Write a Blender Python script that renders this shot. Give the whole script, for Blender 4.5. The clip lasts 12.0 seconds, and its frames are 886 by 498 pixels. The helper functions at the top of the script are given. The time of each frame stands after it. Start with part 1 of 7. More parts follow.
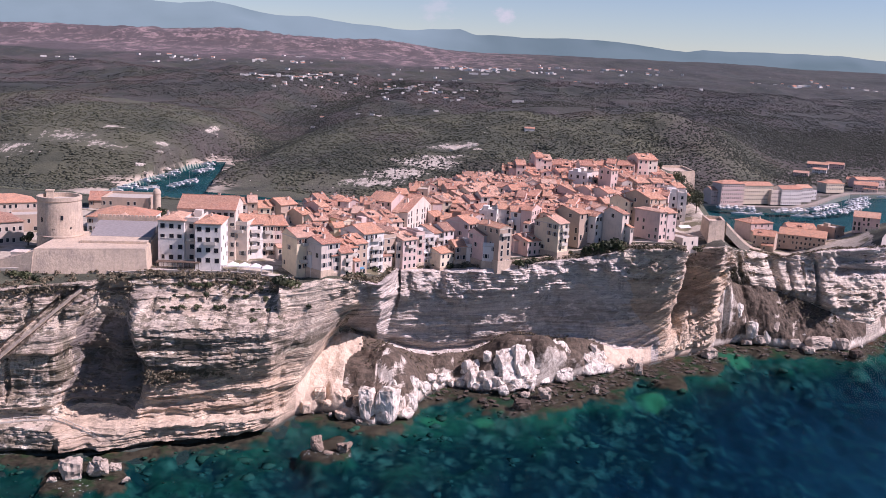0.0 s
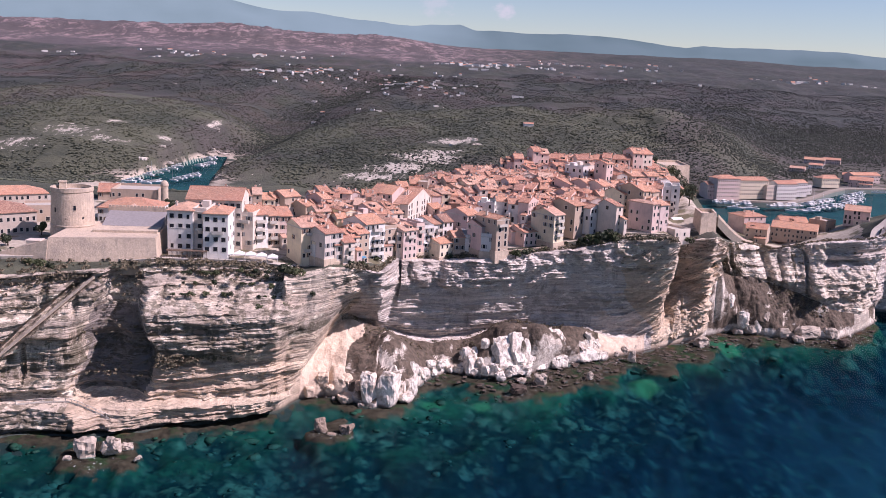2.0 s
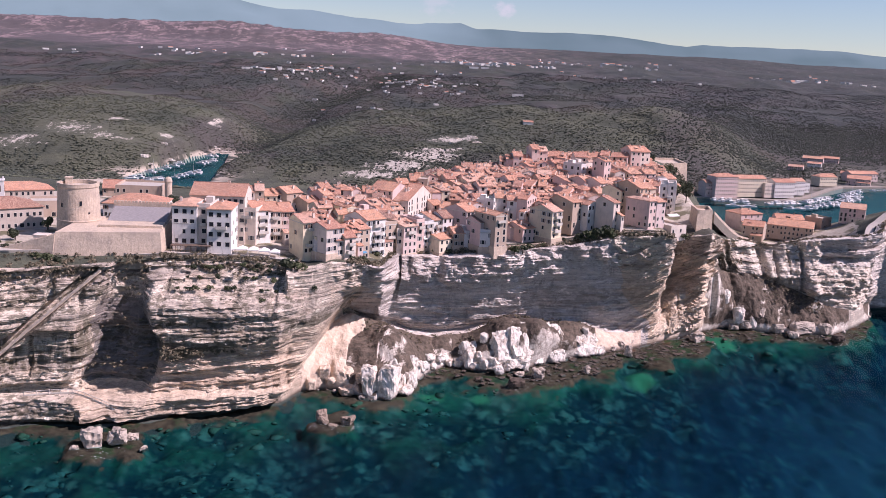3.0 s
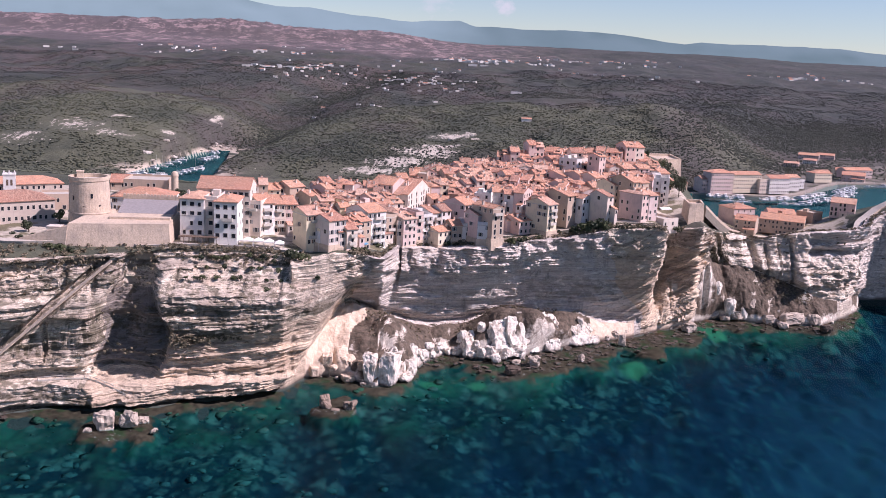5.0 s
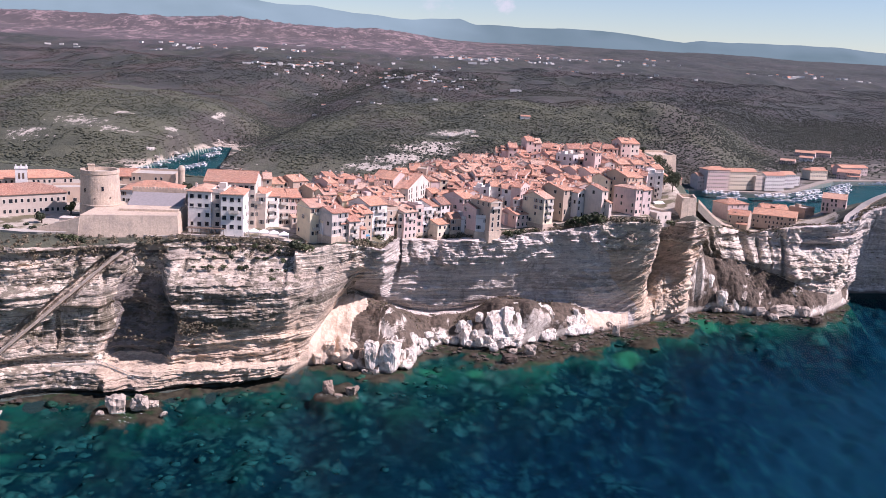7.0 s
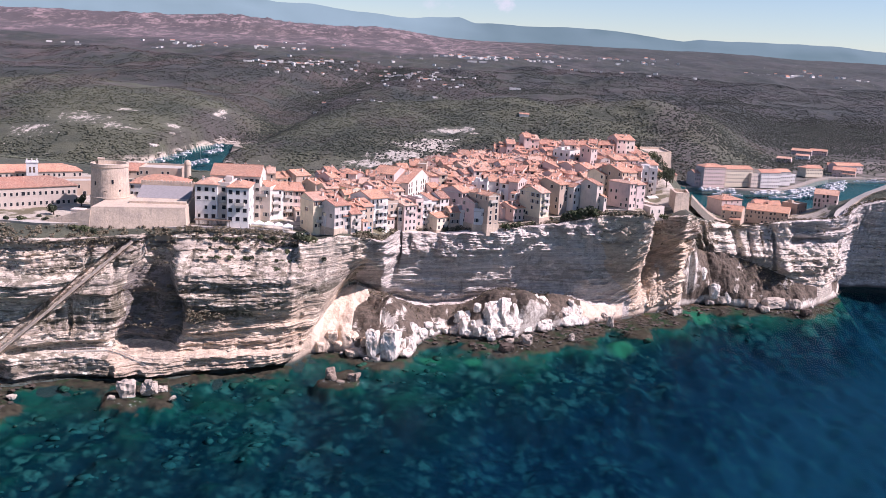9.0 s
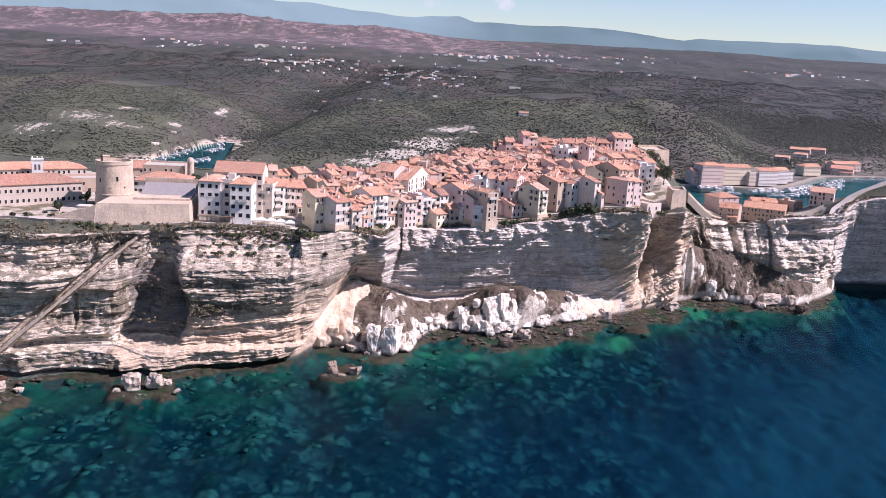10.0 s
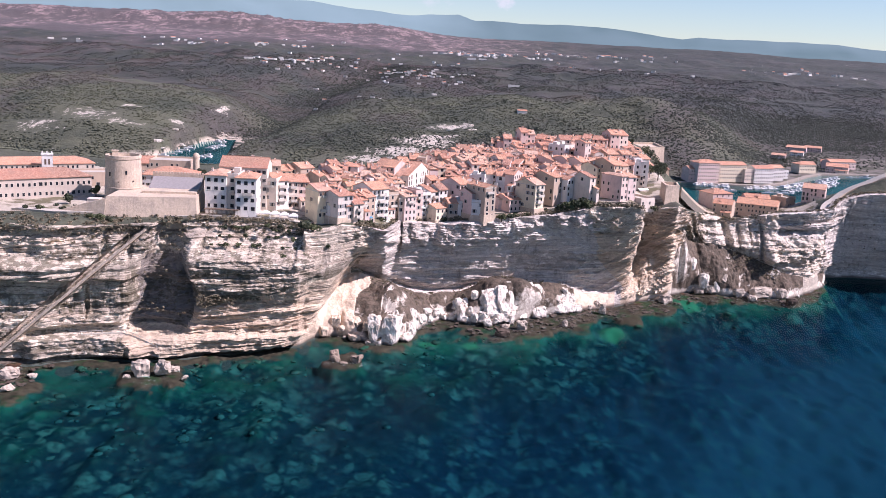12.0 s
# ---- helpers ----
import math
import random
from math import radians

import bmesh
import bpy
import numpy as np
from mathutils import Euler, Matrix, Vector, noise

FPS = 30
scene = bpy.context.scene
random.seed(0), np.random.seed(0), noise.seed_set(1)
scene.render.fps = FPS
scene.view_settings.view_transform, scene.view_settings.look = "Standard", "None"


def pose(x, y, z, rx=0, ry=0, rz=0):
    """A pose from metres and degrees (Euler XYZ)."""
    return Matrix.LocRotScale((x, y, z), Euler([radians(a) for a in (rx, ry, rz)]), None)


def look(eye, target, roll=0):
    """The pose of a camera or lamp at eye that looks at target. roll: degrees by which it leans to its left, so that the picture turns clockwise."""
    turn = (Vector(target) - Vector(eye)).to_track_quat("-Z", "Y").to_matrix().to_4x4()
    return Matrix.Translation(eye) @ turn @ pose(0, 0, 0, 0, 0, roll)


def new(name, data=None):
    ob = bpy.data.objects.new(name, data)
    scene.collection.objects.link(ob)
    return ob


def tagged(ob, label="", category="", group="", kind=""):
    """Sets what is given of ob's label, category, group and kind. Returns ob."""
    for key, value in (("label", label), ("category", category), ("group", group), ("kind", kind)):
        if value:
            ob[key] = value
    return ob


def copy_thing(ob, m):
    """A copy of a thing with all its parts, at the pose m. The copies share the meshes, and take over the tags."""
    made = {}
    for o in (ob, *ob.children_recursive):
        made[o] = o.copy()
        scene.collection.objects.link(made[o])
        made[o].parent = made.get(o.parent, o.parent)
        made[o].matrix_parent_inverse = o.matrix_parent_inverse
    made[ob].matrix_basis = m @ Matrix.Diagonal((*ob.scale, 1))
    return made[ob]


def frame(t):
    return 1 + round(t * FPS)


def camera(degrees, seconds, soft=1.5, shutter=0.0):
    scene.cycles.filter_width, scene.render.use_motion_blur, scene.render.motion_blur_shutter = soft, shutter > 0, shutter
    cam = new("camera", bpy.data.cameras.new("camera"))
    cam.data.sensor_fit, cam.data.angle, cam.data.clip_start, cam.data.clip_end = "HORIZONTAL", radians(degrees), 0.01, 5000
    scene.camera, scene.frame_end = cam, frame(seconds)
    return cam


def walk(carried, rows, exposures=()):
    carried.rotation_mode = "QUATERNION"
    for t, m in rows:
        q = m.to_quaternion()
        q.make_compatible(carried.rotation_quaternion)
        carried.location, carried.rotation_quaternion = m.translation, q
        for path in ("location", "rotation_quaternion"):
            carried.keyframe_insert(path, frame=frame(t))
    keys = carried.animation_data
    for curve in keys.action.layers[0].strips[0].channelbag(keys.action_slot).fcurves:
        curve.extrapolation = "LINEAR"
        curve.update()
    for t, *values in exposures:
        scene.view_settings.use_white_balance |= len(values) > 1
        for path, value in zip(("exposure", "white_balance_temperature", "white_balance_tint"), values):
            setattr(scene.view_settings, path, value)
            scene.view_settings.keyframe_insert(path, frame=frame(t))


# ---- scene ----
cam = camera(50.0, 12.0, 0.75)
PATH = [
    (0, (0.19, -0.005, 112.551), (0.156, 1.958, 112.171), 2.7),
    (0.5, (0.287, -2.673, 112.592), (0.253, -0.71, 112.21), 2.7),
    (1, (0.37, -5.416, 112.63), (0.337, -3.454, 112.246), 2.8),
    (1.5, (0.499, -8.156, 112.681), (0.466, -6.194, 112.295), 2.8),
    (2, (0.648, -10.983, 112.725), (0.615, -9.021, 112.336), 2.8),
    (2.5, (0.836, -13.798, 112.764), (0.804, -11.837, 112.374), 2.8),
    (3, (0.985, -16.619, 112.788), (0.952, -14.659, 112.396), 2.9),
    (5, (1.451, -27.875, 112.835), (1.42, -25.915, 112.438), 2.9),
    (5.5, (1.579, -30.662, 112.838), (1.548, -28.702, 112.441), 3.0),
    (6, (1.698, -33.549, 112.831), (1.668, -31.59, 112.432), 3.0),
    (6.5, (1.824, -36.408, 112.812), (1.793, -34.449, 112.412), 3.0),
    (7, (1.933, -39.206, 112.798), (1.903, -37.247, 112.397), 3.0),
    (9, (2.423, -50.346, 112.576), (2.394, -48.388, 112.172), 3.1),
    (9.5, (2.54, -53.138, 112.552), (2.511, -51.179, 112.147), 3.1),
    (10, (2.708, -55.821, 112.53), (2.679, -53.863, 112.124), 3.1),
    (10.5, (2.837, -58.587, 112.523), (2.809, -56.629, 112.116), 3.1),
    (11, (2.93, -61.395, 112.515), (2.902, -59.437, 112.107), 3.1),
    (11.5, (3.002, -64.209, 112.515), (2.975, -62.251, 112.106), 3.2),
    (12, (3.061, -66.994, 112.517), (3.034, -65.037, 112.108), 3.2),
]
walk(cam, [(t, look(eye, target, roll)) for t, eye, target, roll in PATH], [(0.0, 0.29, 6010, 39), (6.0, 0.46, 5950, 36), (12.0, 0.63, 5880, 33)])

# ---- light ----
SUN_AZIMUTH, SUN_HEIGHT = -10.0, 46.0   # degrees from +x towards +y, and above the horizon
world = bpy.data.worlds.new("daylight")
scene.world = world
world.use_nodes = True
wn = world.node_tree.nodes
sky = wn.new("ShaderNodeTexSky")
sky.sky_type, sky.sun_disc = "NISHITA", False
sky.sun_elevation, sky.sun_rotation = radians(SUN_HEIGHT), radians(90 - SUN_AZIMUTH)
sky.air_density, sky.dust_density, sky.ozone_density = 1.0, 0.0, 2.2
sky.altitude = 600
tone = wn.new("ShaderNodeMix")
tone.data_type, tone.blend_type = "RGBA", "MULTIPLY"
tone.inputs[0].default_value, tone.inputs[7].default_value = 1.0, (0.91, 0.99, 0.94, 1)
world.node_tree.links.new(sky.outputs[0], tone.inputs[6])
# two small fair-weather clouds low in the north
link = world.node_tree.links.new
ray = wn.new("ShaderNodeTexCoord")
wisp = wn.new("ShaderNodeTexNoise")
wisp.inputs["Scale"].default_value, wisp.inputs["Detail"].default_value, wisp.inputs["Roughness"].default_value = 60.0, 6.0, 0.62
squash = wn.new("ShaderNodeVectorMath")
squash.operation, squash.inputs[1].default_value = "MULTIPLY", (1, 1, 1.7)
link(ray.outputs["Generated"], squash.inputs[0])
link(squash.outputs[0], wisp.inputs["Vector"])
veil = tone.outputs[2]
for middle, size, amount in (((0.0326, 0.9981, 0.0515), 0.021, 0.62), ((-0.035, 0.9975, 0.061), 0.04, 0.3)):
    far = wn.new("ShaderNodeVectorMath")
    far.operation, far.inputs[1].default_value = "DISTANCE", middle
    link(ray.outputs["Generated"], far.inputs[0])
    edge = wn.new("ShaderNodeMapRange")
    for k, v in ((1, 0.0), (2, size), (3, 0.3), (4, -0.25)):
        edge.inputs[k].default_value = v
    link(far.outputs["Value"], edge.inputs[0])
    both = wn.new("ShaderNodeMath")
    both.operation = "ADD"
    link(edge.outputs[0], both.inputs[0])
    link(wisp.outputs["Fac"], both.inputs[1])
    puff = wn.new("ShaderNodeMapRange")
    for k, v in ((1, 0.56), (2, 0.78), (3, 0.0), (4, amount)):
        puff.inputs[k].default_value = v
    link(both.outputs[0], puff.inputs[0])
    blend = wn.new("ShaderNodeMix")
    blend.data_type = "RGBA"
    link(puff.outputs[0], blend.inputs[0])
    link(veil, blend.inputs[6])
    blend.inputs[7].default_value = (7.6, 7.5, 7.4, 1)
    veil = blend.outputs[2]
link(veil, wn["Background"].inputs[0])
wn["Background"].inputs[1].default_value = 0.074
sun = new("sun", bpy.data.lights.new("sun", "SUN"))
sun.data.energy, sun.data.angle, sun.data.color = 5.0, radians(0.6), (1.0, 0.91, 0.8)
a, e = radians(SUN_AZIMUTH), radians(SUN_HEIGHT)
sun.matrix_world = look((300 * math.cos(a) * math.cos(e), 300 * math.sin(a) * math.cos(e), 300 * math.sin(e)), (0, 0, 0))


# ---- materials ----
class Nodes:
    """A short way to write node materials."""

    def __init__(self, name, rough_value=0.85, metal=0.0):
        self.mat = bpy.data.materials.new(name)
        self.mat.use_nodes = True
        self.tree = self.mat.node_tree
        self.main = self.tree.nodes["Principled BSDF"]
        self.out = self.tree.nodes["Material Output"]
        self.main.inputs["Roughness"].default_value = rough_value
        self.main.inputs["Metallic"].default_value = metal
        self.where = self.add("ShaderNodeNewGeometry").outputs["Position"]

    def add(self, kind, operation="", feature="", data_type="", blend_type="", wave_type="", bands_direction=""):
        n = self.tree.nodes.new(kind)
        if operation:
            n.operation = operation
        if feature:
            n.feature = feature
        if data_type:
            n.data_type, n.blend_type = data_type, blend_type
        if wave_type:
            n.wave_type, n.bands_direction = wave_type, bands_direction
        return n

    def put(self, socket, value):
        if isinstance(value, bpy.types.NodeSocket):
            self.tree.links.new(value, socket)
        elif isinstance(value, (tuple, list)) and len(value) == 3 and socket.type == "RGBA":
            socket.default_value = (*value, 1)
        else:
            socket.default_value = value

    def scaled(self, sx, sy, sz, source=None):
        n = self.add("ShaderNodeVectorMath", operation="MULTIPLY")
        self.put(n.inputs[0], source or self.where)
        n.inputs[1].default_value = (sx, sy, sz)
        return n.outputs[0]

    def noise(self, vector, scale=1.0, detail=4.0, roughness=0.55, distortion=0.0):
        n = self.add("ShaderNodeTexNoise")
        self.put(n.inputs["Vector"], vector)
        n.inputs["Scale"].default_value, n.inputs["Detail"].default_value = scale, detail
        n.inputs["Roughness"].default_value, n.inputs["Distortion"].default_value = roughness, distortion
        return n.outputs["Fac"]

    def cells(self, vector, scale=1.0, feature="F1", out="Distance"):
        n = self.add("ShaderNodeTexVoronoi", feature=feature)
        self.put(n.inputs["Vector"], vector)
        n.inputs["Scale"].default_value = scale
        return n.outputs[out]

    def span(self, value, a, b, c=0.0, d=1.0):
        n = self.add("ShaderNodeMapRange")
        for k, v in enumerate((value, a, b, c, d)):
            self.put(n.inputs[k], v)
        return n.outputs[0]

    def sums(self, operation, x, y=0.0):
        n = self.add("ShaderNodeMath", operation=operation)
        self.put(n.inputs[0], x)
        self.put(n.inputs[1], y)
        return n.outputs[0]

    def mix(self, factor, x, y, blend="MIX"):
        n = self.add("ShaderNodeMix", data_type="RGBA", blend_type=blend)
        self.put(n.inputs[0], factor)
        self.put(n.inputs[6], x)
        self.put(n.inputs[7], y)
        return n.outputs[2]

    def noise3(self, scale, amount):
        n = self.add("ShaderNodeTexNoise")
        self.put(n.inputs["Vector"], self.where)
        n.inputs["Scale"].default_value = scale
        return self.scaled(amount, amount, 0, n.outputs["Color"])

    def sums3(self, operation, x, y):
        n = self.add("ShaderNodeVectorMath", operation=operation)
        self.put(n.inputs[0], x)
        self.put(n.inputs[1], y)
        return n.outputs[0]

    def axis(self, k, source=None):
        n = self.add("ShaderNodeSeparateXYZ")
        self.put(n.inputs[0], source or self.where)
        return n.outputs[k]

    def random(self):
        return self.add("ShaderNodeObjectInfo").outputs["Random"]

    def island(self):
        return self.add("ShaderNodeNewGeometry").outputs["Random Per Island"]

    def up(self):
        return self.axis(2, self.add("ShaderNodeNewGeometry").outputs["Normal"])

    def color(self, value):
        self.put(self.main.inputs["Base Color"], value)
        return self

    def drowned(self, c):
        """Darkens what lies below the waterline: the light lost in the water is put into the colour."""
        return self.mix(self.span(self.axis(2), -0.7, -0.05, 1, 0), c, (0.01, 0.026, 0.024))

    def bump(self, height, strength=0.4, distance=0.1):
        n = self.add("ShaderNodeBump")
        n.inputs["Strength"].default_value, n.inputs["Distance"].default_value = strength, distance
        self.put(n.inputs["Height"], height)
        self.put(self.main.inputs["Normal"], n.outputs[0])
        return self


def limestone_cliff(name, dark, light, tan, stain, scrub_amount, belt=0.0):
    """Bedded limestone; stain: how strongly lichen and dark bands streak it, scrub_amount: how much grows on its
    ledges, belt: the hanging growth halfway up.
    """
    m = Nodes(name, 0.92)
    beds = m.noise(m.scaled(0.012, 0.012, 0.42), 1.0, 6, 0.62)
    fine = m.noise(m.scaled(0.035, 0.035, 1.9), 1.0, 5, 0.65)
    line = m.noise(m.scaled(0.06, 0.06, 4.2), 1.0, 3, 0.6)
    blot = m.noise(m.where, 0.07, 6, 0.65)
    grit = m.noise(m.where, 0.8, 6, 0.75)
    streak = m.noise(m.scaled(0.5, 0.5, 0.05), 1.0, 5, 0.65)
    c = m.mix(m.span(beds, 0.36, 0.62), dark, light)
    c = m.mix(m.span(blot, 0.36, 0.46, 0.6, 0), c, tan)
    c = m.mix(m.span(grit, 0.42, 0.7, 0, 0.5), c, tuple(0.6 * v for v in dark))
    c = m.mix(m.span(fine, 0.53, 0.63, 0, 0.5 * stain), c, (0.25, 0.2, 0.165))
    c = m.mix(m.span(line, 0.54, 0.63, 0, 0.4), c, (0.25, 0.2, 0.165))
    c = m.mix(m.sums("MULTIPLY", m.span(streak, 0.5, 0.64, 0, 0.65 * stain), m.span(blot, 0.44, 0.6)), c, (0.1, 0.09, 0.085))
    smear = m.noise(m.scaled(0.016, 0.016, 0.15), 1.0, 6, 0.68, 0.6)
    c = m.mix(m.span(smear, 0.5, 0.6, 0, 0.6 * stain), c, m.mix(grit, (0.13, 0.115, 0.105), (0.3, 0.26, 0.23)))
    chalky = m.noise(m.scaled(0.09, 0.09, 0.26), 1.0, 7, 0.75)
    c = m.mix(m.span(chalky, 0.56, 0.62, 0, 0.7), c, tuple(min(0.9, 1.1 * v) for v in light))
    tuft = m.noise(m.scaled(0.3, 0.3, 0.5), 1.0, 5, 0.72)
    scrub = m.sums("MULTIPLY", m.span(m.up(), -0.1, 0.5), m.span(tuft, 0.5, 0.56))
    band = m.sums("MULTIPLY", m.span(m.noise(m.scaled(0.012, 0.012, 0.1), 1.0, 4, 0.6), 0.54, 0.58), m.span(tuft, 0.44, 0.52))
    k = m.sums("MULTIPLY", m.sums("MAXIMUM", scrub, band), scrub_amount)
    if belt:
        level = m.sums("ADD", m.axis(2), m.span(m.noise(m.scaled(0.02, 0.02, 0.0), 1.0, 3, 0.6), 0.3, 0.7, -6, 6))
        girdle = m.sums("MULTIPLY", m.span(level, 15, 18), m.span(level, 33, 27))
        hang = m.span(m.noise(m.scaled(0.32, 0.32, 0.07), 1.0, 5, 0.7), 0.44, 0.54)
        gaps = m.span(m.noise(m.scaled(0.035, 0.035, 0.05), 1.0, 4, 0.6), 0.37, 0.46)
        k = m.sums("MAXIMUM", k, m.sums("MULTIPLY", m.sums("MULTIPLY", girdle, hang), m.sums("MULTIPLY", gaps, belt)))
    c = m.mix(k, c, m.mix(grit, (0.045, 0.042, 0.024), (0.13, 0.11, 0.065)))
    wet = m.span(m.sums("ADD", m.axis(2), m.span(blot, 0, 1, -2, 2)), 0.4, 1.8, 0.8, 0)
    c = m.mix(wet, c, (0.06, 0.042, 0.034))
    m.color(m.drowned(c))
    return m.bump(m.sums("ADD", m.sums("ADD", m.sums("MULTIPLY", fine, 1.4), line), grit), 1.0, 0.6).mat


def mound_rock():
    m = Nodes("scrubby_limestone", 0.93)
    n1 = m.noise(m.where, 0.11, 5, 0.62)
    n2 = m.noise(m.where, 0.55, 5, 0.65)
    rock = m.mix(m.span(n2, 0.35, 0.65), (0.4, 0.33, 0.27), (0.74, 0.68, 0.6))
    brown = m.mix(m.span(n2, 0.4, 0.6), (0.06, 0.047, 0.034), (0.135, 0.1, 0.074))
    tall = m.span(m.axis(2), 0.5, 4.5, -0.13, 0.14)
    flat = m.span(m.up(), 0.35, 0.8, -0.17, 0.1)
    k = m.sums("ADD", m.sums("ADD", n1, tall), flat)
    k = m.sums("ADD", k, m.span(m.axis(0), 108, 116, 0, 0.06))
    c = m.mix(m.span(k, 0.44, 0.54), rock, brown)
    wet = m.span(m.sums("ADD", m.axis(2), m.span(n1, 0, 1, -1.5, 1.5)), 0.2, 1.4, 0.75, 0)
    c = m.mix(wet, c, (0.07, 0.05, 0.038))
    return m.color(m.drowned(c)).bump(m.sums("ADD", n2, n1), 0.9, 0.6).mat


def sandy_rock():
    m = Nodes("tan_bare_rock", 0.95)
    n1 = m.noise(m.where, 0.12, 5, 0.6)
    n2 = m.noise(m.where, 0.9, 5, 0.65)
    c = m.mix(m.span(n2, 0.3, 0.7), (0.54, 0.41, 0.31), (0.74, 0.6, 0.47))
    c = m.mix(m.span(n1, 0.52, 0.64, 0, 0.6), c, (0.33, 0.26, 0.2))
    wet = m.span(m.sums("ADD", m.axis(2), m.span(n1, 0, 1, -1.5, 1.5)), 0.2, 1.6, 0.9, 0)
    c = m.mix(wet, c, (0.06, 0.042, 0.034))
    return m.color(m.drowned(c)).bump(m.sums("ADD", n1, n2), 0.8, 0.5).mat


def harbour_yard():
    m = Nodes("harbour_yard", 0.92)
    n1 = m.noise(m.where, 0.03, 5, 0.65)
    n2 = m.noise(m.where, 0.25, 5, 0.65)
    c = m.mix(m.span(n2, 0.35, 0.65), (0.09, 0.08, 0.07), (0.2, 0.175, 0.15))
    return m.color(m.mix(m.span(n1, 0.48, 0.56), c, (0.05, 0.05, 0.03))).mat


def white_rock():
    m = Nodes("white_limestone_block", 0.9)
    n1 = m.noise(m.where, 0.3, 6, 0.7)
    flutes = m.noise(m.scaled(1.5, 1.5, 0.18), 1.0, 5, 0.65)
    c = m.mix(m.span(n1, 0.34, 0.56), (0.46, 0.37, 0.3), (0.86, 0.79, 0.7))
    c = m.mix(m.span(m.noise(m.where, 1.1, 6, 0.75), 0.54, 0.66, 0, 0.65), c, (0.3, 0.24, 0.19))
    c = m.mix(m.sums("MULTIPLY", m.span(m.up(), 0.55, 0.9), m.span(m.noise(m.where, 0.45, 4, 0.6), 0.5, 0.58, 0, 0.85)), c, (0.17, 0.135, 0.09))
    c = m.mix(m.span(flutes, 0.54, 0.66, 0, 0.4), c, (0.34, 0.28, 0.24))
    wet = m.span(m.sums("ADD", m.axis(2), m.span(n1, 0, 1, -1, 1)), 0.2, 1.3, 0.9, 0)
    c = m.mix(wet, c, (0.075, 0.05, 0.04))
    return m.color(m.drowned(c)).bump(m.sums("ADD", n1, flutes), 0.9, 0.5).mat


# bare limestone among the maquis: middle x, y, half-width, half-depth in metres, and how unbroken it is
BARE = ((-36, 902, 38, 26, 0.26), (-10, 985, 30, 22, 0.19), (-60, 862, 34, 22, 0.2), (-80, 836, 34, 14, 0.17), (-22, 930, 30, 14, 0.18), (-357, 967, 16, 9, 0.11), (-416, 858, 34, 22, 0.06), (-339, 888, 36, 16, 0.06),
        (-290, 1090, 8, 40, 0.11), (-300, 940, 14, 20, 0.1), (-380, 905, 40, 30, 0.05))


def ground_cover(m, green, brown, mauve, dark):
    """Green scrub on the near hills, brown on the plain, dark stands in patches, and painted haze far off."""
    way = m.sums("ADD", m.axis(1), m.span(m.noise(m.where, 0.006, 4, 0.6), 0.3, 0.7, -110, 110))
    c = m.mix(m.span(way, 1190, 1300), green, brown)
    # distance haze is put into the plant colour as mauve
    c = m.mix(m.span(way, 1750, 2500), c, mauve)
    c = m.mix(m.span(m.noise(m.where, 0.011, 6, 0.7), 0.5, 0.58, 0, 0.7), c, dark)
    c = m.mix(m.span(m.noise(m.scaled(0.7, 1.2, 1), 0.0032, 5, 0.6), 0.46, 0.58, 0, 0.75), c, dark)
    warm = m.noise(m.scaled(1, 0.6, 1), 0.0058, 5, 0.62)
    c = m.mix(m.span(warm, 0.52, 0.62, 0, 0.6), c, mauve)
    # darker and bluer to the far east; the blue is haze put into the colour
    east_haze = m.sums("MULTIPLY", m.span(m.axis(0), -100, 700, 0, 0.7), m.span(way, 1150, 1700))
    c = m.mix(east_haze, c, m.mix(m.span(warm, 0.4, 0.6), (0.033, 0.043, 0.042), (0.054, 0.057, 0.058)))
    stands = m.sums("MULTIPLY", m.span(m.noise(m.scaled(1, 0.4, 1), 0.011, 6, 0.72), 0.47, 0.55, 0, 0.65), m.span(way, 1250, 1600))
    return m.mix(stands, c, (0.024, 0.031, 0.032))


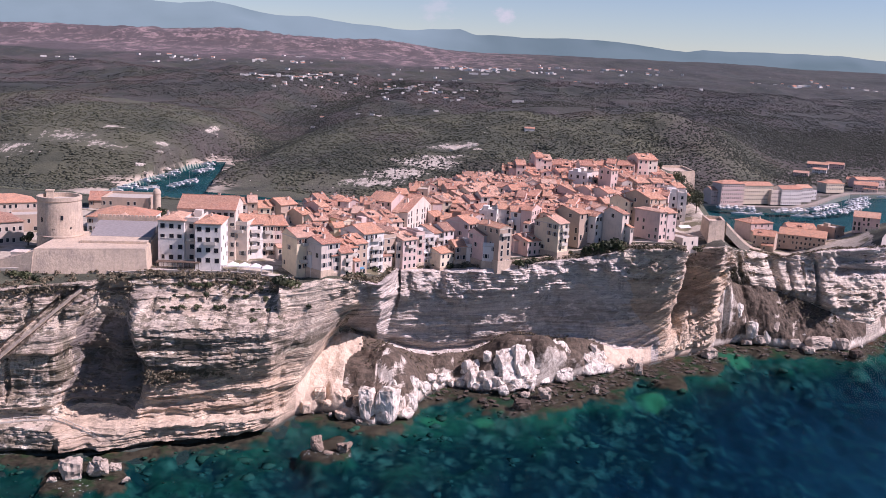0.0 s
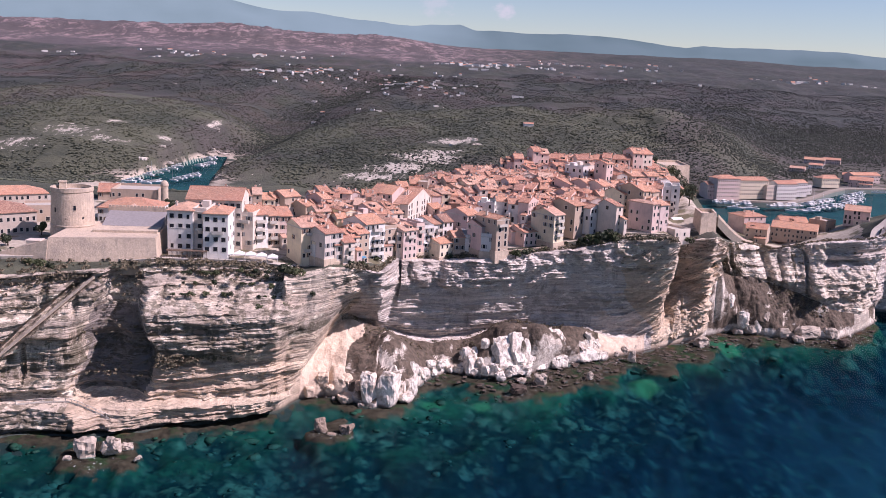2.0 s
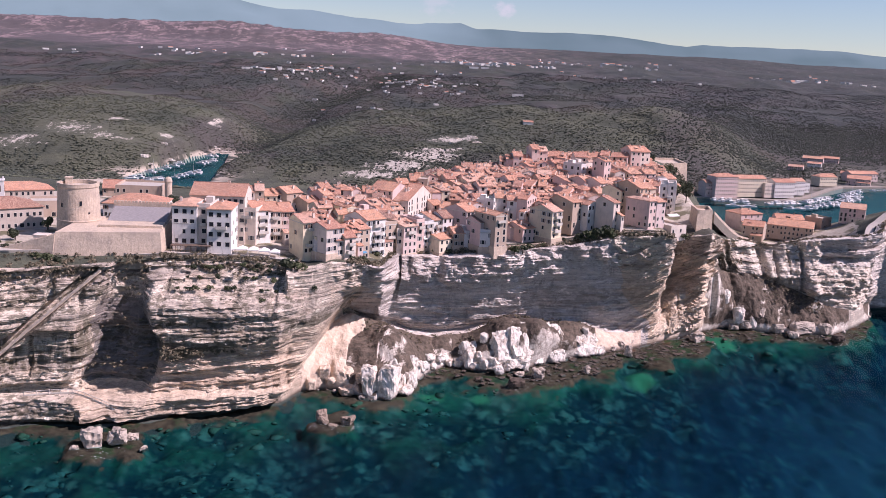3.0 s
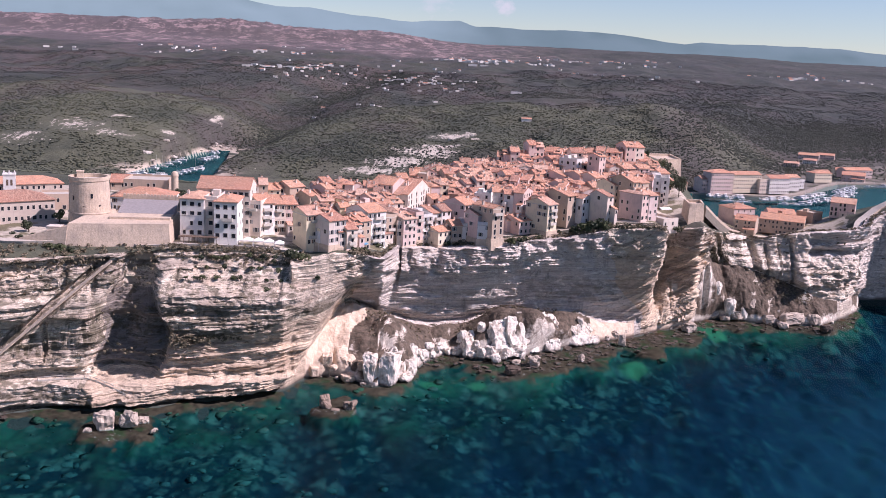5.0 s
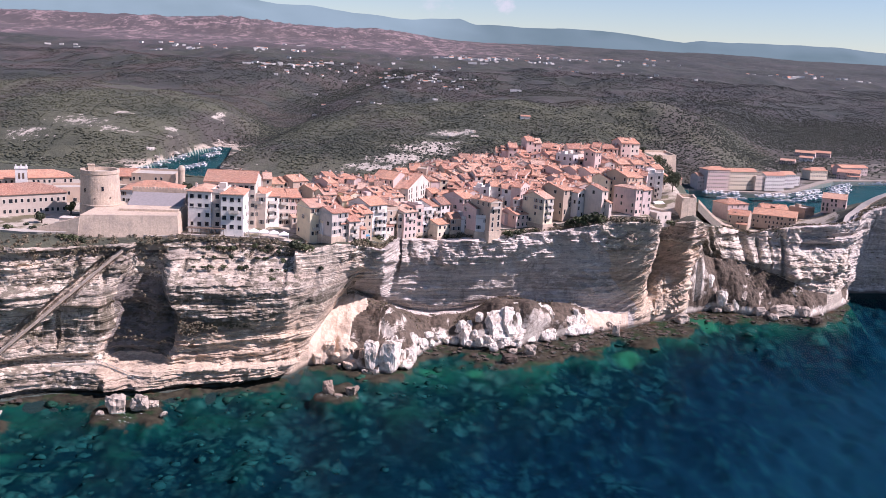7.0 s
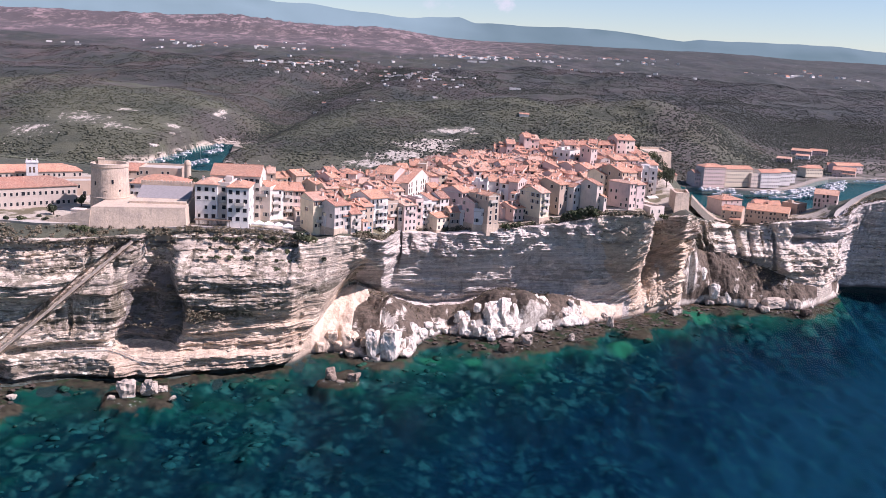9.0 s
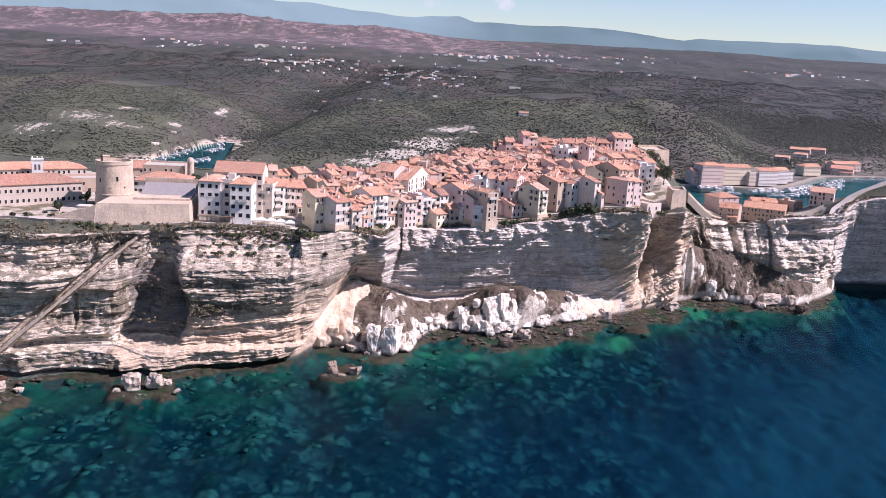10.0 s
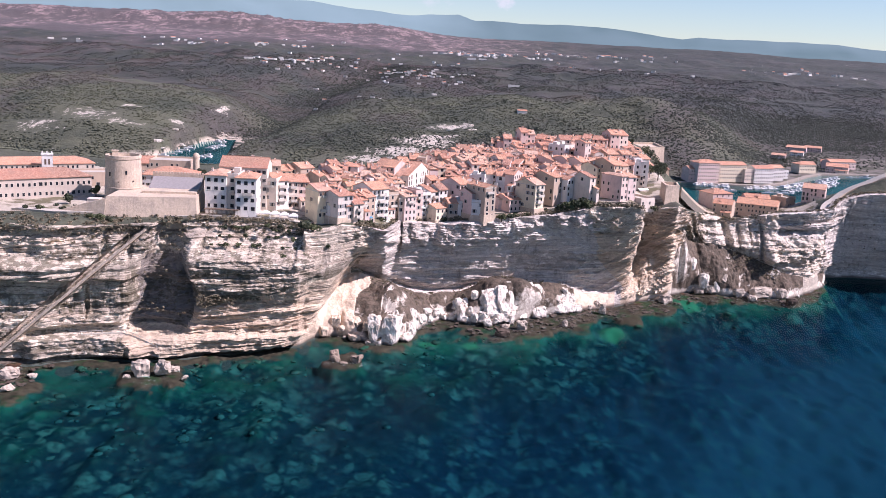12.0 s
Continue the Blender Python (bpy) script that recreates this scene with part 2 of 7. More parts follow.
def maquis():
    m = Nodes("maquis_ground", 0.95)
    mid = m.noise(m.where, 0.05, 6, 0.7)
    fine = m.noise(m.where, 0.22, 5, 0.75)
    dist = m.axis(1)
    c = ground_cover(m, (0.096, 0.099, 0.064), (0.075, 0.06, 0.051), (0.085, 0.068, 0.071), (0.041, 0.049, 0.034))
    c = m.mix(m.span(mid, 0.44, 0.6, 0, 0.4), c, (0.041, 0.046, 0.032))
    c = m.mix(m.span(fine, 0.5, 0.62, 0, 0.25), c, (0.041, 0.046, 0.031))
    glint = m.sums("MULTIPLY", m.span(m.noise(m.where, 0.034, 7, 0.8), 0.64, 0.68), m.span(m.noise(m.where, 0.0042, 3, 0.5), 0.52, 0.6))
    c = m.mix(glint, c, m.mix(mid, (0.36, 0.3, 0.25), (0.6, 0.54, 0.47)))
    chalk = m.mix(m.span(fine, 0.35, 0.6), (0.68, 0.62, 0.54), (0.34, 0.3, 0.25))
    torn = m.noise(m.scaled(1, 0.5, 1), 0.13, 6, 0.8)
    for cx, cy, rx, ry, whole in BARE:
        off = m.add("ShaderNodeVectorMath", operation="DISTANCE")
        m.put(off.inputs[0], m.scaled(1 / rx, 1 / ry, 0))
        off.inputs[1].default_value = (cx / rx, cy / ry, 0)
        c = m.mix(m.span(m.sums("ADD", m.span(off.outputs["Value"], 0, 1.3, whole, -0.16), torn), 0.5, 0.57), c, chalk)
    # the far ridge is lightened to mauve-grey, with haze put into the colour
    c = m.mix(m.sums("MULTIPLY", m.span(dist, 2850, 3020, 0, 0.7), m.span(m.axis(0), -200, 250, 1, 0)), c, m.mix(fine, (0.085, 0.07, 0.074), (0.13, 0.105, 0.11)))
    granite = m.sums("MULTIPLY", m.span(dist, 2940, 3030), m.span(m.noise(m.where, 0.022, 7, 0.85), 0.5, 0.58, 0, 0.85))
    granite = m.sums("MULTIPLY", granite, m.span(m.noise(m.where, 0.0035, 4, 0.6), 0.4, 0.52))
    granite = m.sums("MULTIPLY", granite, m.span(m.axis(0), -50, 500, 0.9, 0))
    c = m.mix(granite, c, m.mix(mid, (0.26, 0.18, 0.18), (0.48, 0.345, 0.335)))
    low = m.sums("MULTIPLY", m.span(m.axis(2), 2, 6, 1.0, 0), m.span(m.noise(m.where, 0.03, 4, 0.6), 0.44, 0.52))
    c = m.mix(m.sums("MULTIPLY", m.sums("MULTIPLY", low, m.span(dist, 1060, 1000)), m.span(m.sums("ABSOLUTE", m.sums("ADD", m.axis(0), 258.0)), 44, 68, 1, 0)), c, m.mix(mid, (0.36, 0.29, 0.22), (0.6, 0.52, 0.43)))
    return m.color(c).bump(m.sums("ADD", mid, fine), 0.9, 1.6).mat


def town_ground():
    m = Nodes("dusty_paving", 0.9)
    n1 = m.noise(m.where, 0.09, 5, 0.6)
    n2 = m.noise(m.where, 0.6, 5, 0.65)
    c = m.mix(m.span(n2, 0.35, 0.65), (0.34, 0.29, 0.235), (0.5, 0.44, 0.36))
    c = m.mix(m.span(n1, 0.5, 0.58), c, m.mix(n2, (0.09, 0.08, 0.045), (0.17, 0.15, 0.09)))
    return m.color(c).bump(n2, 0.5, 0.2).mat


def water():
    m = Nodes("sea_water", 0.05)
    t = m.tree
    w1 = m.noise(m.scaled(1, 1.6, 1), 0.35, 4, 0.6)
    w2 = m.noise(m.scaled(1, 1.4, 1), 1.6, 3, 0.6)
    b = m.add("ShaderNodeBump")
    b.inputs["Strength"].default_value, b.inputs["Distance"].default_value = 0.22, 0.3
    m.put(b.inputs["Height"], m.sums("ADD", w1, m.sums("MULTIPLY", w2, 0.3)))
    clear = m.add("ShaderNodeBsdfTransparent")
    clear.inputs[0].default_value = (0.74, 0.9, 0.93, 1)
    gloss = m.add("ShaderNodeBsdfGlossy")
    gloss.inputs["Roughness"].default_value = 0.08
    fres = m.add("ShaderNodeFresnel")
    fres.inputs["IOR"].default_value = 1.2
    mixed = m.add("ShaderNodeMixShader")
    t.links.new(b.outputs[0], gloss.inputs["Normal"])
    t.links.new(b.outputs[0], fres.inputs["Normal"])
    m.put(mixed.inputs[0], m.sums("MULTIPLY", fres.outputs[0], 0.24))
    t.links.new(clear.outputs[0], mixed.inputs[1])
    t.links.new(gloss.outputs[0], mixed.inputs[2])
    t.links.new(mixed.outputs[0], m.out.inputs["Surface"])
    return m.mat


def sea_floor(stones_only=False):
    """Rock and weed; the water's green tint and the light lost with depth are put into the colour."""
    m = Nodes("sunken_stone" if stones_only else "sea_floor", 0.95)
    m.main.inputs["Specular IOR Level"].default_value = 0.0
    depth = m.sums("MULTIPLY", m.axis(2), -1.0)
    if stones_only:
        n = m.island()
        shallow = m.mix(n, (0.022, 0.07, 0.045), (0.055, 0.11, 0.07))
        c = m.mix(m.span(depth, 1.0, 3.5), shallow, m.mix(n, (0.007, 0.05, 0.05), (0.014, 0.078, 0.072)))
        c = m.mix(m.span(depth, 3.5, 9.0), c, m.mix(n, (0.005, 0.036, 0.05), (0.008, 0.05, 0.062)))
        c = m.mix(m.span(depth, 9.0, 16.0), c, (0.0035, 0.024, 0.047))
        return m.color(c).bump(m.noise(m.where, 0.8, 4, 0.7), 0.8, 0.4).mat
    warp = m.noise(m.where, 0.09, 5, 0.65)
    weed = m.noise(m.where, 0.05, 6, 0.7)
    mottle = m.noise(m.where, 0.45, 6, 0.75)
    reef = m.mix(m.span(mottle, 0.35, 0.65), (0.028, 0.018, 0.015), (0.13, 0.08, 0.052))
    reef = m.mix(m.span(warp, 0.52, 0.6, 0, 0.75), reef, (0.035, 0.06, 0.024))
    near = m.sums("ADD", depth, m.span(warp, 0.2, 0.8, -1.6, 1.6))
    green = m.mix(m.span(weed, 0.42, 0.58), (0.0045, 0.066, 0.045), (0.0025, 0.028, 0.028))
    c = m.mix(m.span(near, 0.9, 1.9), reef, green)
    c = m.mix(m.span(near, 2.2, 5.0), c, (0.0016, 0.0175, 0.024))
    c = m.mix(m.span(depth, 5.0, 9), c, (0.0016, 0.0145, 0.029))
    # lighter blue again where deepest: the sky's reflection is put into the floor colour
    c = m.mix(m.span(depth, 10.5, 16), c, (0.0034, 0.028, 0.051))
    for size, wobble, amount in ((0.2, 5.0, 1.0), (0.42, 3.0, 0.7)):
        lay = m.sums3("ADD", m.scaled(1, 0.75, 0), m.noise3(0.2, wobble))
        pale = m.sums("MULTIPLY", m.span(m.axis(0, m.cells(lay, size, out="Color")), 0.4, 0.75), m.span(m.cells(lay, size), 0.62, 0.34))
        pale = m.sums("MULTIPLY", pale, m.sums("MULTIPLY", m.span(depth, 1.2, 2.4), m.span(depth, 9, 20, amount, 0.2 * amount)))
        pale = m.sums("MULTIPLY", pale, m.span(weed, 0.38, 0.56, 0.1, 1))
        c = m.mix(pale, c, m.mix(m.span(depth, 2, 9), (0.024, 0.105, 0.085), (0.0065, 0.05, 0.064)))
    dark = m.sums("MULTIPLY", m.span(mottle, 0.48, 0.58, 0, 0.6), m.sums("MULTIPLY", m.span(depth, 1.8, 3.5), m.span(depth, 9, 16, 1, 0.25)))
    c = m.mix(dark, c, (0.0008, 0.008, 0.0155))
    # pockets of bright sand among the rocks
    for px, py, r in ((-5, 296, 5.5), (73, 330, 6.5), (116, 380, 7.5), (12, 297, 4.0)):
        off = m.add("ShaderNodeVectorMath", operation="DISTANCE")
        m.put(off.inputs[0], m.scaled(1, 1, 0))
        off.inputs[1].default_value = (px, py, 0)
        c = m.mix(m.span(m.sums("ADD", off.outputs["Value"], m.span(warp, 0.3, 0.7, -0.5 * r, 0.5 * r)), 0.35 * r, r, 0.85, 0), c, m.mix(mottle, (0.012, 0.12, 0.062), (0.02, 0.16, 0.085)))
    return m.color(c).bump(warp, 0.6, 0.6).mat


def harbour_floor():
    m = Nodes("harbour_floor", 0.95)
    m.main.inputs["Specular IOR Level"].default_value = 0.0
    n = m.noise(m.where, 0.02, 5, 0.6)
    return m.color(m.mix(m.span(n, 0.4, 0.6), (0.011, 0.052, 0.058), (0.019, 0.08, 0.082))).mat


CLIFF = limestone_cliff("limestone_strata", (0.6, 0.485, 0.39), (0.88, 0.765, 0.625), (0.8, 0.61, 0.44), 0.72, 0.75, 0.85)
CLIFF_TAN = limestone_cliff("bare_tan_strata", (0.56, 0.42, 0.31), (0.85, 0.69, 0.53), (0.8, 0.61, 0.44), 0.25, 0.25)
# greyer rock for the bay and upper eastern walls: their shade is partly painted in
CLIFF_GREY = limestone_cliff("smooth_shade_grey_strata", (0.64, 0.565, 0.515), (0.84, 0.75, 0.68), (0.7, 0.59, 0.5), 0.8, 0.35)
CLIFF_PALE = limestone_cliff("pale_broken_strata", (0.64, 0.54, 0.45), (0.9, 0.8, 0.68), (0.8, 0.65, 0.5), 0.22, 0.2)
# lichen-dark rock of the hollow, with the hollow's shade put into the colour
CLIFF_DARK = limestone_cliff("lichen_and_shade_strata", (0.2, 0.175, 0.16), (0.36, 0.32, 0.29), (0.3, 0.25, 0.2), 1.2, 0.7)
MOUND, WHITE, SAND, MAQUIS, PAVING, YARD = (f() for f in (mound_rock, white_rock, sandy_rock, maquis, town_ground, harbour_yard))
WATER, SEABED, SUNKEN, HARBOUR = water(), sea_floor(), sea_floor(True), harbour_floor()


# ---- mesh helpers ----
def mesh_of(name, verts, faces, mats, slots=None, smooth=False):
    me = bpy.data.meshes.new(name)
    me.from_pydata([tuple(v) for v in verts], [], [tuple(f) for f in faces])
    for m in mats:
        me.materials.append(m)
    if slots is not None:
        me.polygons.foreach_set("material_index", np.asarray(slots, dtype=np.int32))
    if smooth:
        me.polygons.foreach_set("use_smooth", np.ones(len(me.polygons), dtype=bool))
    me.update()
    return me


def sheet(name, X, Y, Z, mats, slot_of=None, smooth=True, view_grid=True):
    """A grid of points as one object; slot_of gives each face's material from its middle row and column."""
    rows, cols = X.shape
    if view_grid:
        X, Y, Z = site(X, Y, Z)
    verts = np.stack([X, Y, Z], -1).reshape(-1, 3).tolist()
    i = np.arange(rows - 1)[:, None] * cols + np.arange(cols - 1)[None, :]
    faces = np.stack([i, i + 1, i + cols + 1, i + cols], -1).reshape(-1, 4).tolist()
    slots = None if slot_of is None else slot_of.reshape(-1)
    return new(name, mesh_of(name, verts, faces, mats, slots, smooth))


# ---- relief: plan functions of the coast ----
def site(x, y, z=0.0):
    """From a slanted grid, placed to fit the camera's view, to metres; what is very far is pulled towards the camera.
    """
    x, y, z = np.asarray(x, float), np.asarray(y, float), np.asarray(z, float)
    gx = 0.80015 * x - 0.00913 * y + 0.00492 * z - 2.677
    gy = -0.00913 * x + 1.34089 * y - 0.29119 * z + 41.074
    gz = 0.82877 * z
    k = np.where(gy > 2200, (2200 + (gy - 2200) * 0.58) / np.maximum(gy, 1), 1.0)
    return gx * k, gy * k, 112.6 + (gz - 112.6) * k


def spot(x, y, z, turn=0.0):
    """A pose at a place of the grid fitted to the view."""
    gx, gy, gz = site(x, y, z)
    return pose(float(gx), float(gy), float(gz), 0, 0, turn)


def plan(outline, z):
    """Points of the view-fitted grid at the height z, as x, y on the ground."""
    return [tuple(float(v) for v in site(x, y, z)[:2]) for x, y in outline]


def lattice(ix, iy, seed):
    h = (ix * 374761393 + iy * 668265263 + seed * 1274126177) & 0xFFFFFFFF
    h = ((h ^ (h >> 13)) * 1103515245) & 0xFFFFFFFF
    return ((h ^ (h >> 16)) & 0xFFFF) / 65535.0


def grain(x, y, scale, seed=0):
    """Smooth noise from -1 to 1, bumps about `scale` metres apart."""
    x, y = np.asarray(x, float) / scale, np.asarray(y, float) / scale
    ix, iy = np.floor(x).astype(np.int64), np.floor(y).astype(np.int64)
    fx, fy = x - ix, y - iy
    fx, fy = fx * fx * (3 - 2 * fx), fy * fy * (3 - 2 * fy)
    a, b = lattice(ix, iy, seed), lattice(ix + 1, iy, seed)
    c, d = lattice(ix, iy + 1, seed), lattice(ix + 1, iy + 1, seed)
    return 2 * ((a + (b - a) * fx) * (1 - fy) + (c + (d - c) * fx) * fy) - 1


def rough(x, y, scale, octaves=4, seed=0):
    total, amp = 0.0, 1.0
    for k in range(octaves):
        total = total + amp * grain(np.asarray(x) + 17.3 * k, np.asarray(y) - 9.1 * k, scale / 2 ** k, seed + k)
        amp *= 0.5
    return total


def ease(a, b, v):
    t = np.clip((np.asarray(v, float) - a) / (b - a), 0, 1)
    return t * t * (3 - 2 * t)


def along(x, *knots):
    """Straight pieces through (x, value) knots."""
    return np.interp(x, [k[0] for k in knots], [k[1] for k in knots])


def edge_y(x):
    return along(x, (-460, 118), (-250, 150), (-165, 163), (-143, 173), (-120, 182), (-85, 190), (-56, 193), (-44, 196), (-36, 199),
                 (-27, 205), (-23, 227), (-4, 233), (14, 231), (30, 232), (62, 241), (85, 243), (107, 243), (113, 245), (118, 266), (122, 267), (138, 261), (143, 268),
                 (152, 276), (173, 297), (190, 297), (214, 296), (240, 294), (252, 298), (262, 310), (276, 316), (340, 316), (460, 318))


def edge_z(x):
    return along(x, (-460, 62), (-250, 60), (-165, 57), (-143, 55.5), (-108, 57), (-75, 55), (-56, 52.5), (-46, 55), (-36, 54),
                 (-24, 49.5), (-4, 48), (30, 52), (62, 54), (85, 59), (107, 60), (126, 54), (139, 57),
                 (152, 50), (173, 44), (190, 41), (214, 48), (248, 52), (285, 60), (340, 64), (460, 70))


def foot_y(x):
    return along(x, (-460, 100), (-250, 128), (-174, 146), (-152, 154), (-114, 158), (-92, 166), (-75, 172), (-63, 177), (-56, 190),
                 (-47, 207), (-30, 215), (-4, 218), (18, 224), (50, 235), (82, 239), (100, 244), (112, 247), (118, 263), (138, 263), (145, 271),
                 (155, 283), (187, 285), (203, 284), (212, 279.5), (235, 280), (246, 287), (256, 299), (270, 313), (290, 316), (340, 316), (460, 318))


def foot_z(x):
    return along(x, (-460, 0), (-66, 0), (-56, 12), (-47, 23), (-40, 25), (-30, 18), (-16, 13), (-4, 10.5), (12, 11), (30, 15), (50, 15), (72, 13), (84, 8), (100, 6),
                 (110, 12), (120, 24), (134, 34), (141, 34), (147, 28), (155, 27), (172, 26), (187, 24.5), (205, 19), (222, 12), (250, 9), (270, 4), (460, 0))


def shore_y(x):
    return along(x, (-460, 98), (-250, 126), (-174, 144), (-152, 152.5), (-114, 156.5), (-92, 164.5), (-75, 171), (-63, 175.5), (-57, 184),
                 (-47, 187), (-39, 186), (-25, 181), (-12, 191), (-4, 205), (6, 212), (21, 209), (36, 211), (59, 223), (83, 233),
                 (102, 240), (120, 250), (138, 256), (145, 264), (160, 270), (182, 267), (200, 267), (219, 268), (240, 280), (257, 293), (270, 311), (290, 314), (340, 314), (460, 316))


def inner_z(x):
    """The height of the citadel's ground a little way in from the edge."""
    return along(x, (-460, 66), (-200, 60), (-100, 59), (-50, 58), (0, 60), (40, 66), (100, 71), (142, 66), (158, 48), (180, 32),
                 (230, 26), (280, 44), (340, 58), (460, 64))


def north_y(x):
    return along(x, (-2000, 470), (-600, 470), (-400, 490), (-352, 512), (-346, 590), (-338, 690), (-322, 712), (-304, 710), (-288, 664), (-256, 545),
                 (-100, 520), (0, 520), (150, 560), (290, 606), (382, 612), (441, 656), (512, 712), (572, 728), (900, 760), (3000, 800))


def ravine_x(y):
    """The wooded ravine that runs inland from the inlet."""
    return along(y, (600, -300), (714, -292), (833, -286), (946, -308), (1057, -332), (1214, -335), (1354, -304), (1476, -256), (1800, -170))


def land(x, y):
    """Height of the ground sheet behind the cliff's edge."""
    x, y = np.asarray(x, float), np.asarray(y, float)
    xe = np.clip(x, -460, 460)
    s = y - edge_y(xe)
    z0 = edge_z(xe)
    deep = along(xe, (-460, 60), (-100, 40), (0, 70), (100, 80), (150, 40), (180, 22), (240, 26), (460, 50))
    town = z0 + (inner_z(xe) - z0) * np.clip(s / deep, 0, 1) + 0.4 * rough(x, y, 14, 2, 5) * ease(2, 8, s)
    town = town + 21 * np.exp(-((x - 164) / 25) ** 2 - ((y - 388) / 44) ** 2)
    town = town + along(xe, (256, 0), (270, 3), (284, 8), (300, 14), (330, 24), (460, 40)) * ease(0, 15, s) * (1 - ease(17, 48, s))
    fall_a = along(x, (-460, 290), (-200, 275), (-100, 285), (-40, 300), (0, 335), (60, 375), (130, 410), (175, 400), (200, 380), (250, 382), (262, 345), (290, 352), (340, 368), (460, 400), (700, 480))
    fall_b = along(x, (-460, 470), (-200, 420), (-100, 420), (0, 470), (130, 500), (180, 500), (200, 480), (250, 470), (290, 470), (340, 470), (460, 540), (700, 640))
    south = town - (town + 5) * ease(fall_a, fall_b, y)
    t = y - north_y(x)
    b = x / np.maximum(y, 50)
    # the first hill behind the inlet and the port, the dip behind it, then the plain
    hill = along(b, (-1.2, 60), (-0.7, 64), (-0.45, 54), (-0.26, 48), (-0.11, 61), (0.1, 76), (0.21, 79), (0.36, 74), (0.5, 50), (0.6, 26), (0.8, 10))
    mid = hill * along(y, (500, 0), (560, 0.03), (620, 0.38), (720, 0.72), (800, 0.9), (880, 1), (940, 0.86), (1040, 0.34), (1160, 0))
    mid = mid + along(y, (950, 0), (1040, 16), (1250, 57), (1640, 84), (2500, 122), (3100, 165), (3500, 200), (3900, 215), (4600, 225))
    east = along(y, (500, 0), (700, 2), (1000, 6), (1250, 34), (1700, 74), (2500, 124), (3300, 170), (4000, 205), (4600, 225))
    mid = mid + ease(3000, 4300, y) * 12 * ease(-0.15, 0.1, b)
    north = mid + (east - mid) * ease(0.46, 0.62, b)
    axis = ravine_x(y)
    north = north - along(y, (600, 0), (690, 38), (930, 44), (1214, 42), (1476, 34), (1800, 14), (2000, 0)) * np.exp(-((x - axis) / along(y, (600, 48), (1400, 100))) ** 2)
    north = north * ease(-10, 130, t) ** 0.6
    flat = ease(0.46, 0.5, b)
    bank = np.clip(t * 0.8, -5, 7 + 3 * grain(x, y, 30, 8)) * (1 - 0.6 * flat)
    north = np.maximum(np.minimum(north, bank + np.maximum(t, 0) * 0.26), np.where(t < 0, -5, 0.6))
    swell = along(y, (600, 0.24), (1000, 0.22), (1500, 0.22), (2400, 0.09), (4000, 0.03)) * np.clip(north, 0, 120) * rough(x, y, 240, 4, 21)
    swell = swell + 0.05 * np.clip(north, 0, 60) * rough(x, y, 60, 3, 35)
    north = north + np.where(t > 0, swell * ease(0, 120, t), 0)
    ridge = ease(3150, 3480, y) * (1 - ease(3900, 4200, y)) * (1 - ease(-0.16, 0.04, b))
    crags = 9 * np.abs(rough(x, y, 150, 5, 40)) + 7 * np.abs(rough(x, y, 48, 4, 43))
    north = north + ridge * (46 + crags + along(b, (-0.9, 6), (-0.62, 16), (-0.5, 14), (-0.43, 34), (-0.39, 44), (-0.35, 26), (-0.31, 6), (-0.1, 4)) * (0.8 + 0.3 * rough(x, y, 110, 3, 44)))
    return np.where(t > -12, np.where(t > 0, north, np.maximum(south, -5)), south)


# ---- the large structure: sea, cliff, ground, mountains ----
def seabed_z(X, Y):
    off = shore_y(X) - Y
    shelf = along(X, (-460, 3), (-180, 5), (-150, 4), (-60, 2), (-30, 2), (-12, 5), (6, 13), (45, 14), (80, 16), (110, 17), (150, 12), (180, 9), (205, 6), (230, 5), (300, 3))
    shelf = shelf * (1 + 0.55 * rough(X, Y, 16, 4, 61))
    past = np.maximum(off - shelf, 0)
    Z = -0.15 - 0.5 * ease(0, 1, off / np.maximum(shelf, 1)) - along(past, (0, 0), (3, 1.8), (12, 4.0), (45, 7.2), (110, 11), (190, 16), (400, 20))
    Z = Z * along(X, (-250, 0.6), (-60, 0.75), (40, 1.15), (120, 1.6), (220, 2.2)) ** np.clip(past / 20, 0, 1)
    lump = rough(X, Y, 7, 3, 71)
    Z = Z + np.where(past > 0, 1.3, 0.35) * lump + 1.6 * ease(1, 20, past) * rough(X, Y, 30, 2, 77)
    for cx, cy, size in ((-38, 166, 10), (-117, 146, 15), (-172, 130, 17)):
        patch = np.hypot(X - cx, (Y - cy) * 1.5) / size + 0.35 * rough(X, Y, 7, 3, 79)
        Z = np.maximum(Z, -0.3 - 6 * ease(0.7, 1.3, patch) - 20 * ease(1.3, 1.6, patch))
    return np.minimum(Z, np.where(off > shelf * 0.3, -0.12, 0.4)) - 4.0 * ease(255, 268, X)


def build_sea():
    xs = np.concatenate([[-4800, -1500], np.linspace(-700, 900, 17), [1500, 4800]])
    ys = np.concatenate([[-4800, -1200], np.linspace(-400, 900, 14), [1400]])
    X, Y = np.meshgrid(xs, ys)
    ob = sheet("water", X, Y, 0 * X, [WATER], view_grid=False)
    tagged(ob, "clear dark blue-green sea with small ripples", "sea", kind="structure")
    bx = np.concatenate([np.linspace(-900, -420, 8)[:-1], np.linspace(-420, 470, 420), np.linspace(470, 900, 8)[1:]])
    by = np.concatenate([[-1200, -700, -450], np.linspace(-320, 40, 60)[:-1], np.linspace(40, 345, 280)])
    X, Y = np.meshgrid(bx, by)
    Z = seabed_z(X, Y)
    ob = sheet("seabed", X, Y, Z, [SEABED])
    tagged(ob, "rocky sea floor with weed and boulders", "sea floor", kind="structure")


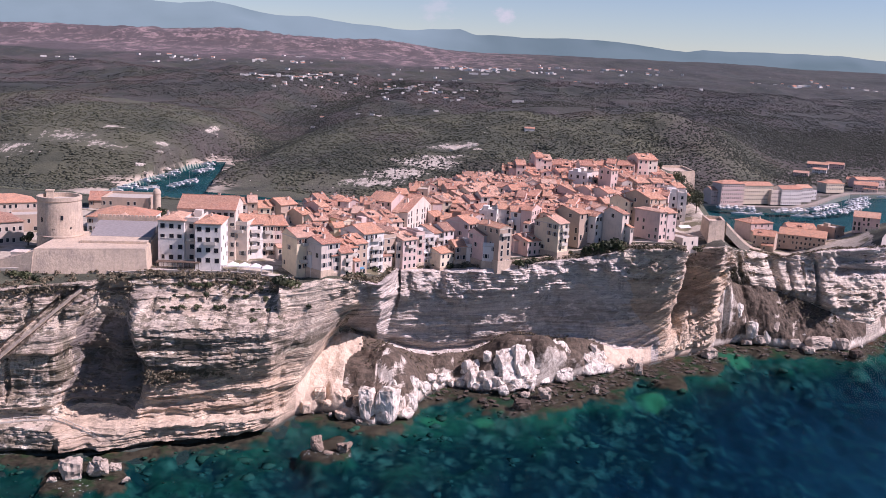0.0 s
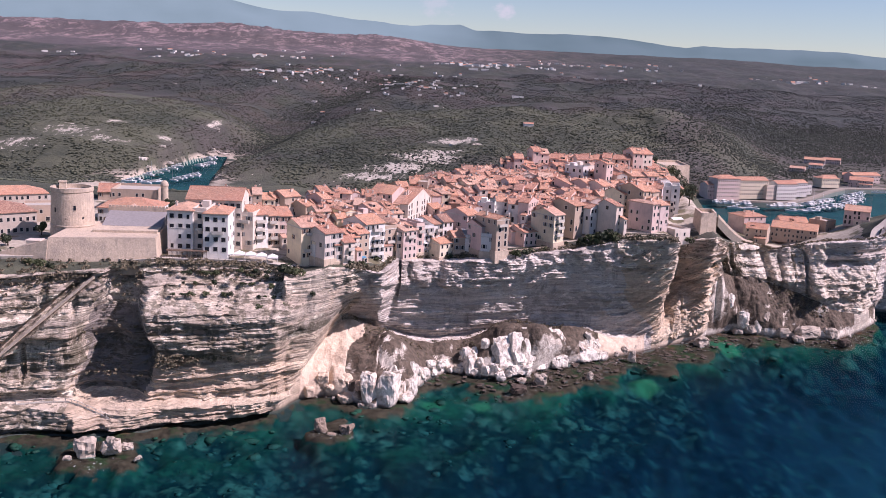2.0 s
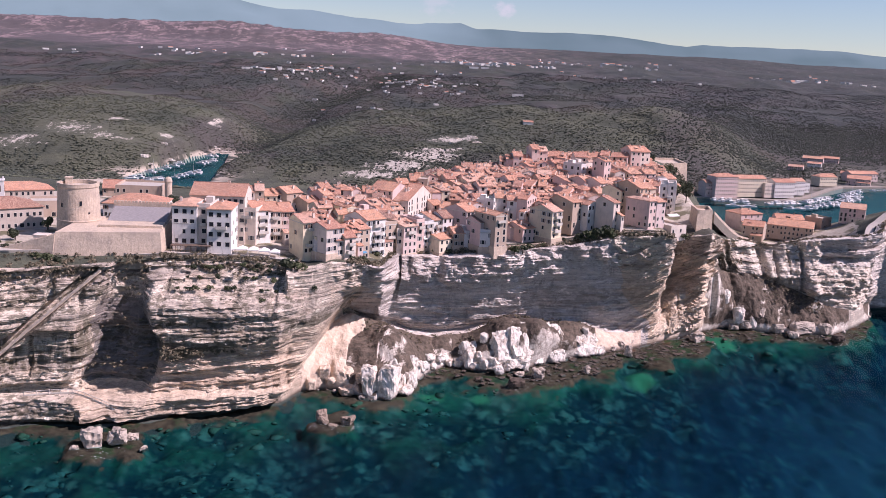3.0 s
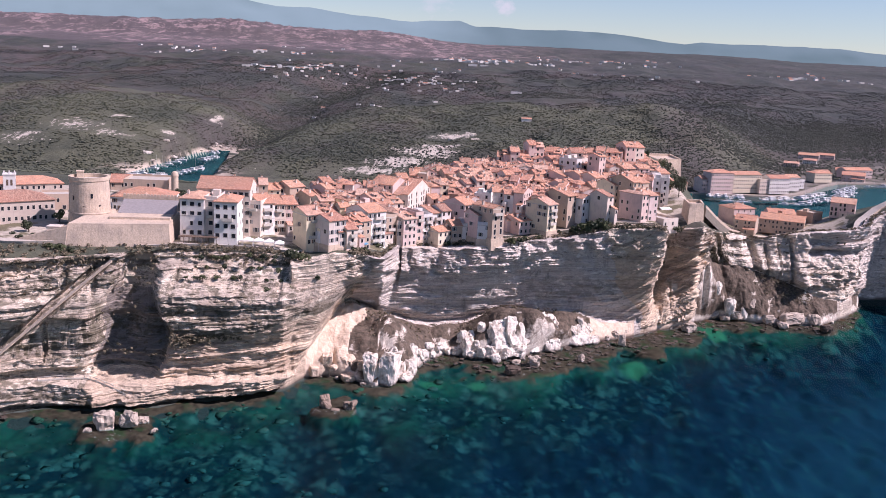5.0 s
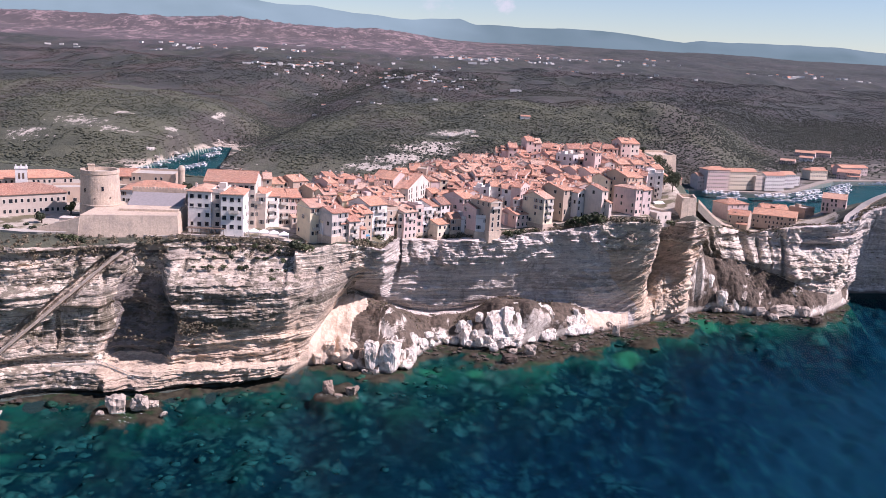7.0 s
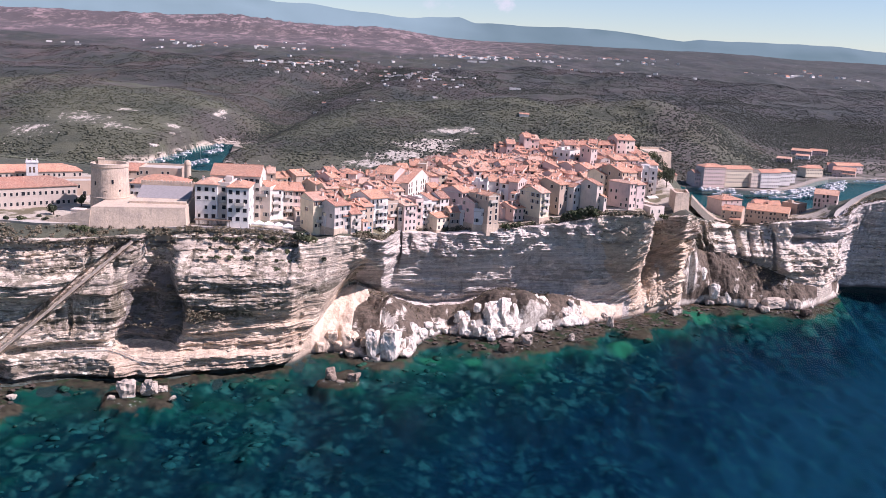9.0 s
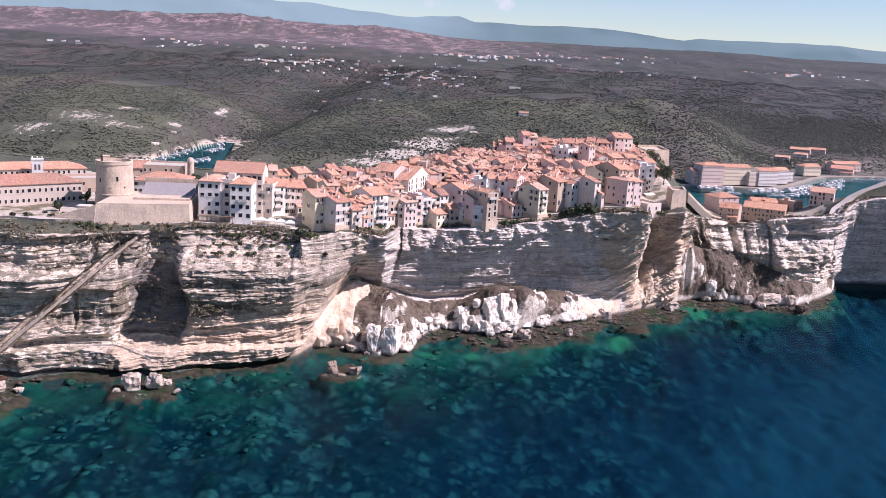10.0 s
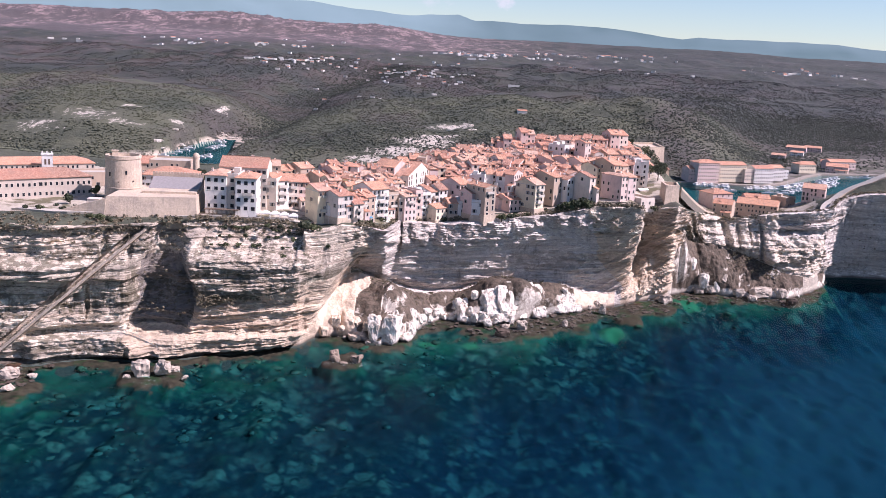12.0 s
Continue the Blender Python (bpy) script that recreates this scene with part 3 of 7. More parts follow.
def build_cliff():
    xs = np.concatenate([np.linspace(-460, -200, 180)[:-1], np.linspace(-200, 300, 860), np.linspace(300, 460, 90)[1:]])
    ye, ze, yf, zf, yw = edge_y(xs), edge_z(xs), foot_y(xs), foot_z(xs), shore_y(xs)
    k = np.ones(9) / 9
    ym = np.convolve(np.pad(0.5 * (ye + yf), 4, mode="edge"), k, "valid")
    tang = np.gradient(ym, xs)
    nx, ny = tang / np.hypot(1, tang), -1 / np.hypot(1, tang)
    u = np.concatenate([[0], np.cumsum(np.hypot(np.diff(xs), np.diff(ym)))])
    A, B, C, D = 5, 44, 190, 6
    P, Q, S = [], [], []
    for v in np.linspace(0, 1, A, endpoint=False):
        P.append(yw - (10 - 9 * ease(250, 266, xs)) * (1 - v)), Q.append(-5 * (1 - v) + 0 * xs), S.append(1)
    for v in np.linspace(0, 1, B, endpoint=False):
        P.append(yw + (yf - yw) * v), Q.append(zf * v ** (0.75 - 0.25 * ease(15, 25, xs) * (1 - ease(72, 84, xs)))), S.append(1)
    # west of the bay the top of the wall is a pale sloping shelf under an undercut
    shelf = 10.5 * ease(-128, -108, xs) * (1 - ease(-56, -46, xs))
    for v in np.linspace(0, 1, C, endpoint=False):
        back = shelf * (v / 0.74 if v < 0.74 else 1 - (v - 0.74) / 0.26)
        line = yf + (ye - yf) * v - back
        # at the mouth of the bay the western wall juts out over the slope below it
        zz = zf + (ze - zf) * v
        brow = along(xs, (-64, 176), (-50, 182), (-40, 192), (-26, 199)) + 7 * zz / 55
        jut = ease(0, 10.0, zz - (xs + 61) * 1.55) * ease(-63, -60, xs) * (1 - ease(-27, -25, xs))
        P.append(line + (np.minimum(brow, line) - line) * jut), Q.append(zz), S.append(0)
    for v in np.linspace(0, 1, D):
        P.append(ye + 5 * v), Q.append(ze - 1.2 * v ** 2), S.append(0)
    Y, Z, S = np.array(P), np.array(Q), np.array(S)
    X, U = np.tile(xs, (len(Y), 1)), np.tile(u, (len(Y), 1))
    NX, NY = np.tile(nx, (len(Y), 1)), np.tile(ny, (len(Y), 1))
    wall = np.tile((S == 0)[:, None], (1, len(xs)))
    frac = np.clip((Z - zf) / np.maximum(ze - zf, 1), 0, 1)

    # beds of uneven thickness, each standing out or set back by its own amount
    left, bay, right = 1 - ease(-66, -44, X), ease(-52, -36, X) * (1 - ease(92, 112, X)), ease(96, 118, X)
    zb = Z + 0.7 * grain(U, 0 * U, 60, 3) - 0.55 * np.clip(X - 92, 0, 45) * (1 - ease(150, 170, X))
    out = np.zeros_like(Z)
    for thick, amp, reach, seed in ((4.6, 1.25, 34, 11), (1.9, 1.0, 18, 12), (0.9, 0.62, 9, 13), (0.5, 0.34, 6, 14)):
        bed = np.floor(zb / thick + 0.16 * grain(U, zb, 26, seed))
        out += amp * grain(U, bed * 977.0, reach, seed) * (1 if thick > 4 else np.clip(0.75 + 0.9 * rough(U, 2.5 * Z, 34, 2, seed + 60), 0.15, 1.3))
    out *= left * (1 - 0.55 * ease(-128, -108, X) * ease(0.72, 0.8, frac)) + (0.45 + 0.5 * ease(0.55, 0.8, frac)) * bay + (0.95 - 0.65 * ease(180, 215, X) * ease(0.4, 0.55, frac)) * right
    out += 0.8 * rough(U, Z, 9, 4, 15) * (left + 0.8 * right + 0.5 * bay) + 1.5 * rough(U, Z * 0.4, 28, 2, 16) * (left + right)
    out += 0.34 * rough(U, Z * 1.4, 2.4, 3, 47) * (left + right) + bay * (0.35 + 0.95 * ease(0.5, 0.8, frac)) * rough(U, Z * 1.3, 4.5, 4, 49)
    out -= 1.5 * ease(0.5, 0.85, grain(U, Z * 0.14, 3.2, 48)) * ease(-0.2, 0.4, grain(U, Z, 22, 50)) * (left + 0.8 * right + 0.6 * bay * ease(0.4, 0.7, frac))
    # the bench by the water, the shadow notch over it, and the undercut
    bench = left * ease(-175, -168, X)
    out += bench * (3.4 * (1 - ease(7.5, 9.0, Z + 0.02 * X + 1.5)) - 2.6 * ease(7.5, 9.2, Z + 0.02 * X + 1.5) * (1 - ease(12.5, 14.5, Z)) * (1 - ease(-118, -108, X)))
    out -= left * 2.6 * (1 - ease(1.0, 2.2, Z)) * ease(0.2, 0.6, Z + 1)
    out -= left * 1.7 * ease(50.0, 51.0, Z + 0.02 * (X + 80)) * (1 - ease(53.2, 54.2, Z + 0.02 * (X + 80)))
    # a thicker bed over the girdle of hanging growth
    zl = Z + 0.05 * (X + 120) + 1.5 * grain(U, 0 * U, 30, 54)
    out += left * (1.5 - 0.7 * ease(-116, -108, X) + 1.4 * (1 - ease(-150, -132, X))) * ease(31, 33, zl) * (1 - ease(37, 42, zl)) - left * (0.9 - 0.6 * ease(-116, -108, X)) * ease(17, 20, zl) * (1 - ease(29, 31, zl))
    # the tall hollow in the face
    half = along(Z, (0, 1), (6, 7), (12, 10.5), (22, 13), (30, 13), (36, 11), (46, 9), (55, 5))
    mid = along(Z, (0, -123), (14, -121.5), (28, -119), (44, -121), (55, -121))
    hollow = 1 - ease(-2, 3.5, np.abs(X - mid) - half + 2.5 * rough(U, Z, 12, 3, 46))
    out -= left * hollow * along(Z, (0, 0), (7, 2), (11, 5.5), (30, 8.0), (42, 7), (50, 5.5), (56, 3))
    # the eastern wall: a fissured face, a rocky knob, a smooth overhang with one ledge and a broken bulge sloping out below it
    face = ease(170, 177, X) * (1 - ease(210, 216, X))
    out += face * (3.0 * (1 - frac) * ease(0, 0.2, frac) + 0.9 * rough(U, Z * 0.5, 5, 3, 55))
    for at, wide, depth in ((184.5, 2.2, 5.0), (192.5, 0.7, 2.2), (199.0, 0.5, 1.6), (206.0, 1.1, 3.2)):
        out -= face * depth * np.exp(-((X - at - 0.9 * grain(U, Z, 7, 56)) / wide) ** 4) * (1 - ease(0.75, 0.95, frac))
    out += (2.4 + 1.4 * rough(U, Z, 4, 3, 57)) * np.exp(-((X - 211.5) / 5) ** 4) * ease(0.5, 0.66, frac)
    smooth = ease(214, 221, X)
    slope = along(frac + 0.05 * grain(U, Z, 9, 53), (0, 0.1), (0.12, 0.8), (0.2, 1.0), (0.42, 0.8), (0.58, 0.4), (0.66, 0))
    out += ease(203, 211, X) * (1 - ease(244, 258, X + 5 * rough(U, Z, 8, 3, 58))) * slope * (2.6 + 1.9 * rough(U, Z * 1.4, 5, 4, 52) + 0.8 * grain(U, np.floor(zb / 1.1) * 331.0, 5, 59))
    out += smooth * (1.8 * ease(0.62, 0.95, frac) - 0.85 * np.clip(ye - yf, 0, 30) * (1 - frac) * ease(0.6, 0.67, frac + 0.04 * grain(U, Z, 11, 53)))
    out += smooth * 2.2 * ease(0.68, 0.72, frac) * (1 - ease(0.785, 0.8, frac + 0.02 * grain(U, 0 * U, 12, 60))) * (1 - ease(262, 272, X))
    # the groove of the stairs, flat along the flight and cut in above it
    side = ((X + 129.5) * -47.5 + (Z - 54) * 51.5) / 70.06
    groove = ease(-2.0, -0.9, side) * (1 - ease(2.6, 3.2, side)) * (Z > 5.5) * (Z < 54.5)
    out += groove * (-0.2 - 2.4 * ease(0.7, 1.1, side) - out)
    # the bay leans out over its foot
    out += bay * ((4.4 + 3.0 * ease(-27, -20, X) * (1 - ease(5, 30, X))) * ease(0.05, 0.9, frac) - 2.0) - bay * 3.0 * (1 - ease(0, 0.16, frac)) * (1 - ease(20, 60, np.abs(X + 5)))
    stepped = wall | ((X > 106) & (X < 142) & (Z > 4))
    out = np.where(stepped, out, 0)
    fade = np.ones(len(Y))
    fade[-D:] = np.linspace(0.8, 0, D)
    fade[A + B:A + B + 6] = np.linspace(0.15, 1, 6)
    out *= fade[:, None]
    # rock and scrub below the walls
    lump = (1.5 * rough(U, Y, 12, 4, 17) + 2.6 * np.abs(grain(U, Y, 9, 18))) * (1 - 0.2 * ease(143, 150, X)) + ease(143, 150, X) * 0.7 * rough(U, Y, 4, 3, 51)
    ridge = lump * np.clip(Z / 5, 0, 1) * (~wall) * np.clip((yf - yw) / 12, 0, 1)
    below = (~wall) * np.clip((yf - yw) / 12, 0, 1) * ease(0, 3, Z)
    Z = Z + below * (10.5 * np.exp(-((X + 21) / 10.5) ** 2 - ((Y - 203) / 9) ** 2) + 11 * np.exp(-((X - 46) / 21) ** 2 - ((Y - 222) / 7) ** 2))
    Z = Z + below * (10 * np.exp(-((X - 151) / 9) ** 2 - ((Y - 275) / 7) ** 2) + 4 * np.exp(-((X - 166) / 12) ** 2 - ((Y - 277) / 9) ** 2))
    X2 = X + NX * (out + 0.5 * ridge)
    Y2 = Y + NY * (out + 0.5 * ridge)
    Z2 = Z + 0.8 * ridge + np.where(wall, 0.25 * grain(U, Z, 3, 19), 0)
    rows = S[:-1]
    slots = np.tile(rows[:, None], (1, len(xs) - 1))
    narrow = ((yf - yw) < 4)[:-1]
    sandy = (X + 6 * rough(X, Y, 9, 2, 20) < -37) | ((X > 78) & (X < 140))
    sandy = sandy[:-1, :-1]
    slots = np.where((X[:-1, :-1] > 105) & (X[:-1, :-1] < 143) & (Z[:-1, :-1] > 2.5) & (slots == 1), 0, slots)
    slots = np.where(narrow[None, :], 0, np.where(sandy & (slots == 1), 2, slots))
    xm, zm, um = X[:-1, :-1], Z[:-1, :-1], U[:-1, :-1]
    blur = 5 * rough(um, zm, 14, 3, 44)
    low_tan = (zm < 17 + 0.17 * (xm + 128) + 0.4 * blur) & (xm + blur > -130) & (xm < -44)
    hollow_dark = (hollow[:-1, :-1] > 0.5) & (zm + 0.5 * blur < 41) & (zm > 11) & (xm < -60)
    east_tan = (xm + blur + (zm - 20) * 0.5 > 97) & (xm + blur < 150) & (zm < 44)
    grey = (xm + blur > -34) & (xm + blur + (zm - 20) * 0.5 <= 99)
    grey = grey | ((xm + 0.6 * blur > 214) & ((zm > 34 + 0.3 * blur) | (xm > 252)))
    slots = np.where(slots == 0, np.where(hollow_dark, 5, np.where(low_tan | east_tan, 3, np.where(grey, 4, np.where(xm + 0.5 * blur > 168, 6, 0)))), slots)
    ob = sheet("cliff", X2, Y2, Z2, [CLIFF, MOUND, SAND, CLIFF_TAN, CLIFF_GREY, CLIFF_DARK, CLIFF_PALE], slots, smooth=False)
    tagged(ob, "layered pale limestone sea cliff with ledges and scrub", "cliff", kind="structure")


def build_ground():
    xc = np.concatenate([np.linspace(-460, -200, 120)[:-1], np.linspace(-200, 320, 360), np.linspace(320, 460, 70)[1:]])
    w = np.concatenate([np.linspace(0, 540, 270)[:-1], np.geomspace(540, 4300, 250)])
    W, XC = np.meshgrid(w, xc, indexing="ij")
    Y = edge_y(XC) + W
    X = XC * (1 + np.maximum(W - 60, 0) / 470)
    Z = land(X, Y)
    Z[0] -= 0.4
    x, y, z, s = X[:-1, :-1], Y[:-1, :-1], Z[:-1, :-1], W[:-1, :-1]
    inhabited = ((x < -60) & (x > -240) & (s > along(x, (-240, 18), (-135, 13), (-122, 4))) & (y < 262)) | ((x >= -60) & (x < 150) & (s > 6) & (y < 375)) | ((x >= 150) & (x < 300) & (y < 385) & (z < 44))
    yard = (x > 380) & (z > 0) & (z < 5) & (y < 860)
    slots = np.where(z < -0.4, 2, np.where(yard, 3, np.where(inhabited, 0, 1)))
    ob = sheet("ground", X, Y, Z, [PAVING, MAQUIS, HARBOUR, YARD], slots)
    tagged(ob, "rolling scrubland of dark maquis with pale bare rock", "ground", kind="structure")


def build_mountains():
    m = Nodes("far_haze_glow_slopes", 1.0)
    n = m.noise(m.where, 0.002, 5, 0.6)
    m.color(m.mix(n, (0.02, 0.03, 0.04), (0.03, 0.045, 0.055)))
    # the slopes glow faintly: the haze before them is put into the emission
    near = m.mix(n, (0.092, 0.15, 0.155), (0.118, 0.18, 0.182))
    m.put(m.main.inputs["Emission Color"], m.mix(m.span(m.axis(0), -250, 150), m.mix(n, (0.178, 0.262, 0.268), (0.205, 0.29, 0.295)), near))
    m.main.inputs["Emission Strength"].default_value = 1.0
    xs = np.linspace(-3000, 3000, 300)
    rows = np.linspace(0, 1, 12)
    crest = along(xs / 4650, (-0.65, 3.3), (-0.48, 3.2), (-0.34, 3.05), (-0.3, 2.85), (-0.265, 3.05), (-0.2, 2.5), (-0.165, 2.5), (-0.12, 2.2), (-0.08, 2.08), (-0.01, 2.05),
                  (0.005, 1.74), (0.1, 1.81), (0.169, 1.7), (0.223, 1.42), (0.24, 1.66), (0.335, 1.7), (0.426, 1.38), (0.65, 1.3))
    crest = 112 + np.tan(np.radians(crest)) * 4650 + 8 * rough(xs, 0 * xs, 300, 4, 90)
    X, V = np.meshgrid(xs, rows)
    Y = 4480 + 180 * V + 20 * rough(X, 900 * V, 260, 3, 91)
    Z = crest[None, :] * V ** 0.8 + 8 * rough(X, 700 * V, 200, 3, 92) * V * (1 - V)
    ob = sheet("backdrop", X, Y, Z, [m.mat], view_grid=False)
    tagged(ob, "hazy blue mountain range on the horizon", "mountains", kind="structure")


build_sea()
build_cliff()
build_ground()
build_mountains()


# ---- materials of the town ----
def stucco(name, a, b):
    m = Nodes(name, 0.9)
    n1 = m.noise(m.where, 0.35, 5, 0.65)
    n2 = m.noise(m.scaled(1.6, 1.6, 0.28), 1.0, 4, 0.6)
    c = m.mix(m.random(), a, b)
    c = m.mix(m.span(n1, 0.45, 0.75, 0, 0.45), c, tuple(0.55 * v for v in a))
    c = m.mix(m.span(n2, 0.56, 0.74, 0, 0.4), c, (0.3, 0.26, 0.22))
    return m.color(c).bump(m.noise(m.where, 3.0, 4, 0.7), 0.4, 0.06).mat


def terracotta():
    m = Nodes("terracotta_tiles", 0.88)
    co = m.add("ShaderNodeTexCoord").outputs["Object"]
    ribs = m.add("ShaderNodeTexWave", wave_type="BANDS", bands_direction="X")
    m.put(ribs.inputs["Vector"], co)
    ribs.inputs["Scale"].default_value, ribs.inputs["Distortion"].default_value = 1.25, 0.4
    tile = m.cells(m.scaled(2.6, 2.6, 2.6), 1.0, out="Color")
    n1 = m.noise(m.where, 0.4, 5, 0.65)
    own = m.random()
    c = m.mix(m.span(own, 0.0, 0.4), (0.27, 0.155, 0.115), (0.5, 0.25, 0.155))
    c = m.mix(m.span(own, 0.4, 0.7), c, (0.64, 0.33, 0.2))
    c = m.mix(m.span(own, 0.75, 1.0), c, (0.66, 0.45, 0.34))
    c = m.mix(m.span(m.noise(m.where, 0.9, 6, 0.75), 0.5, 0.62, 0, 0.5), c, (0.2, 0.125, 0.1))
    c = m.mix(m.span(m.noise(m.scaled(0.05, 0.05, 0.05), 1.0, 3, 0.5), 0.45, 0.58, 0, 0.5), c, (0.52, 0.215, 0.14))
    c = m.mix(m.span(m.axis(0, tile), 0.3, 1.0, 0, 0.5), c, (0.7, 0.45, 0.33))
    c = m.mix(m.span(n1, 0.5, 0.7, 0, 0.55), c, (0.33, 0.21, 0.165))
    return m.color(c).bump(m.sums("ADD", ribs.outputs["Fac"], n1), 0.8, 0.12).mat


def plain(name, color, rough_value=0.7, metal=0.0, vary=0.25):
    m = Nodes(name, rough_value, metal)
    n = m.noise(m.where, 1.2, 4, 0.6)
    return m.color(m.mix(m.span(n, 0.3, 0.7), tuple(v * (1 - vary) for v in color), color)).mat


def ashlar():
    m = Nodes("weathered_rampart_stone", 0.92)
    n1 = m.noise(m.where, 0.16, 5, 0.65)
    n2 = m.noise(m.scaled(0.9, 0.9, 0.12), 1.0, 5, 0.6)
    n3 = m.noise(m.where, 1.3, 5, 0.7)
    c = m.mix(m.span(n3, 0.3, 0.7), (0.46, 0.36, 0.27), (0.66, 0.53, 0.41))
    c = m.mix(m.span(n1, 0.48, 0.66, 0, 0.6), c, (0.36, 0.29, 0.24))
    c = m.mix(m.span(n2, 0.54, 0.7, 0, 0.4), c, (0.26, 0.22, 0.19))
    return m.color(c).bump(m.sums("ADD", n3, n1), 0.7, 0.2).mat


def leaves(name, a, b):
    m = Nodes(name, 0.8)
    c = m.mix(m.island(), a, b)
    return m.color(m.mix(m.span(m.noise(m.where, 0.5, 3, 0.6), 0.4, 0.7, 0, 0.5), c, tuple(0.5 * v for v in a))).mat


WALLS = {
    "w": stucco("white_stucco", (0.8, 0.755, 0.7), (0.68, 0.65, 0.63)),
    "c": stucco("cream_stucco", (0.73, 0.61, 0.51), (0.66, 0.57, 0.51)),
    "p": stucco("pink_stucco", (0.7, 0.51, 0.445), (0.6, 0.49, 0.47)),
    "o": stucco("ochre_stucco", (0.52, 0.39, 0.285), (0.46, 0.36, 0.29)),
    "s": stucco("sand_stucco", (0.56, 0.46, 0.38), (0.5, 0.42, 0.36)),
    "y": stucco("yellow_stucco", (0.78, 0.66, 0.46), (0.72, 0.62, 0.48)),
}
TILES, STONE = terracotta(), ashlar()
GLASS = plain("dark_window_glass", (0.03, 0.032, 0.04), 0.15, vary=0.4)
FRAME = plain("pale_window_surround", (0.62, 0.57, 0.5), 0.8)
SHUTTER = plain("grey_shutter_paint", (0.26, 0.27, 0.28), 0.7)
SHUTTER_B = plain("brown_shutter_paint", (0.2, 0.12, 0.08), 0.7)
IRON = plain("dark_iron", (0.06, 0.055, 0.055), 0.5, 0.6)
CANVAS = plain("white_canvas", (0.8, 0.77, 0.73), 0.85, vary=0.12)
BLUE = plain("blue_canvas", (0.1, 0.28, 0.42), 0.85)
ROSE = plain("pink_canvas", (0.75, 0.45, 0.52), 0.85)
CONCRETE = plain("pale_concrete", (0.52, 0.47, 0.41), 0.9)
TIMBER = plain("weathered_timber", (0.16, 0.11, 0.08), 0.85, vary=0.4)
LEAF = leaves("olive_leaves", (0.055, 0.07, 0.028), (0.1, 0.11, 0.045))
LEAF_DARK = leaves("dark_leaves", (0.024, 0.036, 0.017), (0.055, 0.066, 0.03))
BARK = plain("grey_bark", (0.12, 0.09, 0.07), 0.95, vary=0.5)


# ---- building kit ----
class Solid:
    """Collects boxes and panels for one mesh."""

    def __init__(self):
        self.v, self.f, self.s = [], [], []

    def quads(self, verts, faces, slot=0):
        k = len(self.v)
        self.v += [tuple(p) for p in verts]
        self.f += [tuple(i + k for i in f) for f in faces]
        self.s += [slot] * len(faces)
        return self

    def box(self, x0, y0, z0, x1, y1, z1, slot=0, batter=0.0):
        b = batter
        pts = [(x0 - b, y0 - b, z0), (x1 + b, y0 - b, z0), (x1 + b, y1 + b, z0), (x0 - b, y1 + b, z0), (x0, y0, z1), (x1, y0, z1), (x1, y1, z1), (x0, y1, z1)]
        return self.quads(pts, [(3, 2, 1, 0), (4, 5, 6, 7), (0, 1, 5, 4), (1, 2, 6, 5), (2, 3, 7, 6), (3, 0, 4, 7)], slot)

    def prism(self, outline, z0, z1, slot=0, top=None):
        """An upright block on an outline that runs counter-clockwise; top: another outline for the upper rim."""
        n = len(outline)
        pts = [(x, y, z0) for x, y in outline] + [(x, y, z1) for x, y in (top or outline)]
        faces = [tuple(range(n))[::-1], tuple(range(n, 2 * n))] + [(i, (i + 1) % n, n + (i + 1) % n, n + i) for i in range(n)]
        return self.quads(pts, faces, slot)

    def slab(self, corners, thick, slot=0):
        """A plate under four or three corners that run counter-clockwise from above."""
        n = len(corners)
        pts = list(corners) + [(x, y, z - thick) for x, y, z in corners]
        faces = [tuple(range(n)), tuple(range(n, 2 * n))[::-1]] + [(i, n + i, n + (i + 1) % n, (i + 1) % n) for i in range(n)]
        return self.quads(pts, faces, slot)

    def ring(self, cx, cy, radii, heights, sides=28, slot=0):
        """A turned body: radii at heights, closed below and above."""
        pts = [(cx + r * math.cos(2 * math.pi * k / sides), cy + r * math.sin(2 * math.pi * k / sides), z) for r, z in zip(radii, heights) for k in range(sides)]
        n = len(radii)
        faces = [(i * sides + k, i * sides + (k + 1) % sides, (i + 1) * sides + (k + 1) % sides, (i + 1) * sides + k) for i in range(n - 1) for k in range(sides)]
        faces += [tuple(range(sides))[::-1], tuple(range((n - 1) * sides, n * sides))]
        return self.quads(pts, faces, slot)

    def mesh(self, name, *mats):
        return mesh_of(name, self.v, self.f, mats, self.s)


def part(name, solid, mats, parent, label="", place=None):
    """One mesh under a thing or a part. solid: a Solid or a mesh that is shared."""
    me = solid if isinstance(solid, bpy.types.Mesh) else solid.mesh(name, *(mats if isinstance(mats, (tuple, list)) else (mats,)))
    ob = new(name, me)
    ob.parent = parent
    if place is not None:
        ob.matrix_basis = place
    return tagged(ob, label)


def thing(name, m, label, category, group="", kind=""):
    ob = new(name)
    ob.empty_display_size = 0.5
    ob.matrix_basis = m
    return tagged(ob, label, category, group, kind)


def window_frame(w, h):
    """A surround as one ring with a deeper sill."""
    o, i = 0.13, 0.0
    pts = []
    for y in (-0.05, 0.05):
        pts += [(-w / 2 - o, y, -o), (w / 2 + o, y, -o), (w / 2 + o, y, h + o), (-w / 2 - o, y, h + o), (-w / 2 + i, y, i), (w / 2 - i, y, i), (w / 2 - i, y, h - i), (-w / 2 + i, y, h - i)]
    faces = []
    for k in range(4):
        n = (k + 1) % 4
        faces += [(k, n, 4 + n, 4 + k), (8 + k, 12 + k, 12 + n, 8 + n), (k, 8 + k, 8 + n, n), (4 + k, 4 + n, 12 + n, 12 + k)]
    return Solid().quads(pts, faces)


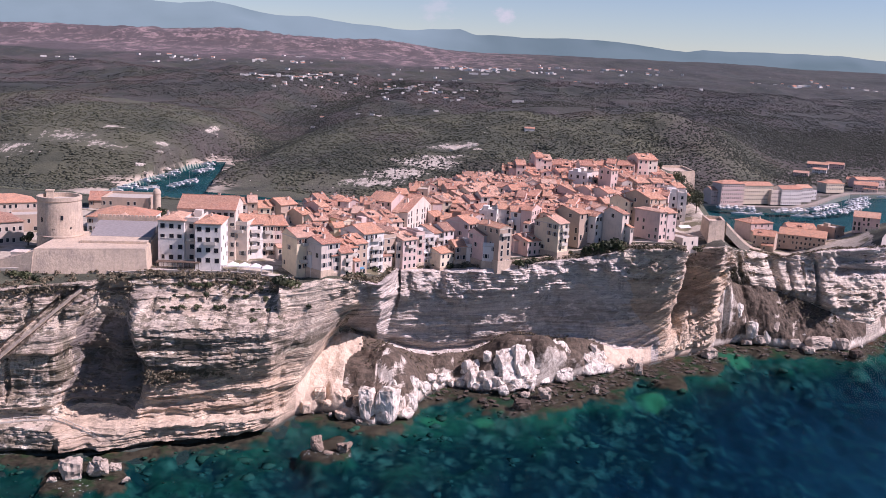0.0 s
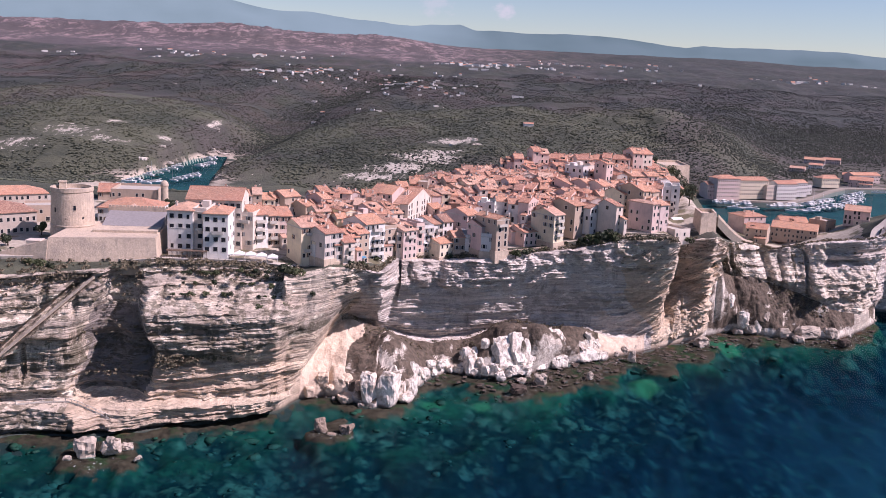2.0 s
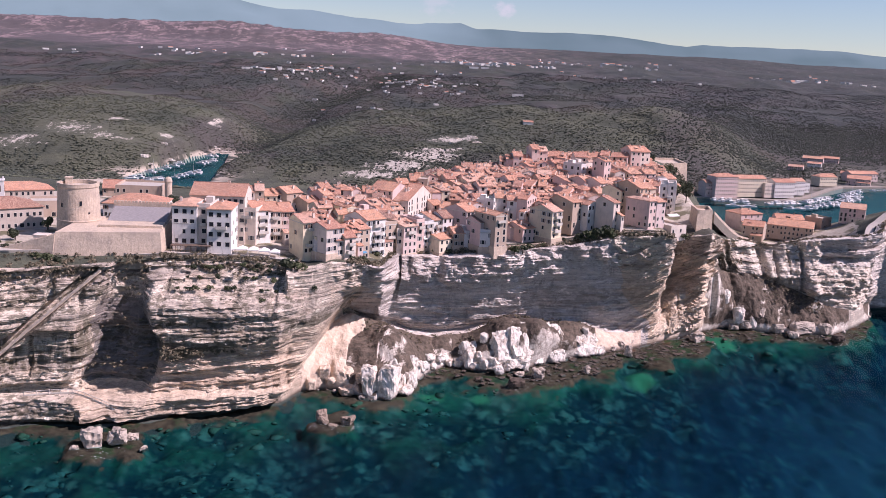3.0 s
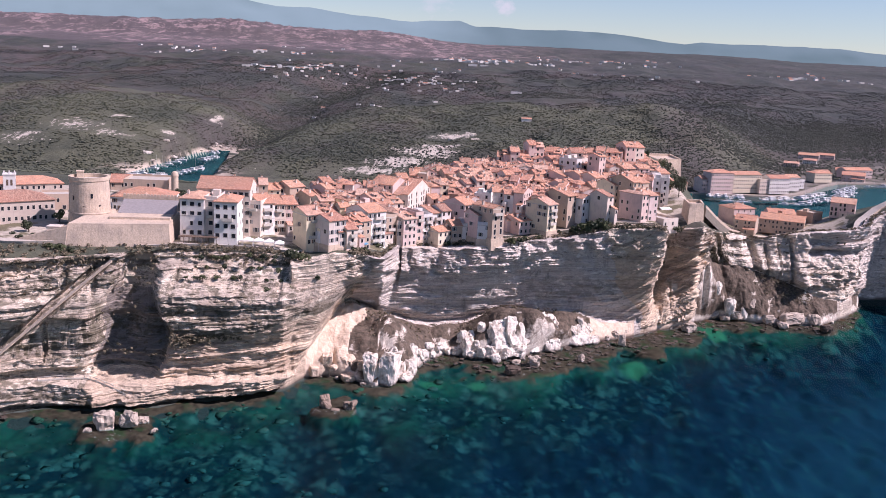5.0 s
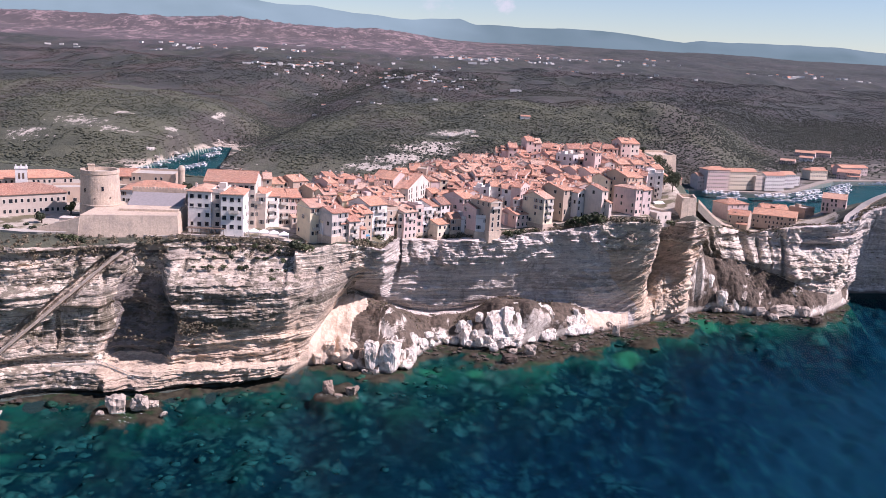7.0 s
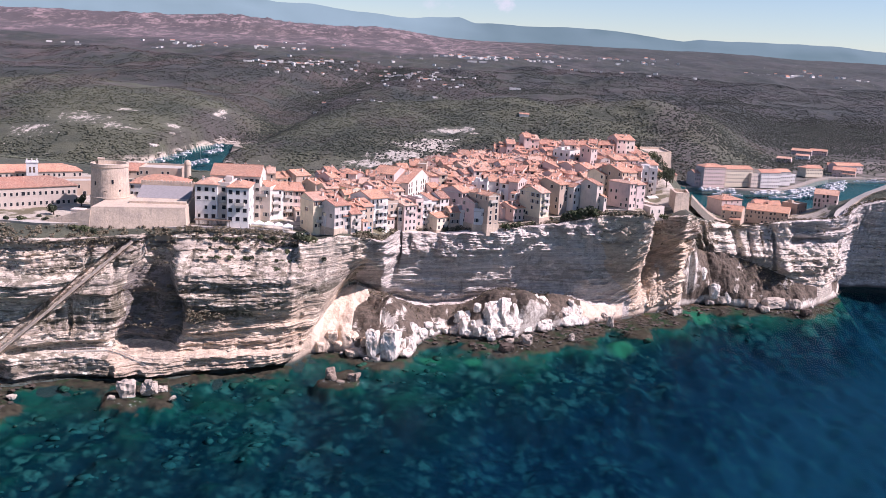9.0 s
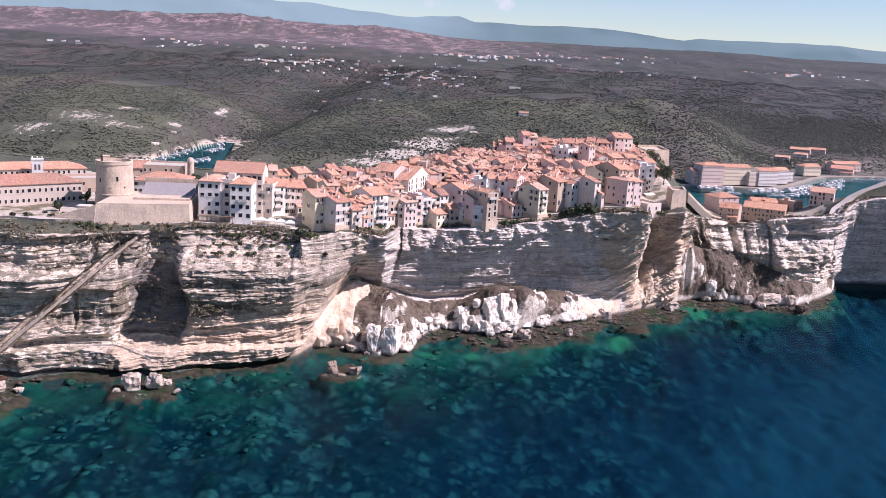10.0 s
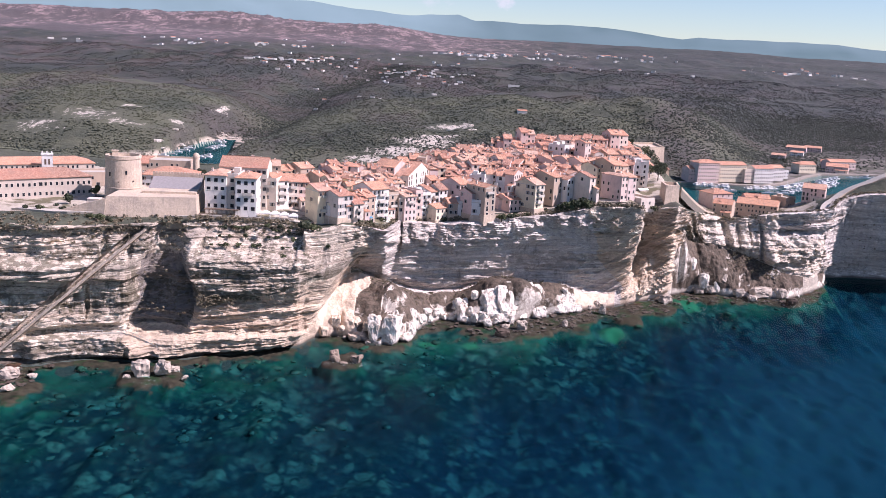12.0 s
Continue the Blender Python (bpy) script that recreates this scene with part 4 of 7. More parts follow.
def window_kit(w, h, coat=None):
    """Meshes of a window: its surround, its pane, a shutter leaf, and surround and pane in one for far houses."""
    pane = Solid().box(-w / 2, -0.012, 0, w / 2, 0.04, h).mesh("pane", GLASS)
    leaf = Solid().box(-w / 4 + 0.02, -0.03, 0, w / 4 - 0.02, 0.02, h).mesh("shutter", coat) if coat else None
    whole = window_frame(w, h).box(-w / 2, -0.012, 0, w / 2, 0.04, h, 1).mesh("window", FRAME, GLASS)
    return window_frame(w, h).mesh("window", FRAME), pane, leaf, w, whole


WINDOWS = [window_kit(0.9, 1.4, SHUTTER), window_kit(0.85, 1.3), window_kit(0.85, 1.35, SHUTTER_B), window_kit(1.3, 1.4), window_kit(1.0, 2.0)]


def put_window(kit, home, m, near=True):
    frame_mesh, pane, leaf, w, whole = kit
    if not near:
        return part("window", whole, None, home, place=m)
    win = part("window", frame_mesh, None, home, place=m)
    part("pane", pane, None, win)
    if leaf:
        for x in (-0.77 * w - 0.14, 0.77 * w + 0.14):
            part("shutter", leaf, None, win, place=pose(x, -0.05, 0))


def chimney_mesh():
    s = Solid()
    s.box(-0.4, -0.3, -0.6, 0.4, 0.3, 1.1, 0).box(-0.5, -0.4, 1.1, 0.5, 0.4, 1.22, 0).box(-0.3, -0.2, 1.22, 0.3, 0.2, 1.5, 1)
    return s.mesh("chimney", WALLS["c"], TILES)


def balcony_kit(w):
    """A slab, and a thin parapet bent round its three open sides."""
    u = w / 2
    round_three = Solid()
    outer, inner = [(-u, 0), (-u, -1.1), (u, -1.1), (u, 0)], [(-u + 0.06, 0), (-u + 0.06, -1.04), (u - 0.06, -1.04), (u - 0.06, 0)]
    pts = [(x, y, z) for z in (0.0, 0.95) for x, y in outer + inner]
    faces = []
    for i in range(3):
        faces += [(i, i + 1, i + 9, i + 8), (i + 5, i + 4, i + 12, i + 13), (i + 8, i + 9, i + 13, i + 12), (i + 1, i, i + 4, i + 5)]
    faces += [(0, 8, 12, 4), (3, 7, 15, 11)]
    round_three.quads(pts, faces)
    return Solid().box(-u, -1.1, -0.15, u, 0.05, 0.0).mesh("balcony", CONCRETE), round_three.mesh("railing", FRAME)


def put_balcony(kit, home, m):
    ob = part("balcony", kit[0], None, home, place=m)
    part("railing", kit[1], None, ob)


def dormer_mesh():
    s = Solid().box(-0.8, 0, -0.5, 0.8, 2.4, 1.25, 0).box(-0.5, -0.02, 0.15, 0.5, 0.04, 1.0, 2)
    return s.slab([(-1.0, -0.25, 1.25), (1.0, -0.25, 1.25), (1.0, 2.5, 1.75), (-1.0, 2.5, 1.75)], 0.14, 1).mesh("dormer", WALLS["c"], TILES, GLASS)


DORMER = dormer_mesh()
CHIMNEY, BALCONIES = chimney_mesh(), [balcony_kit(2.4), balcony_kit(3.6)]
TONES = {"w": "white", "c": "cream", "p": "faded pink", "o": "ochre", "y": "pale yellow", "s": "sand-coloured"}
ROOFS = {"g": "a terracotta gable roof", "s": "a steep-gabled terracotta roof", "h": "a hipped terracotta roof", "f": "a flat roof terrace"}


def roof_solid(kind, w, d, h, ridge=0.5):
    """Walls' upper part and roof for a house w wide, d deep and h high, with its front on y = 0."""
    over, thick = 0.45, 0.22
    wall, roof = Solid(), Solid()
    rise = 0.36 * (d if kind != "s" else w) / 2
    x0, x1, y0, y1 = -w / 2, w / 2, 0.0, d
    wall.box(x0, y0, 0, x1, y1, h)
    if kind == "g":
        ym = d * ridge
        e, e2 = over * rise / ym, over * rise / (d - ym)
        wall.quads([(x0, y0, h), (x0, y1, h), (x0, ym, h + rise), (x1, y0, h), (x1, y1, h), (x1, ym, h + rise)], [(1, 0, 2), (3, 4, 5), (0, 3, 5, 2), (4, 1, 2, 5)])
        a = h + rise + thick
        roof.slab([(x0 - 0.2, -over, a - rise - e), (x1 + 0.2, -over, a - rise - e), (x1 + 0.2, ym, a), (x0 - 0.2, ym, a)], thick)
        roof.slab([(x0 - 0.2, ym, a), (x1 + 0.2, ym, a), (x1 + 0.2, d + over, a - rise - e2), (x0 - 0.2, d + over, a - rise - e2)], thick)
        roof.box(x0 - 0.2, ym - 0.16, a - 0.05, x1 + 0.2, ym + 0.16, a + 0.1)
    elif kind == "s":
        e = over * 0.36
        wall.quads([(x0, y0, h), (x1, y0, h), (0, y0, h + rise), (x0, y1, h), (x1, y1, h), (0, y1, h + rise)], [(0, 1, 2), (4, 3, 5), (3, 0, 2, 5), (1, 4, 5, 2)])
        a = h + rise + thick
        roof.slab([(x0 - over, -0.2, a - rise - e), (0, -0.2, a), (0, d + 0.2, a), (x0 - over, d + 0.2, a - rise - e)], thick)
        roof.slab([(0, -0.2, a), (x1 + over, -0.2, a - rise - e), (x1 + over, d + 0.2, a - rise - e), (0, d + 0.2, a)], thick)
        roof.box(-0.16, -0.2, a - 0.05, 0.16, d + 0.2, a + 0.1)
    elif kind == "h":
        a, o = h + thick, over
        r = min(w, d) / 2
        rise = 0.36 * r
        if w >= d:
            p, q = (x0 + r, d / 2, a + rise), (x1 - r, d / 2, a + rise)
            sides = [[(x0 - o, -o, a), (x1 + o, -o, a), q, p], [(x1 + o, -o, a), (x1 + o, d + o, a), q], [(x1 + o, d + o, a), (x0 - o, d + o, a), p, q], [(x0 - o, d + o, a), (x0 - o, -o, a), p]]
        else:
            p, q = (0, r, a + rise), (0, d - r, a + rise)
            sides = [[(x0 - o, -o, a), (x1 + o, -o, a), p], [(x1 + o, -o, a), (x1 + o, d + o, a), q, p], [(x1 + o, d + o, a), (x0 - o, d + o, a), q], [(x0 - o, d + o, a), (x0 - o, -o, a), p, q]]
        for c in sides:
            roof.slab(c, thick)
    else:
        for b in ((x0, 0, x1, 0.25), (x0, d - 0.25, x1, d), (x0, 0.25, x0 + 0.25, d - 0.25), (x1 - 0.25, 0.25, x1, d - 0.25)):
            wall.box(b[0], b[1], h, b[2], b[3], h + 0.95)
        roof.box(x0 + 0.25, 0.25, h - 0.1, x1 - 0.25, d - 0.25, h + 0.12)
    return wall, roof, rise


def house(x, y, z, w, d, h, turn, style, group="houses of the old town", storey=2.72, sides="frl", skip=0.2, extras=True, leaf_rows=True, metric=False):
    """A stuccoed house whose front's middle stands at (x, y, z)."""
    kind, tone = style
    firm = metric or y - float(edge_y(x)) > 7
    if not metric:
        gx, gy, z1 = (float(v) for v in site(x, y, z + h))
        z0 = float(site(x, y, z)[2])
        x, y, z, h = gx, gy, z0, z1 - z0
        c, s = 0.8 * math.cos(radians(turn)), 1.34 * math.sin(radians(turn))
        w, d, turn = w * math.hypot(c, s), d * 1.15, max(-24, min(46, math.degrees(math.atan2(s, c))))
    floors = max(1, int((h + 0.3) / storey))
    label = "%s %s house with %s" % (TONES[tone], "tall stuccoed" if floors > 3 else "low stuccoed" if floors < 2 else "stuccoed", ROOFS[kind])
    home = thing("house", pose(x, y, z, 0, 0, turn), label, "house", group)
    wall, roof, rise = roof_solid(kind, w, d, h, random.choice((0.5, 0.5, 0.62, 0.42, 0.7)) if extras else 0.5)
    part("wall", wall, WALLS[tone], home)
    part("roof", roof, CONCRETE if kind == "f" else TILES, home, "pale flat terrace floor" if kind == "f" else "")
    if leaf_rows and extras and not metric:
        part("cornice", Solid().box(-w / 2 - 0.16, -0.16, h - 0.45, w / 2 + 0.16, d + 0.16, h - 0.18), FRAME, home)
        if h > 8 and random.random() < 0.5:
            part("string_course", Solid().box(-w / 2 - 0.08, -0.08, h - 5.62, w / 2 + 0.08, d + 0.08, h - 5.4), WALLS[tone], home)
    if not metric and not firm and extras:
        part("plinth", Solid().box(-w / 2 - 0.35, -0.35, -2.4, w / 2 + 0.35, d, random.uniform(0.8, 2.6)), STONE, home, "rough stone footing on the rock")
    pick = random.choice((0, 0, 1, 1, 2, 4)) if storey < 3 else 3 if group.startswith('white') else 1
    for side in sides:
        run = w if side == "f" else d
        n = max(1, int((run - 0.4) / 2.0)) if side == "f" else int((run - 0.8) / 2.6)
        for j in range(floors):
            for i in range(n):
                if random.random() < (skip if side == "f" else 0.42 if side == "r" else 0.7):
                    continue
                u = (i + 0.5) * run / n - run / 2 + random.uniform(-0.15, 0.15)
                zz = h - (j + 1) * storey + 0.75 + random.uniform(-0.1, 0.1)
                kindw = WINDOWS[pick if random.random() < 0.75 else random.choice((1, 1, 3))]
                if side == "f":
                    m = pose(u, -0.0, zz)
                elif side == "r":
                    m = pose(w / 2, d / 2 + u, zz, 0, 0, 90)
                else:
                    m = pose(-w / 2, d / 2 + u, zz, 0, 0, -90)
                put_window(kindw, home, m, leaf_rows)
    if extras and firm and storey < 3 and h > 6.5 and random.random() < 0.65:
        aw, ad, ah = w * random.uniform(0.35, 0.62), random.uniform(1.6, 3.0), h * random.uniform(0.35, 0.62)
        ax = random.choice((-1, 1)) * (w - aw) / 2 * 0.95
        annex = part("annex", Solid().box(-aw / 2, -ad, -1.5, aw / 2, 0.02, ah), WALLS[random.choice((tone, tone, "c", "p", "w"))], home, "lower rendered annex", pose(ax, 0, 0))
        if random.random() < 0.6:
            part("roof", Solid().slab([(-aw / 2 - 0.15, -ad - 0.3, ah), (aw / 2 + 0.15, -ad - 0.3, ah), (aw / 2 + 0.15, -0.02, ah + 0.35 * ad), (-aw / 2 - 0.15, -0.02, ah + 0.35 * ad)], 0.2), TILES, annex)
        else:
            for b in ((-aw / 2, -ad, aw / 2, -ad + 0.2), (-aw / 2, -ad + 0.2, -aw / 2 + 0.2, 0), (aw / 2 - 0.2, -ad + 0.2, aw / 2, 0)):
                part("parapet", Solid().box(b[0], b[1], ah, b[2], b[3], ah + 0.9), WALLS[tone], annex)
        for j in range(int(ah / 2.8)):
            for u in ((-0.25, 0.25) if aw > 3 else (0,)):
                if random.random() < 0.75:
                    put_window(WINDOWS[1], home, pose(ax + u * aw, -ad, ah - 2.0 - 2.75 * j), False)
    if extras:
        if kind != "f":
            for k in range(random.choice((1, 1, 2))):
                part("chimney", CHIMNEY, None, home, place=pose(random.uniform(-0.4, 0.4) * w, random.uniform(0.3, 0.75) * d, h + rise * 0.7, 0, 0, random.choice((0, 90))))
            if kind == "g" and storey < 3 and not metric and random.random() < 0.3:
                part("dormer", DORMER, None, home, "small dormer with a tiled cap", pose(random.uniform(-0.22, 0.22) * w, d * random.uniform(0.12, 0.2), h + 0.25))
        elif random.random() < 0.6:
            s = Solid().box(-1.2, -1.4, 0, 1.2, 1.4, 2.2)
            part("stair_hut", s, WALLS[tone], home, "small rendered stair hut on the terrace", pose(random.uniform(-0.2, 0.2) * w, d * 0.65, h))
        if floors >= 3 and leaf_rows:
            for j in random.sample(range(floors - 1), random.choice((0, 1, 1, 2, floors - 1))):
                put_balcony(BALCONIES[w > 5], home, pose(random.uniform(-0.1, 0.1) * w, 0, h - (j + 1) * storey + 0.1))
    return home


# ---- the old town: x, y, base, width, depth, height, turn, style ----
WEST_ROW = [
    (-84.2, 210.0, 56.0, 6.8, 9.0, 14.5, -3, "fc"), (-79.0, 213.0, 56.0, 6.8, 12.0, 14.0, 29, "gw"), (-71.8, 215.3, 55.7, 10.9, 12.0, 13.5, 21, "gc"), (-95.6, 255.6, 58.2, 17.1, 9.0, 8.5, 8, "gc"),
    (-85.5, 259.5, 58.5, 6.0, 8.0, 7.5, 25, "gc"), (-78.9, 259.7, 58.3, 7.9, 10.0, 8.5, 33, "gc"), (-66.2, 255.9, 57.6, 10.2, 9.0, 7.5, 34, "go"), (-58.5, 258.6, 57.5, 9.9, 9.0, 8.5, 34, "sc"),
    (-66.9, 271.3, 58.1, 10.1, 8.0, 7.5, 20, "go"), (-49.2, 261.6, 57.3, 11.8, 9.0, 6.5, 1, "gc"), (-59.1, 232.2, 56.4, 11.6, 9.0, 7.5, 26, "go"), (-50.3, 234.3, 56.3, 8.7, 8.0, 7.5, 17, "go"),
    (-44.0, 242.4, 57.0, 8.4, 9.0, 8.5, 26, "sc"), (-36.9, 241.6, 56.2, 7.7, 8.0, 7.5, 34, "fw"),
]
MIDDLE_ROW = [
    (-34.7, 250.7, 56.7, 6.7, 9.0, 8.5, 31, "gw"), (-55.2, 203.9, 53.1, 7.3, 10.0, 15.5, 24, "gp"), (-49.9, 209.7, 54.9, 6.8, 8.0, 12.5, 25, "fo"), (-44.9, 201.7, 54.8, 7.3, 9.0, 12.5, 38, "gc"),
    (-40.5, 201.6, 53.9, 8.6, 7.0, 8.5, 25, "gc"), (-35.5, 207.5, 52.4, 8.4, 11.0, 13.5, 41, "gc"), (-30.2, 216.4, 50.3, 8.0, 12.0, 17.5, 44, "gw"), (-25.4, 228.1, 50.0, 7.7, 9.0, 12.5, 31, "fo"),
    (-20.5, 228.1, 45.9, 3.1, 9.0, 13.5, 10, "fc"), (-26.0, 252.7, 53.9, 8.7, 9.0, 10.5, 18, "gc"), (-24.0, 259.5, 53.9, 8.2, 24.0, 11.5, -14, "gc"), (-36.2, 275.6, 58.0, 13.0, 14.0, 9.5, -14, "gp"),
    (-25.8, 293.8, 58.6, 6.5, 9.0, 8.5, 13, "go"), (-17.5, 296.3, 58.8, 10.2, 10.0, 9.5, -3, "fo"),
]
EAST_ROW = [
    (-5.8, 281.7, 55.7, 14.6, 14.0, 11.5, 13, "ho"), (-3.3, 319.9, 59.3, 8.5, 9.0, 8.5, 3, "go"), (6.6, 306.6, 60.1, 9.2, 8.0, 7.5, -14, "gp"), (-2.5, 274.6, 54.8, 12.1, 9.0, 6.5, 28, "gp"),
    (-16.0, 229.7, 46.9, 6.9, 10.0, 14.5, 33, "gp"), (-9.6, 234.3, 48.3, 8.8, 10.0, 14.5, 28, "fp"), (-1.4, 239.6, 48.6, 10.2, 11.0, 15.5, 27, "gw"), (9.3, 235.4, 49.7, 10.7, 9.0, 9.5, 14, "fw"),
    (1.1, 233.2, 46.7, 7.8, 7.0, 8.5, 34, "fw"), (12.9, 243.8, 52.0, 7.0, 12.0, 14.5, 35, "sc"), (19.9, 270.1, 57.0, 9.2, 9.0, 8.5, -10, "fw"), (20.0, 234.8, 51.4, 7.5, 8.0, 12.5, 23, "fw"),
    (19.9, 230.9, 50.8, 7.1, 6.0, 9.5, -3, "fw"), (26.1, 232.4, 51.8, 6.4, 13.0, 16.5, 26, "so"),
]
UPPER_ROW = [
    (28.7, 272.4, 58.4, 6.8, 9.0, 8.5, 2, "gc"), (35.9, 261.9, 57.3, 10.3, 10.0, 12.5, -14, "fc"), (10.8, 287.7, 58.7, 11.7, 9.0, 7.5, 19, "gc"), (10.9, 298.4, 60.5, 11.4, 9.0, 7.5, 34, "go"),
    (21.6, 289.7, 60.5, 9.5, 9.0, 7.5, 13, "gc"), (17.2, 323.7, 61.9, 10.3, 9.0, 8.5, -4, "gc"), (26.7, 306.6, 63.3, 10.1, 9.0, 8.5, -13, "gw"), (35.6, 338.1, 64.6, 8.3, 9.0, 12.0, 1, "gp"),
    (35.9, 287.1, 61.6, 8.6, 10.0, 7.5, -5, "gp"), (36.8, 299.4, 64.0, 5.9, 9.0, 7.5, 14, "gp"), (42.9, 292.7, 62.6, 7.8, 10.0, 7.5, -14, "gc"), (50.7, 291.9, 62.2, 8.5, 10.0, 7.5, -6, "gp"),
    (45.4, 264.7, 57.9, 8.4, 10.0, 9.5, -14, "sc"), (52.6, 254.9, 55.3, 8.6, 12.0, 13.5, -3, "go"),
]
CREST_ROW = [
    (53.6, 243.1, 53.4, 6.0, 10.0, 15.5, 35, "gc"), (35.3, 244.0, 53.9, 7.3, 7.0, 5.5, 10, "fc"), (41.0, 242.3, 53.5, 7.9, 8.0, 6.5, 22, "fc"), (46.0, 338.0, 65.5, 12.5, 10.0, 12.5, 7, "gp"),
    (55.4, 363.0, 66.4, 8.4, 8.0, 9.5, -14, "fw"), (57.0, 341.4, 66.8, 10.4, 11.0, 16.5, 10, "gp"), (68.5, 343.3, 68.0, 10.5, 10.0, 12.5, -8, "gp"), (39.3, 317.2, 65.3, 7.9, 8.0, 6.5, -10, "fo"),
    (46.6, 322.5, 65.6, 4.6, 8.0, 6.5, 15, "fo"), (53.8, 318.1, 66.2, 11.7, 9.0, 7.5, 15, "go"), (62.7, 311.9, 66.0, 8.3, 9.0, 7.5, -8, "gp"), (73.1, 317.4, 67.8, 11.4, 10.0, 7.5, -14, "fc"),
    (82.1, 316.2, 67.8, 9.0, 10.0, 12.5, 34, "fw"), (95.8, 340.9, 70.0, 10.5, 10.0, 12.0, -7, "gc"),
]
LANE_ROW = [
    (93.4, 325.3, 69.8, 8.5, 9.0, 7.5, 4, "gp"), (61.1, 296.5, 62.8, 10.8, 10.0, 7.5, -14, "gp"), (72.3, 299.2, 64.8, 10.4, 10.0, 7.5, 34, "so"), (80.6, 295.8, 65.5, 9.1, 9.0, 7.5, 29, "gp"),
    (65.6, 279.0, 60.3, 8.7, 9.0, 8.5, -14, "go"), (89.5, 292.9, 65.7, 11.6, 10.0, 7.5, 34, "gp"), (65.1, 253.4, 56.0, 6.2, 12.0, 15.5, 36, "gc"), (73.2, 254.7, 57.9, 6.2, 13.0, 12.5, 44, "sw"),
    (83.6, 250.7, 59.4, 4.0, 9.0, 13.5, 24, "gc"), (91.9, 264.4, 61.8, 7.7, 11.0, 14.5, 27, "gw"), (85.9, 282.8, 63.7, 8.6, 9.0, 7.5, 13, "go"), (83.5, 340.0, 69.4, 8.0, 9.0, 11.0, 4, "gc"), (122.0, 344.2, 68.2, 13.5, 12.0, 16.5, 12, "hp"),
    (108.0, 342.3, 69.9, 10.4, 10.0, 12.0, -10, "gc"), (93.2, 312.7, 68.5, 5.3, 7.0, 14.5, 32, "fo"),
]
HILL_ROW = [
    (103.9, 317.4, 69.7, 8.2, 9.0, 7.5, 15, "gp"), (110.9, 313.9, 68.8, 8.1, 10.0, 7.5, 14, "go"), (120.5, 316.0, 67.9, 7.4, 9.0, 8.5, 14, "gc"), (127.1, 312.9, 66.2, 6.0, 8.0, 7.5, 14, "fc"),
    (101.7, 261.9, 62.2, 11.6, 13.0, 15.5, 31, "go"), (104.6, 253.9, 60.8, 10.6, 11.0, 13.5, 26, "ho"), (122.4, 289.7, 61.9, 8.6, 10.0, 12.5, -6, "fw"), (97.3, 298.7, 66.5, 9.1, 9.0, 7.5, 5, "gp"),
    (106.3, 296.8, 66.6, 10.3, 9.0, 7.5, 26, "gp"), (116.7, 301.0, 65.4, 8.6, 9.0, 7.5, -14, "gp"), (70.3, 286.6, 62.3, 10.0, 9.0, 7.5, 26, "gp"), (23.8, 288.3, 60.6, 6.4, 8.0, 6.5, -14, "go"),
]
TOWN = WEST_ROW + MIDDLE_ROW + EAST_ROW + UPPER_ROW + CREST_ROW + LANE_ROW + HILL_ROW

random.seed(11)
for x, y, z, w, d, h, turn, style in TOWN:
    # wide plots hold narrow neighbours under separate roofs
    n = max(1, round(w / 5.4))
    cuts = [0.0] + [(k + random.uniform(-0.14, 0.14)) / n for k in range(1, n)] + [1.0]
    for k in range(n):
        u, share = (cuts[k] + cuts[k + 1]) / 2 - 0.5, cuts[k + 1] - cuts[k]
        dx, dy = u * w * math.cos(radians(turn)), u * w * math.sin(radians(turn))
        tone = style if random.random() < 0.5 else random.choice((style[0], "g", "g")) + random.choice("cppcpwoy")
        lift = random.uniform(-1.6, 1.6) if n > 1 else 0.3
        house(x + dx, y + dy + random.uniform(-0.6, 0.9) * (n > 1), z, w * share * 0.985, d * random.uniform(0.8, 1.05), h + lift, turn + random.uniform(-3, 3), tone, leaf_rows=y < 250)


# ---- more roofs between the rows ----
def fill_lanes():
    random.seed(23)
    taken = [(r[0] - math.sin(radians(r[6])) * r[4] / 2, r[1] + math.cos(radians(r[6])) * r[4] / 2, max(r[3], r[4]) / 2) for r in TOWN]
    tries = 0
    while tries < 2200:
        tries += 1
        x = random.uniform(-62, 134)
        y = random.uniform(float(edge_y(x)) + 34, 345 if x < 60 else 372)
        if x < -20 and y > 285:
            continue
        w, d, h = random.uniform(5.2, 8.5), random.uniform(6, 8.5), random.uniform(5.2, 8.6)
        if any(math.hypot(x - a, y + d / 2 - b) < 0.78 * (c + max(w, d) / 2) for a, b, c in taken):
            continue
        taken.append((x, y + d / 2, max(w, d) / 2))
        house(x, y, float(land(x, y)) - 0.8, w, d, h + 0.8, random.uniform(-6, 26), random.choice("ggggsh") + random.choice("pppocwcy"), sides="f", leaf_rows=False, skip=0.42)


fill_lanes()


# ---- the western quarter: white block, round tower, ramparts, barracks ----
random.seed(5)
for x, y, w, d, h, turn, style in ((-105.6, 198.0, 10.0, 12, 18.0, 1, "hw"), (-98.2, 199.2, 5.4, 11, 18.0, 1, "fc"), (-91.0, 197.2, 9.6, 12, 17.6, 3, "hw"), (-97.0, 210.0, 23.0, 15, 20.0, 3, "gc")):
    house(x, y, 56.6, w, d, h, turn, style, storey=3.2, skip=0.02, sides="fr", group="white apartment block")


